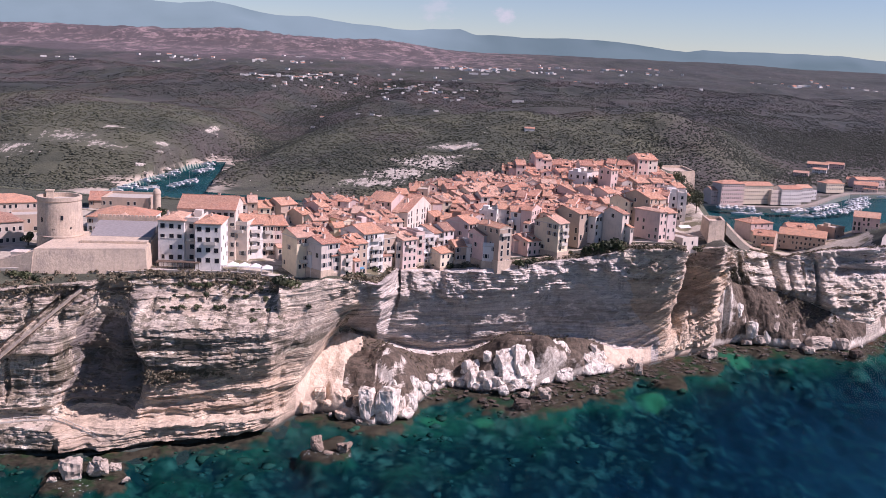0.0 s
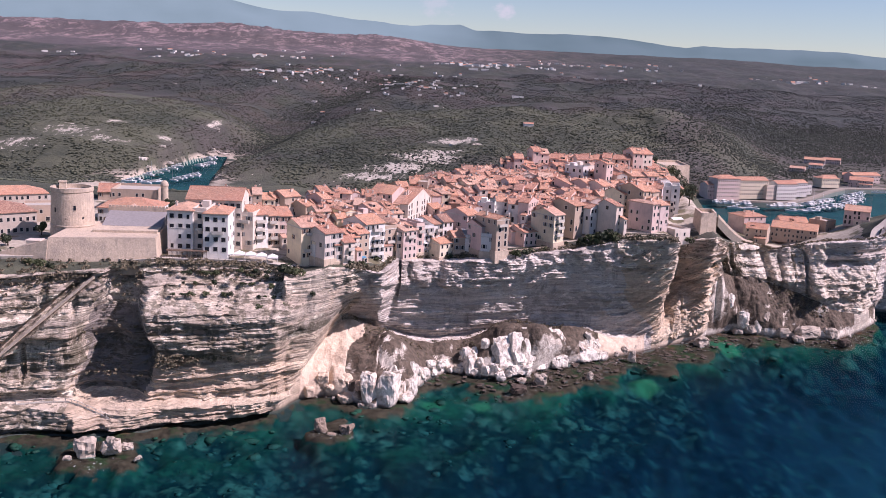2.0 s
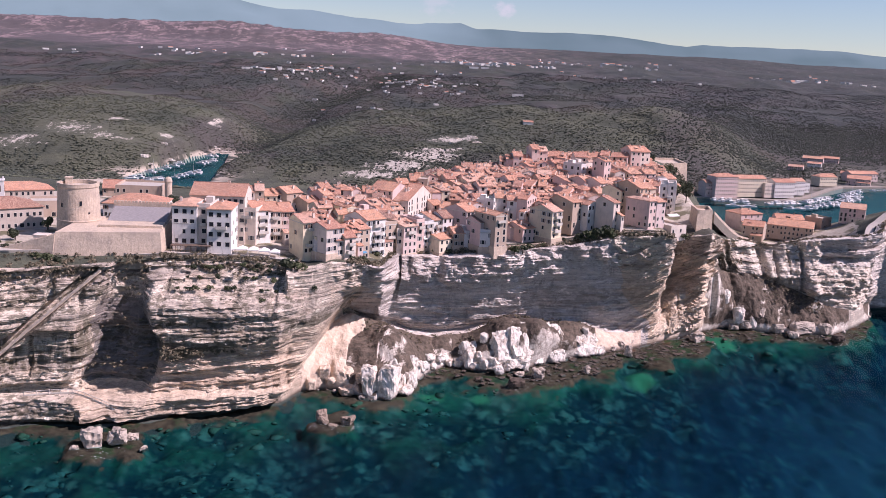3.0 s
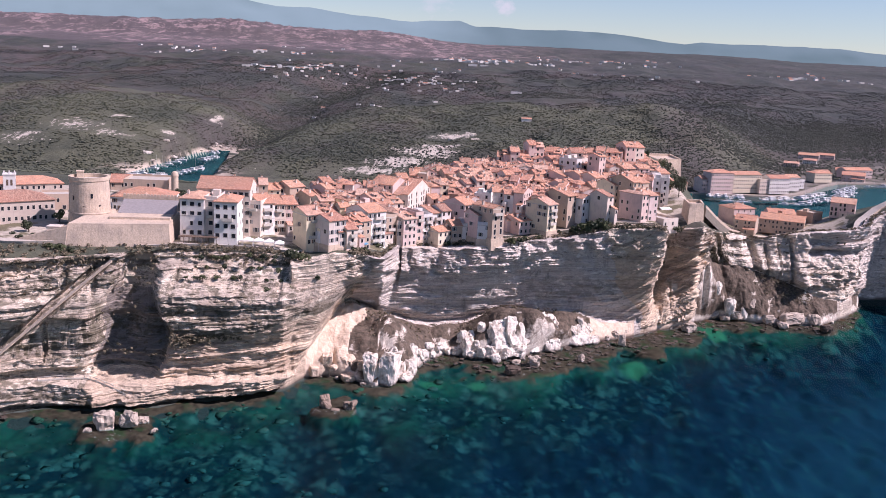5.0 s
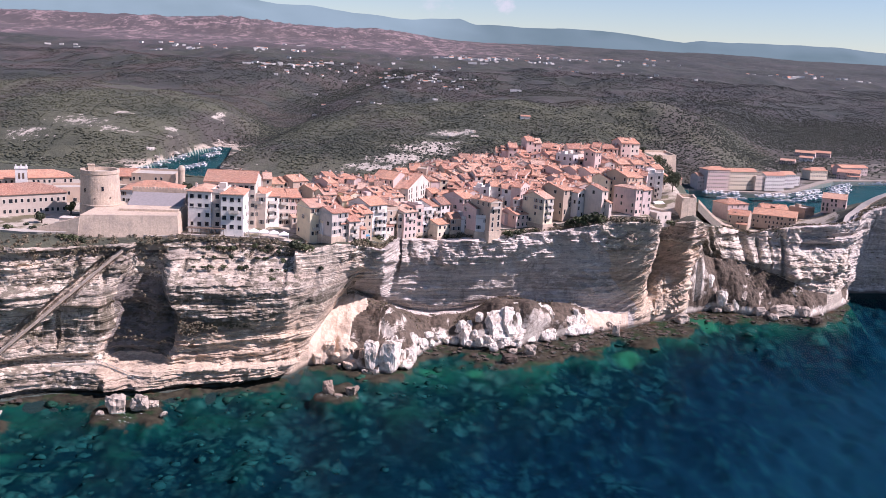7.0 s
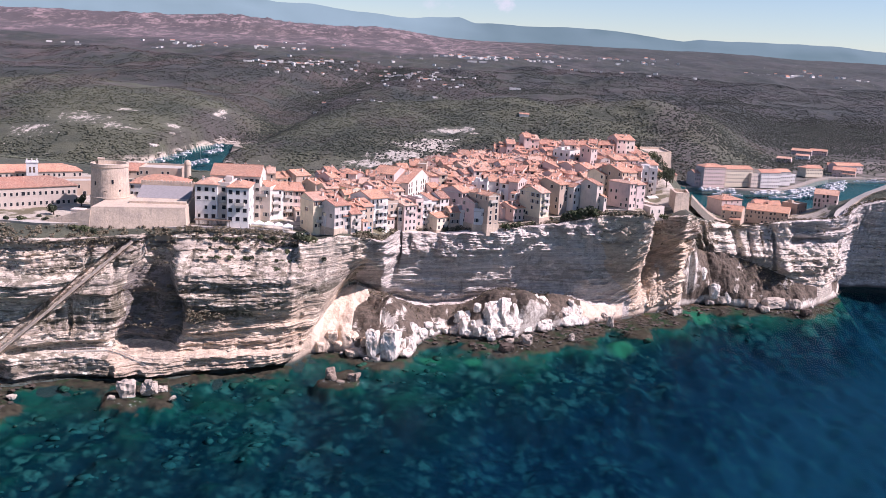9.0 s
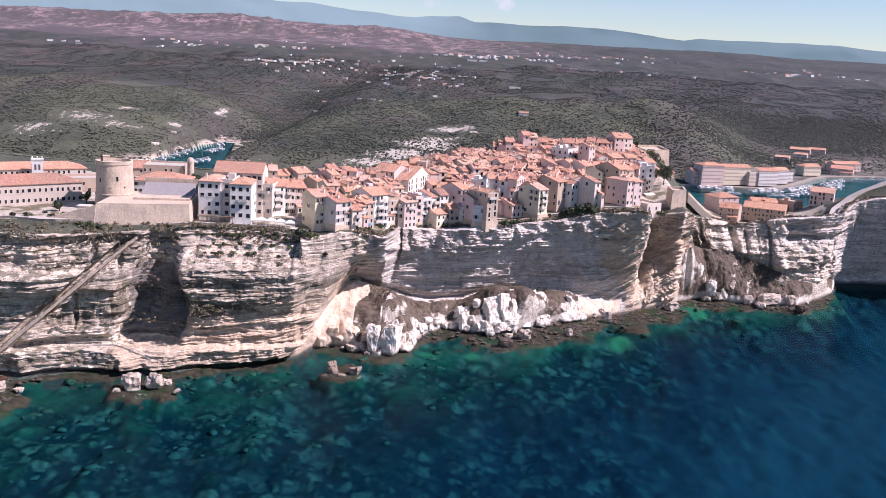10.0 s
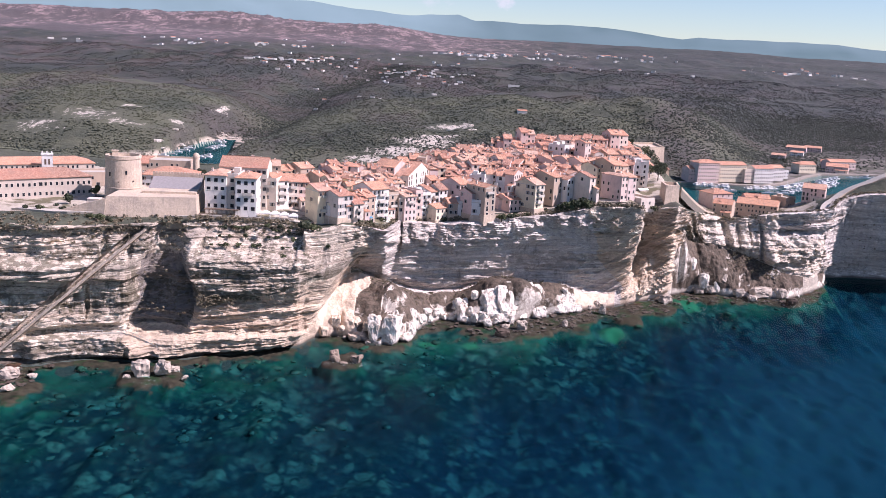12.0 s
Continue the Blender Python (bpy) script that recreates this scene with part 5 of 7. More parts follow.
def round_tower(cx, cy, z):
    tower = thing("round_tower", pose(cx, cy, z), "weathered cylindrical stone watchtower on the rampart", "tower")
    s = Solid().ring(0, 0, [7.3, 7.05, 6.85, 6.5, 6.4, 6.65, 6.65, 5.9, 5.9], [-4, 2.5, 4.6, 14.5, 15.6, 15.9, 17.1, 17.1, 15.8], 48)
    part("wall", s, STONE, tower)
    part("string_course", Solid().ring(0, 0, [6.8, 7.05, 7.05, 6.8], [4.6, 4.72, 5.05, 5.2], 48), STONE, tower)
    part("deck", Solid().ring(0, 0, [6.0, 6.0], [15.5, 15.85], 48), CONCRETE, tower)
    part("turret", Solid().box(-1.1, -1.1, 0, 1.1, 1.1, 2.2).box(-1.3, -1.3, 2.2, 1.3, 1.3, 2.5), STONE, tower, place=pose(-4.1, 2.6, 15.85, 0, 0, 20))
    slit = Solid().box(-0.45, -0.1, -0.1, 0.45, 0.35, 0.0, 0).box(-0.45, -0.1, 1.5, 0.45, 0.35, 1.65, 0).box(-0.35, -0.06, 0, 0.35, 0.3, 1.5, 1).mesh("window", STONE, GLASS)
    for angle, height in ((-118, 9.4), (-62, 10.2), (-84, 6.1), (-40, 6.4), (-70, 1.6), (-105, 1.0)):
        r = 6.68 if height > 5.5 else 7.06
        part("window", slit, None, tower, place=pose(r * math.cos(radians(angle)), r * math.sin(radians(angle)), height, 0, 0, angle + 90))
    return tower


round_tower(-125.8, 292.4, 49.8)


def rampart():
    wall = thing("rampart", pose(0, 0, 0), "sloping pale stone bastion at the cliff's edge", "rampart")
    low = [(-125, 267.5), (-92.6, 275.6), (-97, 305), (-127, 301)]
    top = [(-124, 269.5), (-93.8, 277.4), (-98, 304), (-126, 300)]
    part("bastion", Solid().prism(low, 43, 54.4, 0, top), STONE, wall)
    up = [(-115, 281), (-95.4, 284), (-98.6, 304), (-118, 302)]
    part("terrace", Solid().prism(up, 54.4, 55.2), STONE, wall, "low upper terrace of worn stone")
    ramp = Solid().quads([(-115, 289, 55.25), (-96.4, 291.5, 55.25), (-99, 306, 57.7), (-118, 304, 57.7), (-115, 289, 53), (-96.4, 291.5, 53), (-99, 306, 53), (-118, 304, 53)],
                         [(0, 1, 2, 3), (0, 4, 5, 1), (1, 5, 6, 2), (2, 6, 7, 3), (3, 7, 4, 0)])
    part("ramp", ramp, plain("grey_lead_slope", (0.3, 0.28, 0.28), 0.85), wall, "grey sloping roof of the bastion")
    part("parapet", Solid().prism([(-118.5, 304.2), (-98.6, 306.2), (-98.7, 306.9), (-118.6, 304.9)], 53, 58.8), STONE, wall)
    merlon = Solid().box(-0.42, -0.34, 0, 0.42, 0.34, 0.65).mesh("merlon", STONE)
    for k in range(17):
        part("merlon", merlon, None, wall, place=pose(-118 + 1.18 * k, 304.6 + 0.118 * k, 58.8, 0, 0, 5.7))
    wing = Solid().quads([(-141.5, 268.6, 43), (-124.6, 267.2, 43), (-124.0, 276, 43), (-140, 277, 43), (-140.6, 269.6, 48.6), (-124.1, 269.2, 53.6), (-124.0, 276, 53.6), (-139.5, 276.5, 48.6)],
                         [(3, 2, 1, 0), (4, 5, 6, 7), (0, 1, 5, 4), (1, 2, 6, 5), (2, 3, 7, 6), (3, 0, 4, 7)])
    part("wing", wing, STONE, wall, "low sloping wing wall of the bastion")
    hut = Solid().box(-2.1, -1.8, -3, 2.1, 1.8, 2.5).box(-2.25, -1.95, 2.5, 2.25, 1.95, 2.7)
    part("guard_hut", hut, WALLS["c"], wall, "small stone guard hut with a flat roof", pose(-129.5, 272.6, 50.2, 0, 0, 4))


rampart()


def strip(name, xs, inset, width, height, lift, mat, label, category, sink=0.6):
    """A low wall or a road that follows the cliff's edge."""
    xs = np.asarray(xs, float)
    y = edge_y(xs) + inset
    z = land(xs, y + width / 2) + lift
    t = np.gradient(y, xs)
    nx, ny = -t / np.hypot(1, t), 1 / np.hypot(1, t)
    s = Solid()
    rows = []
    for k in range(len(xs)):
        a, b = (xs[k], y[k]), (xs[k] + nx[k] * width, y[k] + ny[k] * width)
        rows.append([(a[0], a[1], z[k] - sink), (a[0], a[1], z[k] + height), (b[0], b[1], z[k] + height), (b[0], b[1], z[k] - sink)])
    n = len(rows)
    faces = [(4 * k + i, 4 * k + 4 + i, 4 * k + 4 + (i + 1) % 4, 4 * k + (i + 1) % 4) for k in range(n - 1) for i in range(4)] + [(0, 1, 2, 3), (4 * n - 1, 4 * n - 2, 4 * n - 3, 4 * n - 4)]
    s.quads([tuple(float(c) for c in site(*p)) for r in rows for p in r], [f[::-1] for f in faces])
    return tagged(new(name, s.mesh(name, mat)), label, category, kind="structure")


BRINK = np.arange(-189, -58, 3.0)
strip("wall_terrace", BRINK, along(BRINK, (-189, 17), (-135, 12), (-122, 3.0)), 0.5, 1.0, 0.0, CONCRETE, "low pale parapet wall along the cliff", "wall")
strip("road_cliff", BRINK, along(BRINK, (-189, 17.7), (-135, 12.7), (-122, 3.7)), 5.0, 0.12, 0.0, CONCRETE, "pale dusty lane along the cliff", "road")
for a, b in ((-18, 8), (30, 60), (84, 114)):
    strip("wall_garden", np.arange(a, b, 2.5), 0.9, 0.5, 1.3, 0.0, STONE, "broken stone garden wall at the cliff's brink", "wall", 1.5)
SADDLE = np.arange(172, 345, 4.0)
strip("road_saddle", SADDLE, along(SADDLE, (230, 1.2), (262, 5), (284, 10), (345, 13)), 5.0, 0.15, 0.0, CONCRETE, "pale road over the saddle", "road", 1.5)
strip("wall_saddle", SADDLE[1:], along(SADDLE[1:], (230, 0.7), (262, 4.5), (284, 9.5), (345, 12.5)), 0.5, 1.1, 0.0, STONE, "low stone parapet beside the road", "wall", 1.5)


def barracks():
    b = house(-204, 191.0, 57.5, 72, 14, 10.6, 27, "hs", group="barracks", storey=3.65, skip=0.0, sides="fr", extras=False)
    tagged(b, "long cream two-storey barracks with a red hipped roof", "barracks")
    house(-222, 233, 58, 60, 12, 8.0, 22, "hs", group="barracks", extras=False)
    house(-178, 222, 58, 18, 10, 7.6, 16, "fo", group="barracks", skip=0.6, extras=False)
    house(-144, 226, 57, 27, 14, 9.0, 3, "hw", group="barracks", sides="f", extras=False)
    house(-140, 222, 57, 12, 12, 8.4, 8, "sc", group="barracks", sides="f", skip=0.5, extras=False)
    house(-153, 247, 56, 22, 14, 12.5, 4, "fo", group="barracks", skip=0.55, extras=False)
    house(-170, 262, 56, 20, 12, 8.0, 10, "go", group="barracks", extras=False)
    tower = thing("bell_tower", pose(-174, 335, 47.2, 0, 0, 24), "slender whitewashed square bell tower with open louvres", "bell tower")
    part("shaft", Solid().box(-2.2, -2.2, -2, 2.2, 2.2, 12.4).box(-2.45, -2.45, 12.4, 2.45, 2.45, 12.85), WALLS["w"], tower)
    for x in (-1.9, 0, 1.9):
        for y in (-1.9, 1.9):
            part("pinnacle", Solid().box(-0.22, -0.22, 0, 0.22, 0.22, 0.8), WALLS["w"], tower, place=pose(x, y, 12.85))
    for z in (4.2, 8.4):
        for turn, px, py in ((0, 0, -2.22), (90, 2.22, 0), (-90, -2.22, 0)):
            for u in (-0.75, 0.75):
                m = pose(px, py, z, 0, 0, turn) @ pose(u, 0, 0)
                part("louvre", Solid().box(-0.38, -0.06, 0, 0.38, 0.2, 2.3), TIMBER, tower, place=m)
    lookout = thing("lookout", spot(-138.5, 248, 68) @ pose(0, 0, -10), "round stone lookout turret with a domed cap", "turret")
    part("wall", Solid().ring(0, 0, [1.5, 1.4, 1.55, 1.55], [-2, 12.9, 13.2, 13.6], 20), STONE, lookout)
    part("dome", Solid().ring(0, 0, [1.55, 1.3, 0.85, 0.15], [13.6, 14.5, 15.1, 15.3], 20), STONE, lookout)


barracks()


def restaurant():
    pergola = thing("pergola", spot(-102, 192.6, float(land(-102, 194)), 6) @ Matrix.Scale(0.8, 4), "dark timber pergola over a terrace", "pergola")
    part("roof", Solid().box(-8, -1.8, 2.7, 8, 1.8, 2.95), TIMBER, pergola)
    for k in range(9):
        for y in (-1.6, 1.6):
            part("post", Solid().box(-0.09, -0.09, -0.5, 0.09, 0.09, 2.7), TIMBER, pergola, place=pose(-7.8 + 1.95 * k, y, 0))
    for k in range(6):
        x = -91 + 4.3 * k
        y = float(edge_y(x)) + 6.0
        tent = thing("canopy", spot(x, y, float(land(x, y)), 8) @ Matrix.Scale(0.8, 4), "white canvas canopy over terrace tables", "canopy", "restaurant canopies")
        top = Solid()
        for a, b in (((-2.1, -2.1), (2.1, -2.1)), ((2.1, -2.1), (2.1, 2.1)), ((2.1, 2.1), (-2.1, 2.1)), ((-2.1, 2.1), (-2.1, -2.1))):
            top.slab([(*a, 2.6), (*b, 2.6), (0, 0, 3.9)], 0.06)
        top.box(-2.1, -2.1, 2.2, 2.1, -2.05, 2.6).box(2.05, -2.1, 2.2, 2.1, 2.1, 2.6).box(-2.1, -2.1, 2.2, -2.05, 2.1, 2.6)
        part("cover", top, CANVAS, tent)
        for u in (-2.0, 2.0):
            for v in (-2.0, 2.0):
                part("post", Solid().box(-0.05, -0.05, -0.3, 0.05, 0.05, 2.6), CANVAS, tent, place=pose(u, v, 0))


restaurant()


def awning(x, y, z, turn, w, mat, label):
    a = thing("awning", spot(x, y, z, turn * 1.3) @ Matrix.Scale(0.85, 4), label, "awning")
    part("cover", Solid().slab([(-w / 2, -1.9, -0.5), (w / 2, -1.9, -0.5), (w / 2, 0.0, 0.2), (-w / 2, 0.0, 0.2)], 0.06).box(-w / 2, -1.92, -0.8, w / 2, -1.87, -0.5), mat, a)
    for u in (-w / 2 + 0.1, w / 2 - 0.1):
        part("arm", Solid().box(-0.04, -1.9, -0.6, 0.04, 0.0, -0.52), IRON, a, place=pose(u, 0, 0))


awning(-35.5, 206.8, 56.5, 40, 4.2, BLUE, "blue canvas awning over a balcony")
awning(-54.0, 203.4, 57.2, 24, 5.6, ROSE, "pink canvas awning over a small terrace")
awning(-9.0, 234.0, 55.6, 28, 4.2, CANVAS, "white canvas awning over a window")
awning(113.5, 256.5, 67.5, 24, 6.5, CANVAS, "white canvas awning over a roof terrace")


def royal_stairs():
    """The straight flight cut down the face, with its outer wall."""
    a, b = np.array([-129.5, 54.0]), np.array([-181.0, 6.5])
    stair = thing("staircase", pose(0, 0, 0), "long straight stone staircase cut across the cliff face", "staircase")
    n = 150
    wall = Solid()
    prev = None
    for k in range(n + 1):
        x, z = a + (b - a) * k / n
        y = float(foot_y(x) + (edge_y(x) - foot_y(x)) * z / edge_z(x)) - 1.5
        here = tuple(float(v) for v in site(x, y, z))
        if prev is not None:
            (x0, y0, z0), (x1, y1, z1) = prev, here
            s = Solid()
            s.prism([(x1, y1), (x0, y0), (x0, y0 + 2.0), (x1, y1 + 2.0)], min(z0, z1) - 0.7, min(z0, z1))
            part("step", s, STONE, stair)
            wall.quads([(x0, y0 - 0.3, z0 - 0.6), (x1, y1 - 0.3, z1 - 0.6), (x1, y1 - 0.3, z1 + 0.15), (x0, y0 - 0.3, z0 + 0.15), (x0, y0, z0 - 0.6), (x1, y1, z1 - 0.6), (x1, y1, z1 + 0.15), (x0, y0, z0 + 0.15)],
                       [(0, 3, 2, 1), (4, 5, 6, 7), (3, 7, 6, 2), (0, 1, 5, 4)])
        prev = here
    # darker than the steps: the shade on this side is put into the stone colour
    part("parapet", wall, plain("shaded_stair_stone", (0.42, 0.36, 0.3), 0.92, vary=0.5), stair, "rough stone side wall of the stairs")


royal_stairs()


# ---- the eastern end: fort, gate bastion, saddle and port ----
def bastion(name, outline, z0, z1, top, label):
    ob = thing(name, pose(0, 0, 0), label, "bastion")
    part("wall", Solid().prism(outline, z0, z1, 0, top), STONE, ob)
    n = len(top)
    for i in range(n):
        (xa, ya), (xb, yb) = top[i], top[(i + 1) % n]
        d = math.hypot(xb - xa, yb - ya)
        ux, uy = (xb - xa) / d, (yb - ya) / d
        part("parapet", Solid().prism([(xa, ya), (xb, yb), (xb - uy * 0.8, yb + ux * 0.8), (xa - uy * 0.8, ya + ux * 0.8)], z1, z1 + 1.3), STONE, ob)
    return ob


bastion("fort", [(116, 537), (134, 546), (134, 580), (112, 574)], 40, 58.2, [(117, 539), (133, 547), (132.5, 578), (113.5, 572.5)], "massive angular stone fort with battered walls")
bastion("gate_bastion", [(100.4, 381), (108, 383.4), (110, 398), (101, 398)], 43, 54.4, [(100.8, 382), (107.6, 384.2), (109.2, 397), (101.4, 397)], "grey stone bastion on a spur of the cliff")
for row in ((104, 497, 40, 11, 10, 13, 14, "gp"), (116, 503, 38, 12, 10, 13.5, 8, "fc"), (94, 488, 42, 10, 10, 13, 16, "go"), (126, 512, 37, 9, 9, 12, 20, "go")):
    house(*row, sides="f", skip=0.35, leaf_rows=False, metric=True)
house(150, 372, 58, 14, 9, 7, 12, "fo", group="fort outbuildings", skip=0.6)
house(146, 352, 54, 15, 9, 6, 16, "go", group="fort outbuildings", skip=0.4)
house(117, 253.5, 55, 9.5, 11, 6.5, 22, "fc", skip=0.6, extras=False)
house(136, 318, 50, 12, 9, 7, 12, "gc")
house(144, 306, 48, 9, 8, 6, 20, "fo", skip=0.5)


def ramp_wall():
    ob = thing("ramp", pose(0, 0, 0), "stone-walled ramp descending from the bastion", "ramp")
    pts = [tuple(float(v) for v in site(*p)) for p in ((144, 276, 64), (152, 282, 58), (162, 290, 51), (172, 298, 45), (180, 302, 42.5))]
    for (x0, y0, z0), (x1, y1, z1) in zip(pts, pts[1:]):
        d = math.hypot(x1 - x0, y1 - y0)
        ux, uy = (x1 - x0) / d, (y1 - y0) / d
        s = Solid()
        q = [(x0, y0), (x1, y1), (x1 - uy * 4, y1 + ux * 4), (x0 - uy * 4, y0 + ux * 4)]
        zz = [z0, z1, z1, z0]
        s.quads([(p[0], p[1], z - 4.0) for p, z in zip(q, zz)] + [(p[0], p[1], z) for p, z in zip(q, zz)], [(4, 5, 6, 7), (0, 1, 5, 4), (1, 2, 6, 5), (2, 3, 7, 6), (3, 0, 4, 7)])
        part("roadway", s, plain("dusty_cobbles", (0.24, 0.21, 0.17), 0.95, vary=0.5), ob)
        for off in (0.0, 3.6):
            q = [(x0 - uy * off, y0 + ux * off), (x1 - uy * off, y1 + ux * off), (x1 - uy * (off + 0.4), y1 + ux * (off + 0.4)), (x0 - uy * (off + 0.4), y0 + ux * (off + 0.4))]
            w = Solid().quads([(p[0], p[1], z - 0.2) for p, z in zip(q, zz)] + [(p[0], p[1], z + 1.1) for p, z in zip(q, zz)], [(4, 5, 6, 7), (0, 1, 5, 4), (1, 2, 6, 5), (2, 3, 7, 6), (3, 0, 4, 7)])
            part("parapet", w, STONE, ob)


ramp_wall()


PORT = [
    (218.4, 374.3, 27.2, 18.3, 12.0, 13.6, 15, "hp"),
    (208.3, 351.6, 28.6, 12.7, 11.0, 9.6, -20, "go"),
    (237.2, 358.2, 28.0, 27.4, 13.0, 9.6, -20, "go"),
    (278.0, 360.7, 41.3, 14.9, 11.0, 10.6, -20, "gp"),
    (266.0, 365.6, 35.5, 11.4, 9.0, 6.6, 28, "fo"),
    (244.9, 371.3, 30.5, 19.5, 10.0, 8.6, -2, "gp"),
    (506.1, 809.6, 2.2, 19.6, 9.0, 7.6, -20, "gp"),
    (583.0, 896.0, 3.8, 29.1, 12.0, 7.6, -20, "gp"),
    (616.7, 905.8, 3.8, 25.2, 10.0, 7.6, -20, "gp"),
    (546.5, 731.9, -0.1, 27.2, 14.0, 9.6, -20, "gp"),
    (565.0, 783.1, 1.2, 17.1, 10.0, 6.6, -20, "gp"),
    (558.2, 850.4, 3.1, 18.5, 9.0, 6.6, -20, "gw"),
]
QUAY = [
    (228, 850, 1.5, 11.5, 13, 12.5, 19, "gp"), (241.5, 848.5, 1.5, 23.5, 15, 19.0, 19, "hp"), (269, 864, 1.5, 30, 14, 17.0, 19, "gy"), (287, 866, 1.5, 13, 14, 12.5, 19, "fc"), (301, 869.5, 1.5, 22, 14, 14.5, 19, "gw"),
    (322.7, 895, 1.5, 14, 13, 13.5, 19, "gw"), (338, 918, 1.5, 8, 10, 8.5, 19, "fw"), (385, 986, 1.5, 22, 14, 9.7, 19, "hy"), (448, 1049, 1.5, 37, 14, 9.0, 19, "gp"), (405, 1040, 1.5, 18, 10, 6.0, 19, "gc"),
]
COUNTRY_WEST = [
    (-533, 1526, 82.8), (-498, 1522, 83.0), (-553, 1479, 74.2), (-393, 1545, 68.6), (-442, 1604, 82.3), (-471, 1533, 80.5), (-546, 1523, 82.1),
    (-507, 1435, 62.8), (-407, 1528, 68.2), (-436, 1612, 83.3), (-501, 1474, 70.4), (-424, 1512, 66.5), (-425, 1638, 86.7), (-450, 1512, 70.5),
    (-479, 1537, 83.0), (-487, 1542, 85.1), (-63, 1432, 59.9), (-184, 1609, 84.0), (-76, 1532, 73.5), (-77, 1444, 59.7), (-189, 1559, 77.5),
    (-164, 1564, 77.4), (-291, 1583, 79.2), (-151, 2230, 94.5), (-307, 1501, 60.2), (-244, 1504, 68.9), (-201, 1572, 81.2), (-66, 1908, 90.7),
    (39, 2438, 113.2), (88, 2473, 113.1), (28, 2390, 98.4), (20, 2404, 102.9), (147, 2488, 120.7),
]
COUNTRY_MIDDLE = [
    (-36, 2437, 109.0), (112, 2365, 106.2), (2, 2432, 108.0), (-81, 1394, 54.5), (-91, 1328, 48.9), (0, 1310, 45.2), (-17, 1305, 44.5),
    (-102, 1435, 57.9), (7, 1350, 49.5), (-47, 1216, 49.4), (-29, 1325, 47.7), (-72, 1457, 62.1), (213, 2491, 126.9), (144, 1798, 88.7),
    (183, 2537, 133.6), (97, 2496, 119.3), (309, 2457, 117.1), (170, 2519, 127.3), (373, 2505, 115.5), (145, 2520, 128.7), (691, 2738, 160.8),
    (989, 3053, 175.2), (678, 2694, 147.3), (679, 2453, 130.3), (706, 2703, 147.0), (987, 2939, 163.9), (1070, 2969, 164.6), (752, 2737, 153.8),
    (679, 2704, 150.1), (476, 2657, 132.3), (670, 2721, 156.5), (428, 2795, 155.3), (496, 2797, 160.3),
]
COUNTRY_EAST = [
    (472, 2662, 132.8), (465, 2813, 165.5), (-1052, 2288, 114.4), (-1043, 2306, 119.3), (-1056, 2279, 111.9), (-1081, 2270, 108.2), (-1262, 2468, 120.3),
    (-1193, 2182, 98.9), (-1047, 2259, 105.1), (-1283, 2415, 103.1), (-732, 2475, 128.3), (-733, 2493, 132.7), (-764, 2440, 124.8), (-757, 2106, 113.7),
    (-804, 2905, 154.8), (-664, 2411, 119.1), (-867, 2786, 150.7), (-807, 2844, 151.2), (1548, 2218, 129.0), (1368, 2306, 130.3), (1463, 2217, 127.4),
    (1470, 2183, 120.1), (1453, 2380, 136.6), (1343, 2287, 127.1), (1324, 2274, 123.1), (1258, 2180, 101.2), (1301, 2227, 109.0), (-1415, 2059, 101.9),
    (-1461, 2050, 97.1), (-1308, 1906, 93.8), (-1493, 2025, 91.5), (-347, 1337, 39.1), (-207, 1154, 39.8),
]
COUNTRY_FAR = [
    (-155, 1104, 41.7), (-298, 1221, 35.5), (-174, 1127, 42.1), (-291, 1111, 26.5),
]

random.seed(31)
for row in PORT:
    house(*row, group="port houses", skip=0.3, sides="f", leaf_rows=False)
for row in QUAY:
    house(*row, group="quayside houses", storey=3.5, skip=0.02, sides="f", leaf_rows=False, extras=False, metric=True)


def quay():
    pts = [(270, 604), (300, 602), (345, 604), (385, 608), (420, 630), (450, 656), (480, 684), (512, 708), (575, 724), (640, 730)]
    pts = plan(pts, 1.8)
    s = Solid()
    for (x0, y0), (x1, y1) in zip(pts, pts[1:]):
        s.prism([(x0, y0), (x1, y1), (x1 - 3, y1 + 7), (x0 - 3, y0 + 7)], -4, 1.5)
    tagged(new("pavement_quay", s.mesh("pavement_quay", plain("worn_quay_stone", (0.36, 0.31, 0.26), 0.9, vary=0.4))), "pale stone quay along the harbour", "quay", kind="structure")


quay()


HAMLETS = Solid()


def country_house(x, y, z, turn, w, d, h, flat):
    """Adds a small house to the scattered ones on the hills."""
    m = spot(x, y, z, turn)
    k = 0.82 * m.translation.y / float(1.341 * y - 0.29 * z + 41.1)
    wall, roof, _ = roof_solid("f" if flat else "g", w * k, d * k * 1.3, h * k)
    HAMLETS.quads([m @ Vector(p) for p in wall.v], wall.f, 0)
    HAMLETS.quads([m @ Vector(p) for p in roof.v], roof.f, 1 if flat else 2)


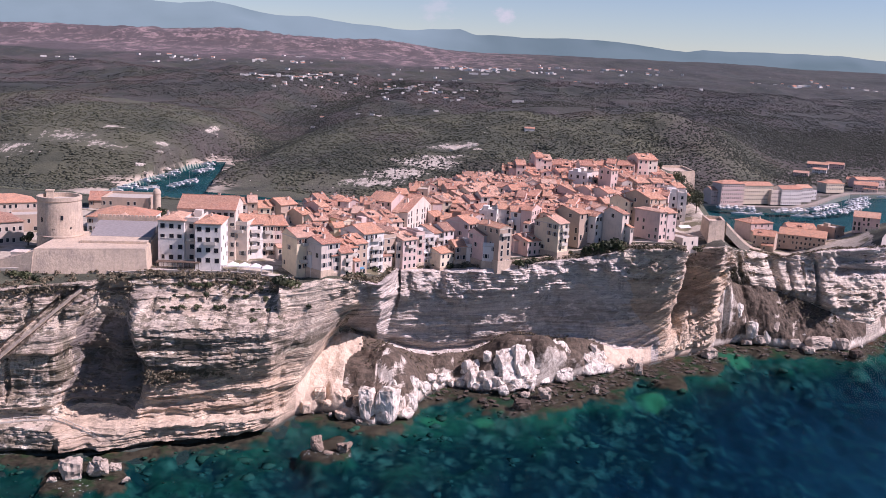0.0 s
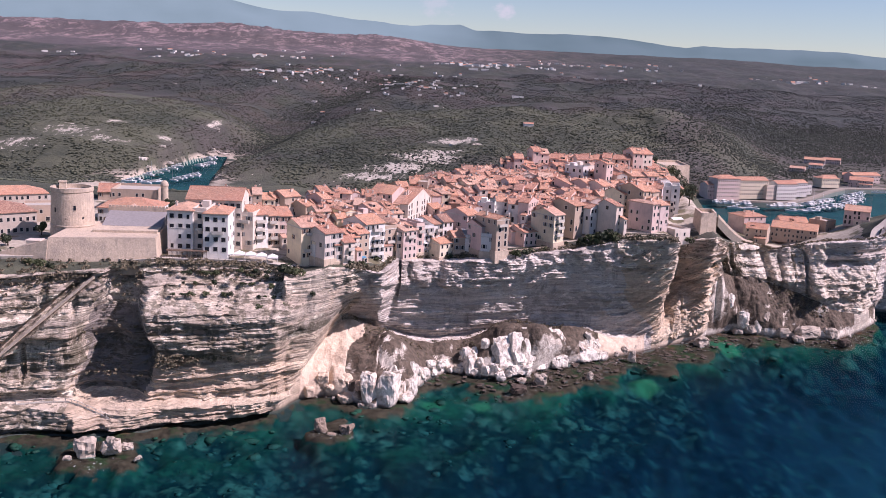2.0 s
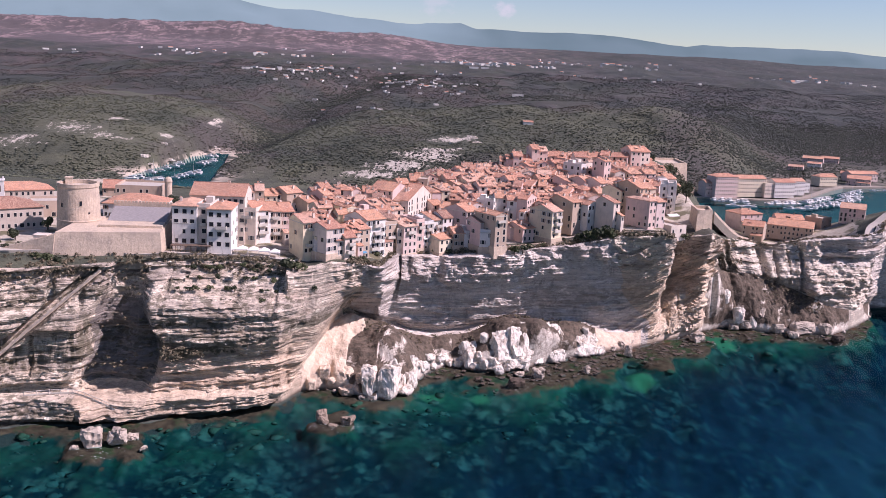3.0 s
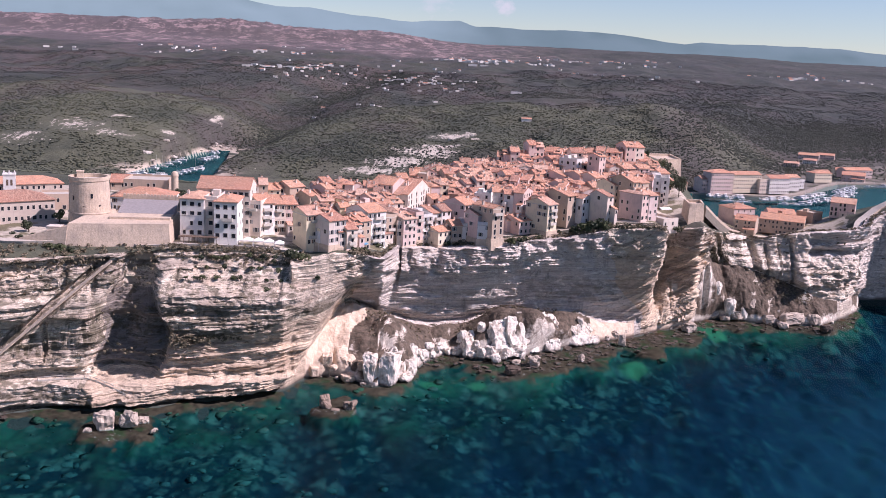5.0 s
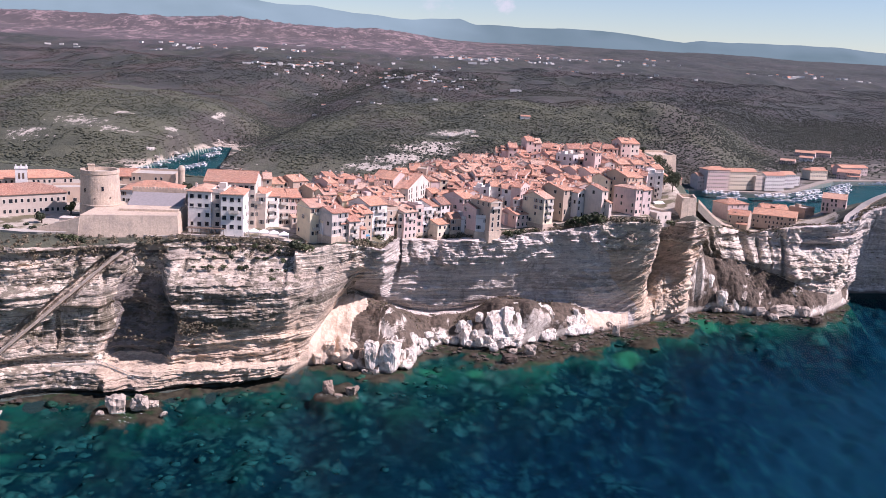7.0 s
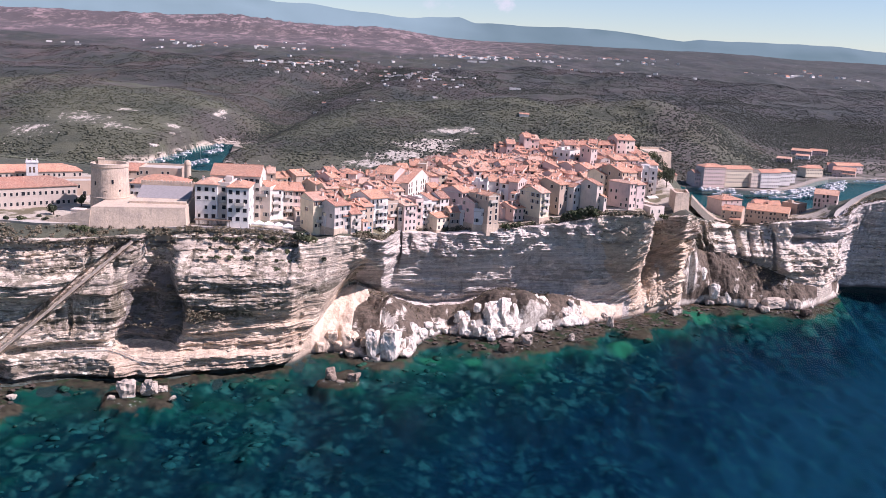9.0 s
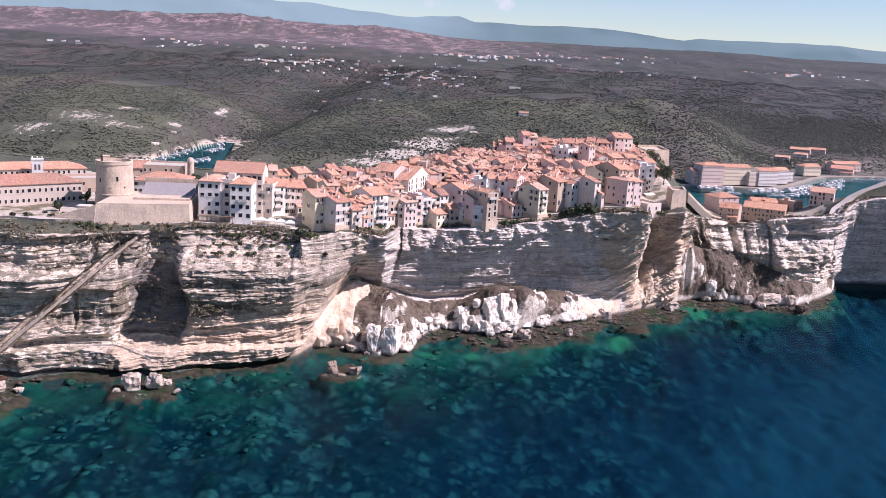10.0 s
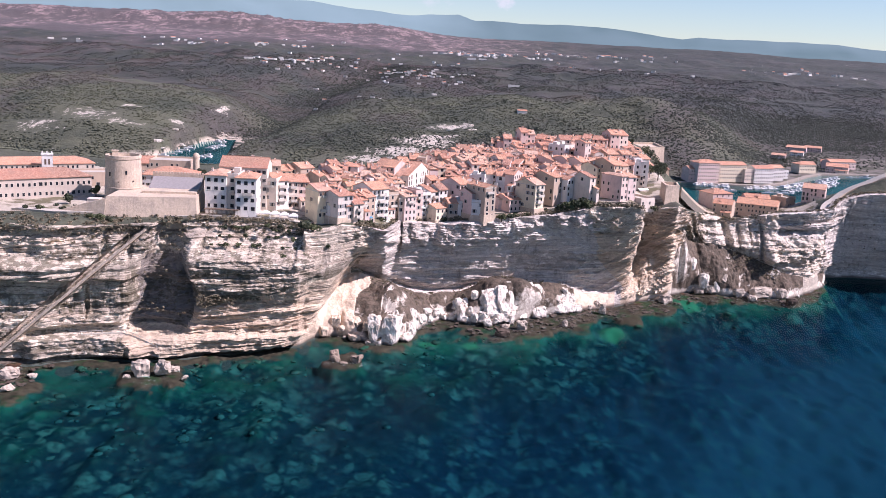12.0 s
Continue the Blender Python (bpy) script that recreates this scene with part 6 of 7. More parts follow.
random.seed(8)
for x, y, z in COUNTRY_WEST + COUNTRY_MIDDLE + COUNTRY_EAST + COUNTRY_FAR:
    far = min(1.3, y / 1700)
    country_house(x, y, float(land(x, y)) - 1, random.uniform(-30, 30), random.uniform(8, 17) * far, random.uniform(6, 9) * far, random.uniform(2.6, 3.6) * far + 1, random.random() < 0.8)
for cx, cy, sx, sy, n in ((-460, 1470, 60, 50, 26), (-430, 1620, 90, 70, 22), (-90, 1440, 60, 70, 18), (-180, 1580, 70, 50, 16), (60, 2420, 130, 60, 34), (200, 2500, 160, 60, 22), (-760, 2450, 120, 120, 16), (-1100, 2300, 120, 90, 14),
                          (680, 2700, 180, 90, 22), (1350, 2250, 150, 100, 16), (560, 1900, 160, 120, 10), (-260, 1900, 150, 120, 14)):
    for _ in range(n):
        x, y = random.gauss(cx, sx), random.gauss(cy, sy)
        far = min(1.35, y / 1650)
        country_house(x, y, float(land(x, y)) - 0.5, random.uniform(-30, 30), random.uniform(6, 13) * far, random.uniform(5, 8) * far, random.uniform(3, 4.4) * far + 0.5, random.random() < 0.75)
country_house(103, 785, float(land(103, 785)) - 0.5, 5, 14, 7, 4.5, False)
country_house(140, 1333, float(land(140, 1333)) - 0.5, 0, 26, 9, 5, True)
country_house(50, 2247, float(land(50, 2247)) - 0.5, 0, 36, 12, 6, True)
country_house(95, 2247, float(land(95, 2247)) - 0.5, 0, 30, 10, 5, True)
tagged(new("country_houses", HAMLETS.mesh("country_houses", WALLS["w"], CONCRETE, TILES)), "scattered small white and red-roofed houses on the hills", "houses", kind="stuff")


# ---- rocks ----
def rock_mesh(seed, sx, sy, sz, points=26, rough_size=0.07, mat=None, name="boulder", cuts=4, power=3.5):
    """An angular block: a hull of random points, cut finer and roughened. It stands on z = 0."""
    rng = random.Random(seed)
    bm = bmesh.new()
    for _ in range(points):
        v = [rng.choice((-1, 1)) * rng.uniform(0.1, 1.0) for _ in range(3)]
        k = rng.uniform(0.88, 1.0) / (sum(abs(c) ** power for c in v) ** (1 / power))
        bm.verts.new((v[0] * k * sx / 2, v[1] * k * sy / 2, (v[2] * k * 0.5 + 0.42) * sz))
    hull = bmesh.ops.convex_hull(bm, input=bm.verts)
    bmesh.ops.delete(bm, geom=[g for g in hull["geom_interior"] if isinstance(g, bmesh.types.BMVert)], context="VERTS")
    bmesh.ops.subdivide_edges(bm, edges=bm.edges[:], cuts=cuts, use_grid_fill=True)
    bm.normal_update()
    size = min(sx, sy, sz)
    for v in bm.verts:
        n = noise.fractal(v.co * (2.6 / size) + Vector((seed * 3.1, 0, 0)), 0.8, 2.0, 4)
        flute = noise.noise(Vector((v.co.x * 5 / size, v.co.y * 5 / size, v.co.z * 0.8 / size + seed)))
        crack = abs(noise.noise(v.co * (1.5 / size) + Vector((0, seed * 1.7, 4))))
        v.co += v.normal * size * rough_size * (n + 0.5 * flute - 1.3 * max(0.0, 1 - 9 * crack))
    me = bpy.data.meshes.new(name)
    bm.to_mesh(me)
    bm.free()
    me.materials.append(mat or WHITE)
    return me


def rock_at(me, m, label, group):
    ob = new("boulder", me)
    ob.matrix_basis = m
    return tagged(ob, label, "boulder", group)


def build_rocks():
    random.seed(41)
    BROWN = plain("weed_brown_rock", (0.1, 0.07, 0.052), 0.8, vary=0.5)
    UMBER = plain("weathered_brown_boulder", (0.33, 0.25, 0.19), 0.9, vary=0.5)
    PALE = plain("grey_tan_boulder", (0.55, 0.46, 0.38), 0.9, vary=0.4)
    # the white stack below the western mound, split by a fissure
    rock_at(rock_mesh(1, 5.6, 8.0, 12.4, 44, 0.06, power=9), pose(-26.2, 288.4, -0.6, -4, -5, 4), "huge split white limestone stack at the water", "fallen limestone blocks")
    rock_at(rock_mesh(2, 7.4, 8.0, 12.8, 44, 0.06, power=9), pose(-20.9, 288.2, -0.6, -6, 5, -14), "huge split white limestone stack at the water", "fallen limestone blocks")
    stack = [(-17.0, 293.0, 0.7, 4.6, 6.4), (-13.2, 297.1, 0.6, 4.2, 6.0), (-14.9, 292.0, 0.0, 6.0, 3.4), (-18.6, 297, 3.0, 4.0, 8.0), (-34.3, 287.8, 0.0, 5.6, 4.2), (-35.3, 294.5, 1.5, 6.5, 8.5), (-42.6, 293.2, 3.4, 4.8, 6.9),
             (-46.8, 289.7, 1.0, 3.9, 4.6), (-40.1, 291.3, 2.3, 3.4, 3.4), (-30.6, 292.6, 0.5, 5.0, 8.0)]
    for k, (x, y, z, w, h) in enumerate(stack):
        me = rock_mesh(20 + k, w * 1.15, w, h * 1.1, 30, 0.07, SAND if x < -30 else WHITE, power=5)
        rock_at(me, pose(x, y, z - 0.3, -8, 0, 31 * k) @ Matrix.Scale(0.78 if x < -30 else 0.95, 4), "broken white limestone block beside the stack", "fallen limestone blocks")
    saddle = [(-9.4, 311.3, 2.2, 4.4, 3.6), (-11.0, 308.2, 4.1, 3.2, 3.2), (-7.2, 317.7, 4.2, 4.1, 2.8), (-3.8, 321.2, 3.0, 4.1, 2.9), (-0.7, 324.2, 0.6, 5.0, 2.5), (3.2, 324.2, 0.4, 4.1, 2.9), (6.6, 324.3, 0.3, 6.6, 7.6), (10.8, 323.4, 4.0, 2.9, 3.3),
              (9.2, 322.3, 0.5, 4.9, 2.9), (13.0, 321.2, 1.0, 4.1, 4.3), (16.5, 321.9, 0.6, 5.8, 5.2), (18.6, 317.9, 0.3, 4.1, 3.7), (21.3, 322.1, 0.3, 3.3, 3.3), (12.3, 327.3, 9.0, 3.3, 4.2), (8.1, 326.0, 5.0, 3.3, 3.3)]
    for k, (x, y, z, w, h) in enumerate(saddle):
        rock_at(rock_mesh(40 + k, w, w, h * 1.15), pose(x, y, z - 0.4, random.uniform(-15, 5), 0, random.uniform(0, 90)), "white limestone block in the fallen heap", "fallen limestone blocks")
    slabs = [(20.6, 324.7, 3.0, 6.9, 12.4), (26.3, 326.4, 4.0, 7.9, 13.0), (33.0, 332.0, 1.2, 5.6, 8.8), (27.0, 325.0, 1.2, 5.2, 4.6), (23.4, 323.0, 1.6, 3.5, 3.9), (38.6, 336.8, 0.3, 4.6, 7.0), (42.3, 340.5, 2.0, 5.0, 13.0),
             (40.9, 337.4, 0.3, 6.0, 5.2), (46.0, 343.0, 2.0, 5.6, 7.5), (49.8, 345.0, 0.3, 6.2, 6.6), (53.8, 347.6, 0.6, 5.3, 5.3), (58.9, 350.2, 0.2, 4.9, 4.0), (35.5, 335.0, 4.5, 4.0, 6.0)]
    for k, (x, y, z, w, h) in enumerate(slabs):
        me = rock_mesh(60 + k, w * 1.3, w, h * 1.1, 30, 0.06, power=6)
        rock_at(me, pose(x, y, z - 0.5, -24 if h > 5.5 else -8, random.uniform(-7, 7), random.uniform(5, 32)), "tall white limestone slab leaning against the mound", "fallen limestone blocks")
    for k in range(46):
        x = random.uniform(22, 78) if k < 34 else random.uniform(-14, 20)
        q = random.uniform(0.03, 0.42)
        y = float(shore_y(x) + (foot_y(x) - shore_y(x)) * q)
        z = float(foot_z(x)) * q ** 0.5 + 9 * math.exp(-((x - 46) / 21) ** 2 - ((y - 222) / 7) ** 2)
        w = random.uniform(2.0, 4.6)
        rock_at(rock_mesh(500 + k, w, w * 0.9, w * random.uniform(0.9, 1.6), 16, 0.08), spot(x, y, z - 1.4, random.uniform(0, 90)) @ pose(0, 0, 0, random.uniform(-28, -4)), "jagged white limestone block on the slope", "fallen limestone blocks")
    awash = [(32.6, 317.5, 0.0, 5.3, 4.1), (51.6, 326.3, 0.0, 2.3, 2.9), (25.9, 319.0, 0.0, 3.7, 1.6), (-38.6, 262.5, 0.0, 4.2, 5.0), (-30.3, 262.8, 0.0, 4.9, 4.2), (-35.0, 260.3, 0.0, 3.3, 1.0),
             (87.2, 380.3, 0.2, 3.7, 2.3), (95.3, 383.9, 0.2, 3.7, 3.3), (105.1, 377.6, 0.0, 6.4, 4.1), (65.6, 356.4, 0.4, 3.5, 2.2), (69.3, 359.0, 0.4, 3.5, 3.9), (73.5, 362.1, 0.3, 4.0, 4.0), (70.7, 349.5, 0.0, 3.4, 5.1)]
    for k, (x, y, z, w, h) in enumerate(awash):
        rock_at(rock_mesh(90 + k, w, w, h * (0.95 if x < 0 else 1.2), 22, 0.13, UMBER if x < 0 else PALE), pose(x, y, z - 0.5, 0, 0, 37 * k), "weathered tan rock awash near the shore", "rocks off the shore")
    rock_at(rock_mesh(108, 6.9, 6, 3.8, mat=BROWN), pose(23.9, 306.6, -0.5, 0, 0, 15), "dark weed-covered rock awash near the shore", "rocks off the shore")
    east = [(113.6, 400.3, 1.0, 4.9, 3.9), (121.4, 401.3, 0.4, 4.9, 3.9), (121.4, 401.4, 11.5, 5.8, 6.5), (128.2, 399.8, 3.5, 5.8, 7.4), (134.8, 399.3, 1.5, 4.8, 6.4), (138.1, 399.2, 6.3, 3.9, 4.6), (156.5, 397.7, 0.6, 13.5, 5.3),
            (166.8, 399.0, 0.6, 6.8, 4.8), (180.6, 414.1, 5.0, 8.0, 5.0), (150.7, 392.1, 0.0, 5.7, 2.9), (145.4, 397.0, 0.7, 5.8, 3.9), (132.0, 399.0, 1.3, 5.8, 3.9), (126.5, 399.7, 0.0, 4.9, 2.9), (199.1, 435.5, 8.0, 6.3, 4.2)]
    for k, (x, y, z, w, h) in enumerate(east):
        rock_at(rock_mesh(110 + k, w, min(w, 6), h * 1.2, mat=WHITE if h > 5.4 else PALE), pose(x, y, z - 0.5, 0, 0, 20 if w > 9 else 29 * k), "pale limestone boulder under the scrubby spur", "boulders of the spur")
    rock_at(rock_mesh(130, 5.7, 5, 4.2, mat=BROWN), pose(169.3, 388.8, -0.5, 0, 0, 15), "dark weed-covered rock awash near the shore", "rocks off the shore")
    for k, (x, y, w, h, turn) in enumerate([(-100.5, 235.4, 6.9, 5.6, 10), (-93.3, 236.3, 5.9, 5.8, -20), (-91.1, 241.8, 4.3, 1.9, 0), (-85.4, 234.6, 2.8, 1.6, 30), (-104.1, 232.2, 2.8, 1.5, 60), (-141, 226, 7.5, 3.4, 20), (-136, 215, 5.5, 1.8, 75), (-147, 219, 8, 3.0, 50), (-134, 228, 3.4, 1.4, 10)]):
        rock_at(rock_mesh(140 + k, w, w * 0.8, h * 1.2, 18, 0.13, PALE), pose(x, y, -0.6, 0, 0, turn), "pale split rock standing in the shallows", "rocks off the shore")
    kinds = [rock_mesh(200 + k, 1, 1, 1, 16, 0.08, cuts=1) for k in range(9)]
    low = [rock_mesh(220 + k, 1, 1, 0.7, 14, 0.1, BROWN, cuts=1) for k in range(5)]
    pile_v, pile_f, pile_s = [], [], []

    def joined(me, m, slot):
        i = len(pile_v)
        pile_v.extend(tuple(m @ v.co) for v in me.vertices)
        pile_f.extend(tuple(i + j for j in p.vertices) for p in me.polygons)
        pile_s.extend([slot] * len(me.polygons))

    for n in range(620):
        x = random.choice((random.uniform(-50, 75), random.uniform(-50, 75), random.uniform(75, 150), random.uniform(140, 265)))
        y = float(shore_y(x)) + random.gauss(1.4, 2.2)
        s = min(3.0, 0.7 + random.expovariate(1.3)) if n < 130 else random.uniform(0.4, 1.3)
        z = max(-0.5, (y - float(shore_y(x))) * 0.5) - 0.25 * s
        m = spot(x, y, z, random.uniform(0, 360)) @ Matrix.Diagonal((s * random.uniform(0.8, 1.4), s, s * random.uniform(0.6, 1.1), 1))
        if n < 130:
            rock_at(random.choice(kinds), m, "angular pale boulder on the rocky shore", "boulders on the shore")
        else:
            joined(random.choice(kinds), m, 0)
    for _ in range(700):
        x = random.choice((random.uniform(-15, 135), random.uniform(-15, 135), random.uniform(140, 250), random.uniform(-188, -160)))
        y = float(shore_y(x)) - random.uniform(0, 17)
        if float(seabed_z(np.array(x), np.array(y))) < -0.9:
            continue
        s = random.uniform(0.5, 2.4) ** 1.1
        joined(random.choice(low), spot(x, y, -0.25 * s, random.uniform(0, 360)) @ Matrix.Diagonal((s * 1.3, s, s * 0.5, 1)), 1)
    tagged(new("rubble", mesh_of("rubble", pile_v, pile_f, [WHITE, BROWN], pile_s)), "pale rubble and weed-brown reef stones at the waterline", "rubble", kind="stuff")


build_rocks()


def build_sunken_stones():
    """Boulders that lie on the sea floor, seen through the water."""
    rng = np.random.default_rng(19)
    n = 2600
    x = rng.uniform(-210, 280, n)
    y = shore_y(x) - 3 - 150 * rng.random(n) ** 1.5
    z = seabed_z(x, y)
    keep = (z < -1.0) & (z > -7.5) & (rough(x, y, 26, 3, 83) > -0.5 + 0.5 * rng.random(n)) & (rng.random(n) < along(x, (-80, 1.0), (0, 0.85), (60, 0.5), (160, 0.3)))
    x, y, z = x[keep], y[keep], z[keep]
    n = len(x)
    r = 0.4 + 2.0 * rng.random(n) ** 3
    ico = bmesh.new()
    bmesh.ops.create_icosphere(ico, subdivisions=1, radius=1.0)
    base = np.array([v.co[:] for v in ico.verts])
    tri = np.array([[v.index for v in f.verts] for f in ico.faces])
    ico.free()
    a = rng.uniform(0, 6.3, n)
    P = base[None] * (1 + 0.9 * (rng.random((n, len(base), 3)) - 0.5)) * r[:, None, None] * np.array([1.2, 1.0, 0.3])
    P = np.stack([P[..., 0] * np.cos(a)[:, None] - P[..., 1] * np.sin(a)[:, None], P[..., 0] * np.sin(a)[:, None] + P[..., 1] * np.cos(a)[:, None], P[..., 2]], -1)
    gx, gy, gz = site(x, y, z)
    P = P + np.stack([gx, gy, gz - 0.1 * r], -1)[:, None]
    P[..., 2] = np.minimum(P[..., 2], -0.15)
    F = tri[None] + (np.arange(n) * len(base))[:, None, None]
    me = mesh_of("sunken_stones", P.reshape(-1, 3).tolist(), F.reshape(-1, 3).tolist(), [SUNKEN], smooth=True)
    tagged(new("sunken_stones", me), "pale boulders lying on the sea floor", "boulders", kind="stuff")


build_sunken_stones()


def build_foam():
    """Flecks of white water round the rocks that break the surface."""
    rng = random.Random(13)
    v, f = [], []
    for cx, cy, n, spread in ((32, 314, 26, 3.5), (24, 303, 30, 4), (52, 324, 16, 2.5), (-38, 259, 24, 2.4), (-30, 259, 24, 2.4), (105, 373, 24, 4), (150, 388, 30, 6), (170, 385, 40, 5), (70, 345, 24, 4), (-97, 229, 30, 5), (120, 384, 24, 6), (186, 398, 36, 7), (20, 298, 20, 5)):
        for _ in range(n):
            x, y, r = rng.gauss(cx, spread), rng.gauss(cy, spread * 0.6), rng.uniform(0.04, 0.2)
            k = len(v)
            m = rng.randint(5, 7)
            v += [(x + r * rng.uniform(0.6, 2.2) * math.cos(6.283 * j / m), y + r * rng.uniform(0.6, 1.2) * math.sin(6.283 * j / m), 0.03) for j in range(m)]
            f.append(tuple(range(k, k + m)))
    tagged(new("foam", mesh_of("foam", v, f, [plain("white_foam", (0.75, 0.76, 0.76), 0.6, vary=0.3)])), "small flecks of white foam on the water", "foam", kind="stuff")


build_foam()


# ---- plants ----
def leaf_cloud(rng, count, rx, ry, rz, leaf, base=0.35):
    """Small tilted leaf faces in an uneven clump; arrays of corners and faces."""
    lobes = [(rng.uniform(-0.5, 0.5) * rx, rng.uniform(-0.5, 0.5) * ry, rng.uniform(0.3, 0.75) * rz, rng.uniform(0.45, 0.8)) for _ in range(5)]
    v, f = [], []
    for _ in range(count):
        lx, ly, lz, lr = rng.choice(lobes)
        d = Vector((rng.gauss(0, 1), rng.gauss(0, 1), rng.gauss(0.25, 1))).normalized()
        p = Vector((lx + d.x * rx * lr * 0.7, ly + d.y * ry * lr * 0.7, max(base * 0.2, lz + d.z * rz * lr * 0.5)))
        n = (d + Vector((rng.gauss(0, 0.5), rng.gauss(0, 0.5), rng.gauss(0, 0.5)))).normalized()
        a = n.orthogonal().normalized() * leaf * rng.uniform(0.6, 1.3)
        b = n.cross(a).normalized() * leaf * rng.uniform(0.5, 1.0)
        k = len(v)
        v += [tuple(p + a), tuple(p + b), tuple(p - a), tuple(p - b)]
        f.append((k, k + 1, k + 2, k + 3))
    return v, f


def bush_mesh(seed, mat, count=260):
    v, f = leaf_cloud(random.Random(seed), count, 1.0, 1.0, 1.2, 0.17)
    return mesh_of("foliage", v, f, [mat])


BUSHES = [bush_mesh(k, LEAF if k % 2 else LEAF_DARK) for k in range(6)]
STEM = Solid().ring(0, 0, [0.09, 0.06, 0.03], [-0.6, 0.3, 0.8], 6).mesh("stem", BARK)


def shrub(x, y, z, size, k, label="rounded evergreen shrub on the cliff", group="shrubs along the cliff"):
    ob = thing("shrub", spot(x, y, z, 57 * k) @ Matrix.Diagonal((0.8 * size, 0.8 * size, 0.7 * size, 1)), label, "shrub", group)
    part("foliage", BUSHES[k % 6], None, ob)
    part("stem", STEM, None, ob)


def tree(x, y, z, height, spread, seed, mat, label, group="trees of the town"):
    rng = random.Random(seed)
    height, spread = 0.82 * height, 0.82 * spread
    ob = thing("tree", spot(x, y, z), label, "tree", group)
    trunk = Solid().ring(0, 0, [0.3, 0.22, 0.16], [-0.8, height * 0.3, height * 0.55], 8)
    part("trunk", trunk, BARK, ob)
    for k in range(4):
        a = 1.57 * k + rng.uniform(-0.4, 0.4)
        limb = Solid().ring(0, 0, [0.12, 0.08, 0.03], [0, height * 0.25, height * 0.45], 6)
        part("limb", limb, BARK, ob, place=pose(0, 0, height * 0.35, 35, 0, math.degrees(a)))
    v, f = leaf_cloud(rng, 900, spread, spread, height * 0.85, 0.26)
    part("crown", mesh_of("crown", [(p[0], p[1], p[2] + height * 0.22) for p in v], f, [mat]), None, ob)


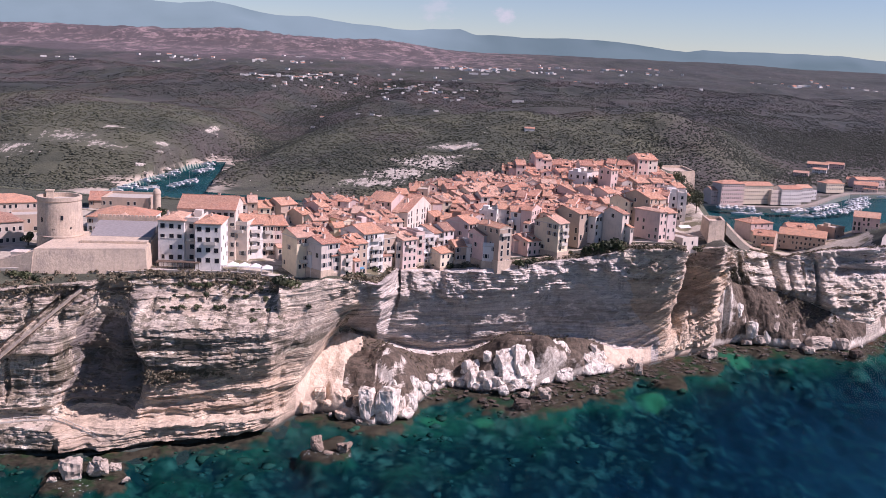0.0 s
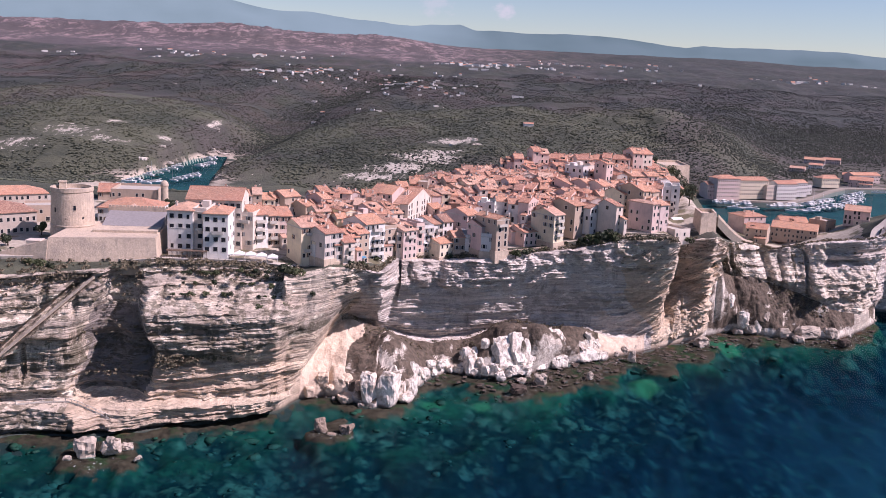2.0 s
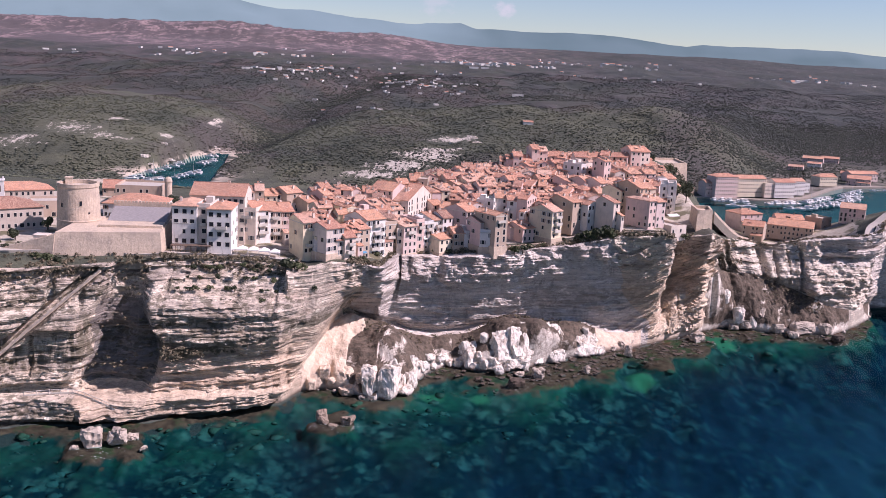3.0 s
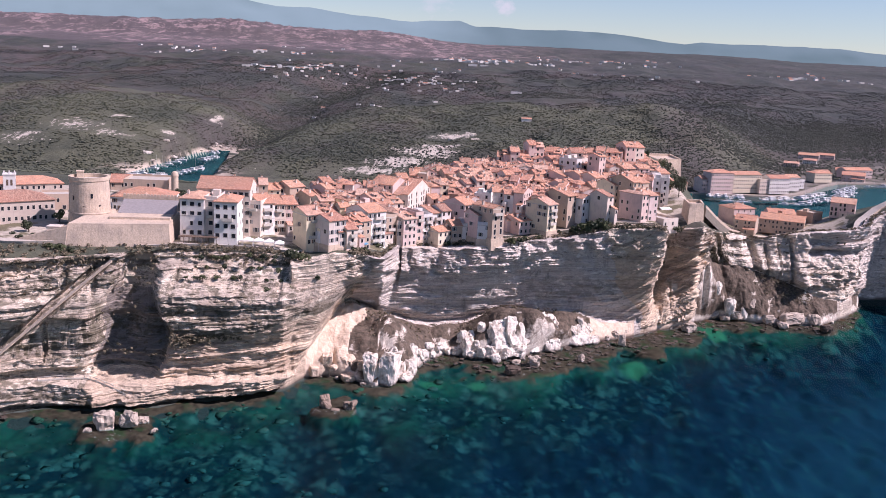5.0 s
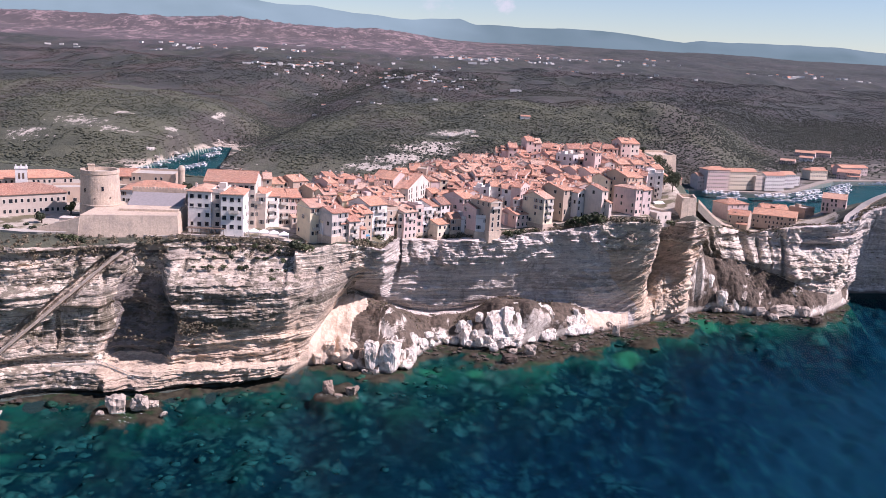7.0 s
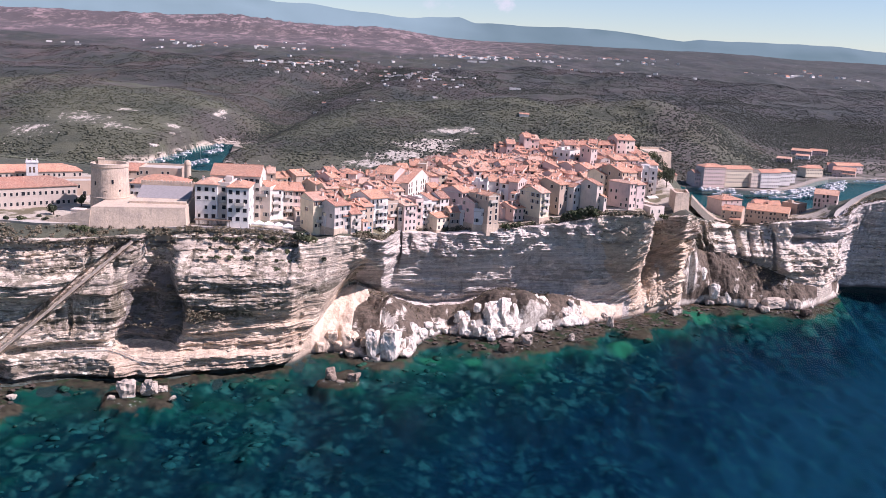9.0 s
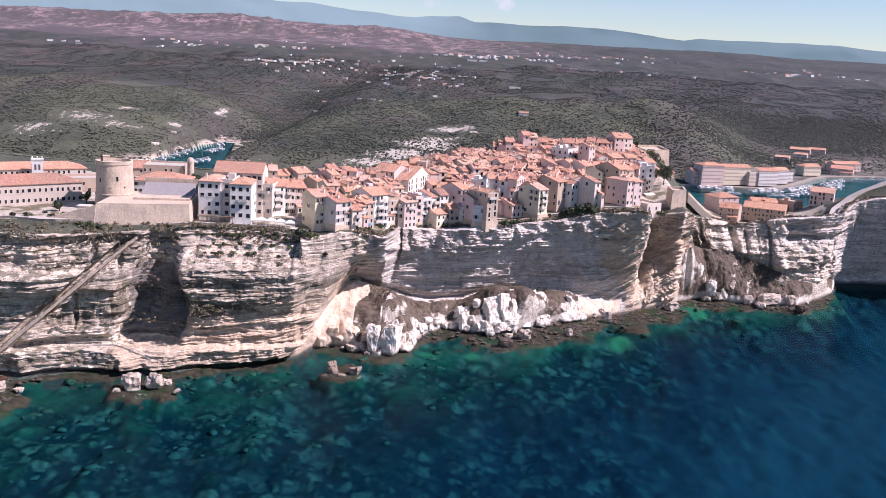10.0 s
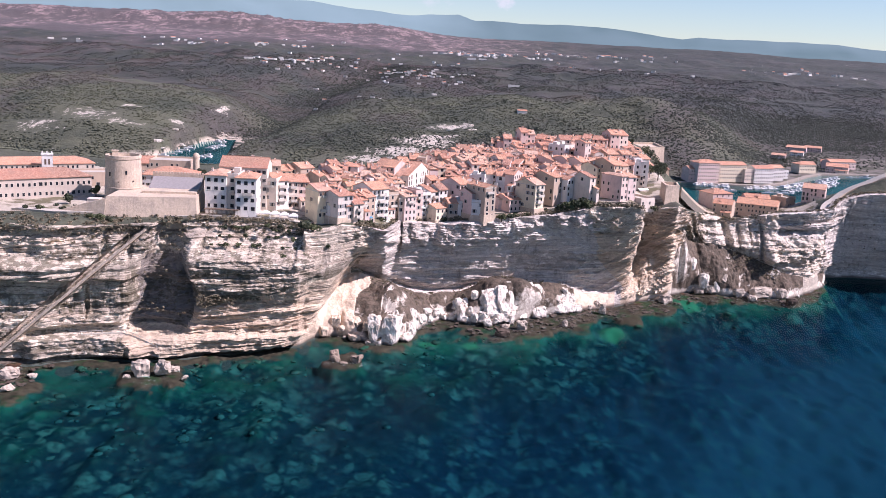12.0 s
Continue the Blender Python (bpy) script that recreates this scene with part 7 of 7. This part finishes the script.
def build_plants():
    random.seed(52)
    k = 0
    for x, y, size in ((-62.5, 189, 4.2), (-58.0, 190, 3.6), (-72, 186, 2.0), (-78, 185, 1.8), (-68, 187.5, 1.7), (-34, 203, 2.4), (-38, 200.5, 2.0), (-29, 213, 2.2), (-5, 232, 3.0), (-11, 231.5, 2.6), (2, 231, 2.2),
                       (33, 230, 3.0), (37, 231, 2.6), (41, 235, 2.2), (66, 241.5, 4.4), (71, 242, 5.4), (76, 242, 5.8), (80, 242.5, 4.6), (98, 243.5, 2.0), (121, 254, 3.2), (58, 243, 2.2), (47, 237, 2.0), (92, 243, 2.0),
                       (-150, 176.5, 3.0), (-146, 176, 2.4), (-154, 177, 2.2), (-166, 184, 2.4), (-162, 187, 2.0), (-171, 183, 1.8), (-180, 181, 2.2), (-186, 180, 1.9), (-158, 190, 2.4), (-176, 186, 1.6), (-155, 194, 1.8), (145, 288, 2.6), (150, 292, 2.8), (158, 300, 3.0), (186, 312, 2.8), (192, 314, 2.6), (200, 318, 2.4)):
        shrub(x, y, float(land(x, max(y, float(edge_y(x)) + 0.6))) - 0.5, size, k)
        k += 1
    for _ in range(44):
        x = random.uniform(-106, -50)
        q = random.choice((0.78, 0.84, 0.9, 0.95))
        y = float(foot_y(x) + (edge_y(x) - foot_y(x)) * q) - 9.5 * (1 - (q - 0.74) / 0.26)
        shrub(x, y, float(foot_z(x) + (edge_z(x) - foot_z(x)) * q) - 0.2, random.uniform(0.9, 2.0), k, "low grey-green shrub on a ledge of the cliff", "shrubs on the ledges")
        k += 1
    eastern = [(150, 340, 10, 4.4, 21, True, "dark tree below the fort"), (156, 345, 9, 4.2, 22, True, "dark tree below the fort"), (146, 354, 9, 4.0, 23, False, "olive-green tree below the fort"), (162, 352, 9, 4.2, 24, True, "dark tree below the fort"), (153, 362, 8, 4.0, 25, True, "dark tree below the fort"), (137, 298, 9, 4.2, 1, True, "tall dark evergreen tree behind the bastion"), (133, 303, 8, 3.8, 2, False, "spreading olive-green tree behind the bastion"),
                                          (143, 310, 8, 3.6, 3, True, "dense dark tree on the slope"), (128, 330, 7, 3.2, 4, True, "dark tree beside the houses"), (139, 370, 7, 3.2, 5, True, "dark tree by the fort wall"),
                                          (149, 330, 8, 3.6, 6, False, "olive-green tree on the slope")]
    western = [(-168, 203, 5.5, 3.0, 7, False, "low olive tree by the barracks"), (-172, 190, 4.5, 2.6, 8, True, "small dark tree on the terrace"),
                                          (-132, 240, 8, 4.0, 9, True, "dark tree below the lookout turret"), (462, 738, 18, 9.5, 10, True, "large dark tree on the quay"), (488, 756, 14, 8, 11, True, "dark tree beside the quay"),
                                          (455, 700, 10, 6, 12, False, "olive-green tree on the quay"), (187, 318, 7, 3.4, 13, True, "dark tree between the port houses"), (229, 338, 6, 3.0, 14, False, "olive-green tree by the road")]
    for x, y, h, s, seed, dark, label in eastern + western:
        tree(x, y, float(land(x, y)), h, s, seed, LEAF_DARK if dark else LEAF, label)
    # low scrub along the brink, on ledges and on the mounds
    v, f = [], []
    rng = random.Random(61)
    for n in range(4150):
        if n < 1800:
            x = rng.choice((rng.uniform(-300, -56), rng.uniform(-300, -56), rng.uniform(-40, 130), rng.uniform(170, 330)))
            y = float(edge_y(x)) + rng.uniform(-1.2, 3.4 if x > -125 else 13)
            z = float(land(x, max(y, float(edge_y(x)))))
            if x < -56 and rng.random() < 0.3:
                y, z = float(edge_y(x)) - rng.uniform(0.8, 2.2), float(edge_z(x)) - rng.uniform(0.5, 4.0)
            size = rng.uniform(0.5, 1.6)
        elif n < 2400:
            x = rng.choice((rng.uniform(-250, -60), rng.uniform(115, 300)))
            q = rng.choice((0.34, 0.42, 0.62, 0.8, 0.9)) + rng.uniform(-0.03, 0.03)
            y = float(foot_y(x) + (edge_y(x) - foot_y(x)) * q) - rng.uniform(-0.5, 2.0)
            z = float(foot_z(x) + (edge_z(x) - foot_z(x)) * q)
            size = rng.uniform(0.5, 1.3)
        elif n >= 3700:
            x = rng.uniform(-104, -52)
            q = 0.47 + 0.0012 * (x + 80) + rng.gauss(0, 0.025)
            y = float(foot_y(x) + (edge_y(x) - foot_y(x)) * q) - 6.0 - rng.uniform(-0.8, 1.6)
            z = float(foot_z(x) + (edge_z(x) - foot_z(x)) * q)
            size = rng.uniform(0.5, 1.4)
        elif n > 3300:
            x = rng.uniform(-38, 128)
            y = float(edge_y(x)) + rng.uniform(-1.6, 2.2)
            z = float(land(x, max(y, float(edge_y(x))))) - 0.4
            size = rng.uniform(0.8, 2.2) * (0.35 if grain(x, 0, 9, 85) < 0.1 else 1)
        else:
            x = rng.choice((rng.uniform(-33, 78), rng.uniform(145, 215)))
            q = rng.uniform(0.45, 1.0)
            y = float(shore_y(x) + (foot_y(x) - shore_y(x)) * q)
            z = float(foot_z(x)) * q ** 0.75 + 8 * math.exp(-((x + 24) / 13) ** 2 - ((y - 204) / 9) ** 2) + 10 * math.exp(-((x - 47) / 22) ** 2 - ((y - 223) / 7) ** 2) + 1
            size = rng.uniform(0.4, 1.0)
        a, b = leaf_cloud(rng, 26, size, size, size, 0.3 * size)
        i = len(v)
        gx, gy, gz = (float(c) for c in site(x, y, z))
        v += [(p[0] * 0.8 + gx, p[1] * 0.8 + gy, p[2] * 0.8 + gz) for p in a]
        f += [tuple(j + i for j in q) for q in b]
    scrub = leaves("dry_scrub_leaves", (0.12, 0.105, 0.062), (0.25, 0.2, 0.135))
    tagged(new("scrub", mesh_of("scrub", v, f, [scrub])), "dry olive-brown scrub on the cliff and its brink", "scrub", kind="stuff")


build_plants()


CLUMP = (np.array([(1, 0, 0), (0, 1, 0), (-1, 0, 0), (0, -1, 0), (0, 0, 1), (0, 0, -1)], float), np.array([(0, 1, 4), (1, 2, 4), (2, 3, 4), (3, 0, 4), (1, 0, 5), (2, 1, 5), (3, 2, 5), (0, 3, 5)]))


def build_maquis():
    """Bushes over the hills, flattened to soften their shadows, thinner and larger with distance."""
    rng = np.random.default_rng(7)
    n = 188000
    y = 290 + (1900 - 290) * rng.random(n) ** 1.35
    x = (rng.random(n) * 2 - 1) * (0.86 * y + 60)
    z = land(x, y)
    bx, by, _ = site(x, y, z)
    bald = np.max([np.exp(-((bx - cx) / rx) ** 2 - ((by - cy) / ry) ** 2) for cx, cy, rx, ry, _ in BARE], axis=0)
    keep = ((z > 1.6) | (y - north_y(x) > 30)) & ((y > 470) | ((x < -64) & (x > -460) & (y > 288 + 20 * grain(x, y, 20, 73)))) & (grain(x, y, 45, 70) + 0.6 * grain(x, y, 160, 71) > -0.6) & ~((x > 380) & (z < 7)) & (bald < 0.1 + 0.45 * rng.random(n))
    x, y, z = x[keep], y[keep], z[keep]
    n = len(x)
    r = (1.0 + 1.3 * rng.random(n) + 1.6 * rng.random(n) ** 7) * (0.85 + y / 4000)
    base, tri = CLUMP
    jit = 1 + 0.9 * (rng.random((n, len(base), 3)) - 0.5)
    P = base[None] * jit * r[:, None, None] * np.array([1, 1, 0.22])
    gx, gy, gz = site(x, y, z)
    k = gy / (1.34089 * y - 0.29119 * z + 41)
    P = P * (0.82 * k)[:, None, None] + np.stack([gx, gy, gz + 0.12 * r * k], -1)[:, None]
    F = tri[None] + (np.arange(n) * len(base))[:, None, None]
    me = bpy.data.meshes.new("maquis")
    me.from_pydata(P.reshape(-1, 3).tolist(), [], F.reshape(-1, 3).tolist())
    me.polygons.foreach_set("use_smooth", np.ones(len(me.polygons), dtype=bool))
    m = Nodes("maquis_leaves", 0.9)
    n = m.island()
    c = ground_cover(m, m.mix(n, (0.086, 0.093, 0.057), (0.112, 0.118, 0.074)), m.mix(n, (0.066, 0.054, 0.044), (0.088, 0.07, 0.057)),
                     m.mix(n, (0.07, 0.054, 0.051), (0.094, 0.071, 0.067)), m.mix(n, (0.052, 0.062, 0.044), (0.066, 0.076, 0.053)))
    m.color(c).bump(m.noise(m.where, 1.2, 3, 0.7), 0.6, 0.6)
    me.materials.append(m.mat)
    tagged(new("maquis", me), "dense dark green and brown maquis bushes over the hills", "bushes", kind="stuff")


build_maquis()


def build_woods():
    """Taller dark trees and bushes in the ravine, below the town and in the eastern valley."""
    rng = np.random.default_rng(29)
    xs, ys = [], []
    y = rng.uniform(740, 1750, 5200)
    xs.append(ravine_x(y) + rng.normal(0, 22 + (y - 740) * 0.02))
    ys.append(y)
    for cx, cy, sx, sy, n in ((639, 1368, 70, 40, 500), (627, 1177, 60, 40, 600), (768, 1192, 80, 45, 1300), (794, 1110, 120, 40, 1700), (874, 1132, 90, 50, 1400), (650, 1040, 90, 45, 1200), (720, 960, 110, 40, 1300), (150, 560, 90, 22, 900), (40, 600, 70, 40, 500), (300, 680, 60, 30, 500), (-90, 640, 70, 30, 400),
                              (330, 760, 90, 40, 700), (-470, 1520, 90, 60, 700), (-70, 1480, 90, 60, 500), (-180, 1590, 70, 50, 500), (140, 1340, 90, 30, 400), (450, 790, 60, 22, 500), (560, 830, 80, 30, 600), (380, 820, 70, 40, 500)):
        xs.append(rng.normal(cx, sx, 2 * n))
        ys.append(rng.normal(cy, sy, 2 * n))
    x, y = np.concatenate(xs), np.concatenate(ys)
    z = land(x, y)
    keep = (z > 0.9) & (y > 500) & ~((y < 745) & (x > 255) & (z < 3))
    x, y, z = x[keep], y[keep], z[keep]
    n = len(x)
    r = (0.7 + 1.3 * rng.random(n)) * (0.75 + y / 2600)
    base, tri = CLUMP
    P = base[None] * (1 + 0.9 * (rng.random((n, len(base), 1)) - 0.5)) * r[:, None, None] * np.array([1, 1, 0.5])
    gx, gy, gz = site(x, y, z)
    P = P * 0.82 + np.stack([gx, gy, gz + 0.35 * r], -1)[:, None]
    F = tri[None] + (np.arange(n) * len(base))[:, None, None]
    me = mesh_of("woods", P.reshape(-1, 3).tolist(), F.reshape(-1, 3).tolist(), [leaves("dark_wood_leaves", (0.016, 0.024, 0.017), (0.04, 0.046, 0.03))])
    tagged(new("woods", me), "dark green trees and bushes in the ravine and valleys", "trees", kind="stuff")
    kinds = [rock_mesh(400 + k, 10, 5, 4, 24, 0.12) for k in range(4)]
    k = 0
    for cx, cy, n, spread in ((-312, 726, 6, 9), (-345, 640, 4, 6), (-352, 600, 4, 6), (20, 705, 4, 16)):
        for _ in range(n):
            x, y = cx + rng.normal(0, spread), cy + rng.normal(0, spread * 0.4)
            m = spot(x, y, float(land(x, y)) - 1.2, float(rng.uniform(-20, 20))) @ Matrix.Diagonal((float(rng.uniform(0.4, 1.2)), 0.8, float(rng.uniform(0.5, 1.0)), 1))
            rock_at(kinds[k % 4], m, "pale limestone outcrop among the maquis", "outcrops on the hillside")
            k += 1


build_woods()


# ---- boats ----
HULL = plain("white_gelcoat", (0.8, 0.79, 0.77), 0.3, vary=0.1)
DECK = plain("pale_deck", (0.6, 0.54, 0.46), 0.6)
ALLOY = plain("grey_alloy", (0.6, 0.6, 0.6), 0.35, 0.7)


def hull_solid(l, b, h):
    s = Solid()
    st = [(-0.5, 0.86), (-0.2, 1.0), (0.15, 0.95), (0.36, 0.6), (0.5, 0.06)]
    pts = []
    for t, k in st:
        pts += [(-b / 2 * k, t * l, h), (-b / 2 * k * 0.7, t * l * 0.95, -0.3), (b / 2 * k * 0.7, t * l * 0.95, -0.3), (b / 2 * k, t * l, h)]
    n = len(st)
    faces = [(4 * i + j, 4 * i + j + 1, 4 * i + 5 + j, 4 * i + 4 + j) for i in range(n - 1) for j in range(3)] + [(4 * i, 4 * i + 4, 4 * i + 7, 4 * i + 3) for i in range(n - 1)] + [(0, 3, 2, 1), (4 * n - 4, 4 * n - 3, 4 * n - 2, 4 * n - 1)]
    return s.quads(pts, faces)


def boat(kind):
    """kind: 'motor' cruiser or 'sail' yacht."""
    if kind == "motor":
        ob = thing("motor_boat", pose(0, 0, 0), "white motor cruiser moored in the harbour", "boat", "moored boats")
        part("hull", hull_solid(12, 3.8, 1.5), HULL, ob)
        part("cabin", Solid().prism([(-1.4, -3.2), (1.4, -3.2), (1.1, 2.6), (-1.1, 2.6)], 1.5, 2.9, 0, [(-1.2, -2.8), (1.2, -2.8), (0.7, 1.4), (-0.7, 1.4)]), HULL, ob)
        part("windscreen", Solid().prism([(-1.25, -2.0), (1.25, -2.0), (1.0, 2.3), (-1.0, 2.3)], 2.0, 2.5, 0, [(-1.26, -2.0), (1.26, -2.0), (0.9, 1.9), (-0.9, 1.9)]), GLASS, ob)
        part("bimini", Solid().box(-1.2, -4.4, 3.5, 1.2, -1.0, 3.6), CANVAS, ob)
    else:
        ob = thing("sailing_boat", pose(0, 0, 0), "white sailing yacht with a bare mast moored in the harbour", "boat", "moored boats")
        part("hull", hull_solid(13, 3.6, 1.2), HULL, ob)
        part("coachroof", Solid().prism([(-1.0, -2.5), (1.0, -2.5), (0.6, 2.6), (-0.6, 2.6)], 1.2, 1.75), DECK, ob)
        part("mast", Solid().ring(0, 1.2, [0.1, 0.09, 0.06], [1.2, 9, 17], 8), ALLOY, ob)
        part("boom", Solid().box(-0.09, -4.0, 2.6, 0.09, 1.2, 2.85), CANVAS, ob, "boom with a furled sail")
    return ob


def build_boats():
    random.seed(77)
    motor, sail = boat("motor"), boat("sail")
    spots = []
    for x0, y0, x1, y1, n, turn in ((292, 596, 332, 594, 9, 8), (350, 590, 392, 600, 9, 5), (400, 605, 452, 640, 11, 40), (395, 585, 440, 610, 8, 40), (430, 600, 482, 640, 10, 40), (470, 650, 520, 690, 9, 45), (300, 570, 330, 572, 4, 80), (360, 570, 400, 578, 4, 70),
                                    (540, 700, 600, 712, 5, 70), (455, 625, 500, 660, 7, 40)):
        for k in range(n):
            t = (k + 0.5) / n
            spots.append((x0 + (x1 - x0) * t, y0 + (y1 - y0) * t, turn + random.uniform(-6, 6)))
    for x0, y0, x1, y1, n, turn in ((-345, 520, -335, 560, 4, 80), (-337, 575, -330, 640, 5, 85), (-300, 560, -290, 600, 6, 70), (-312, 640, -300, 670, 5, 80), (-320, 540, -312, 556, 3, 95), (-322, 690, -312, 700, 2, 60)):
        for k in range(n):
            t = (k + 0.5) / n
            spots.append((x0 + (x1 - x0) * t + random.uniform(-2, 2), y0 + (y1 - y0) * t, turn + random.uniform(-12, 12)))
    for k, (x, y, turn) in enumerate(spots):
        src = sail if (k % 4 == 1) else motor
        s = random.uniform(0.75, 1.35)
        m = spot(x, y, 0, turn) @ Matrix.Diagonal((0.8 * s, 0.8 * s, 0.8 * s, 1))
        if k < 2:
            (motor if k == 0 else sail).matrix_basis = m
        else:
            c = copy_thing(src, m)
            c.matrix_basis = m


build_boats()


# ---- paths on the rock ----
def fence(points, label):
    """A pale rail on posts along a path."""
    ob = thing("railing", pose(0, 0, 0), label, "railing")
    for (x0, y0, z0), (x1, y1, z1) in zip(points, points[1:]):
        d = math.hypot(x1 - x0, y1 - y0)
        ux, uy = (x1 - x0) / d, (y1 - y0) / d
        for low, high in ((-0.4, 0.06), (0.86, 0.98)):
            q = [(x0, y0, z0), (x1, y1, z1), (x1 - uy * 0.2, y1 + ux * 0.2, z1), (x0 - uy * 0.2, y0 + ux * 0.2, z0)]
            bar = Solid().quads([(a, b, c + low) for a, b, c in q] + [(a, b, c + high) for a, b, c in q], [(4, 5, 6, 7), (3, 2, 1, 0), (0, 1, 5, 4), (1, 2, 6, 5), (2, 3, 7, 6), (3, 0, 4, 7)])
            part("rail" if low > 0 else "kerb", bar, FRAME, ob)
        for k in range(2):
            t = 0.5 * k
            part("post", Solid().box(-0.09, -0.09, -0.6, 0.09, 0.09, 1.0), FRAME, ob, place=pose(x0 + (x1 - x0) * t, y0 + (y1 - y0) * t, z0 + (z1 - z0) * t))


fence([(-126.2, 249.2, 8.4), (-119.6, 251.8, 8.6), (-113.2, 253.2, 8.6), (-109.3, 252.6, 8.0), (-103.8, 252.0, 6.2), (-97.5, 251.8, 3.6)], "pale railing along the path on the low bench")
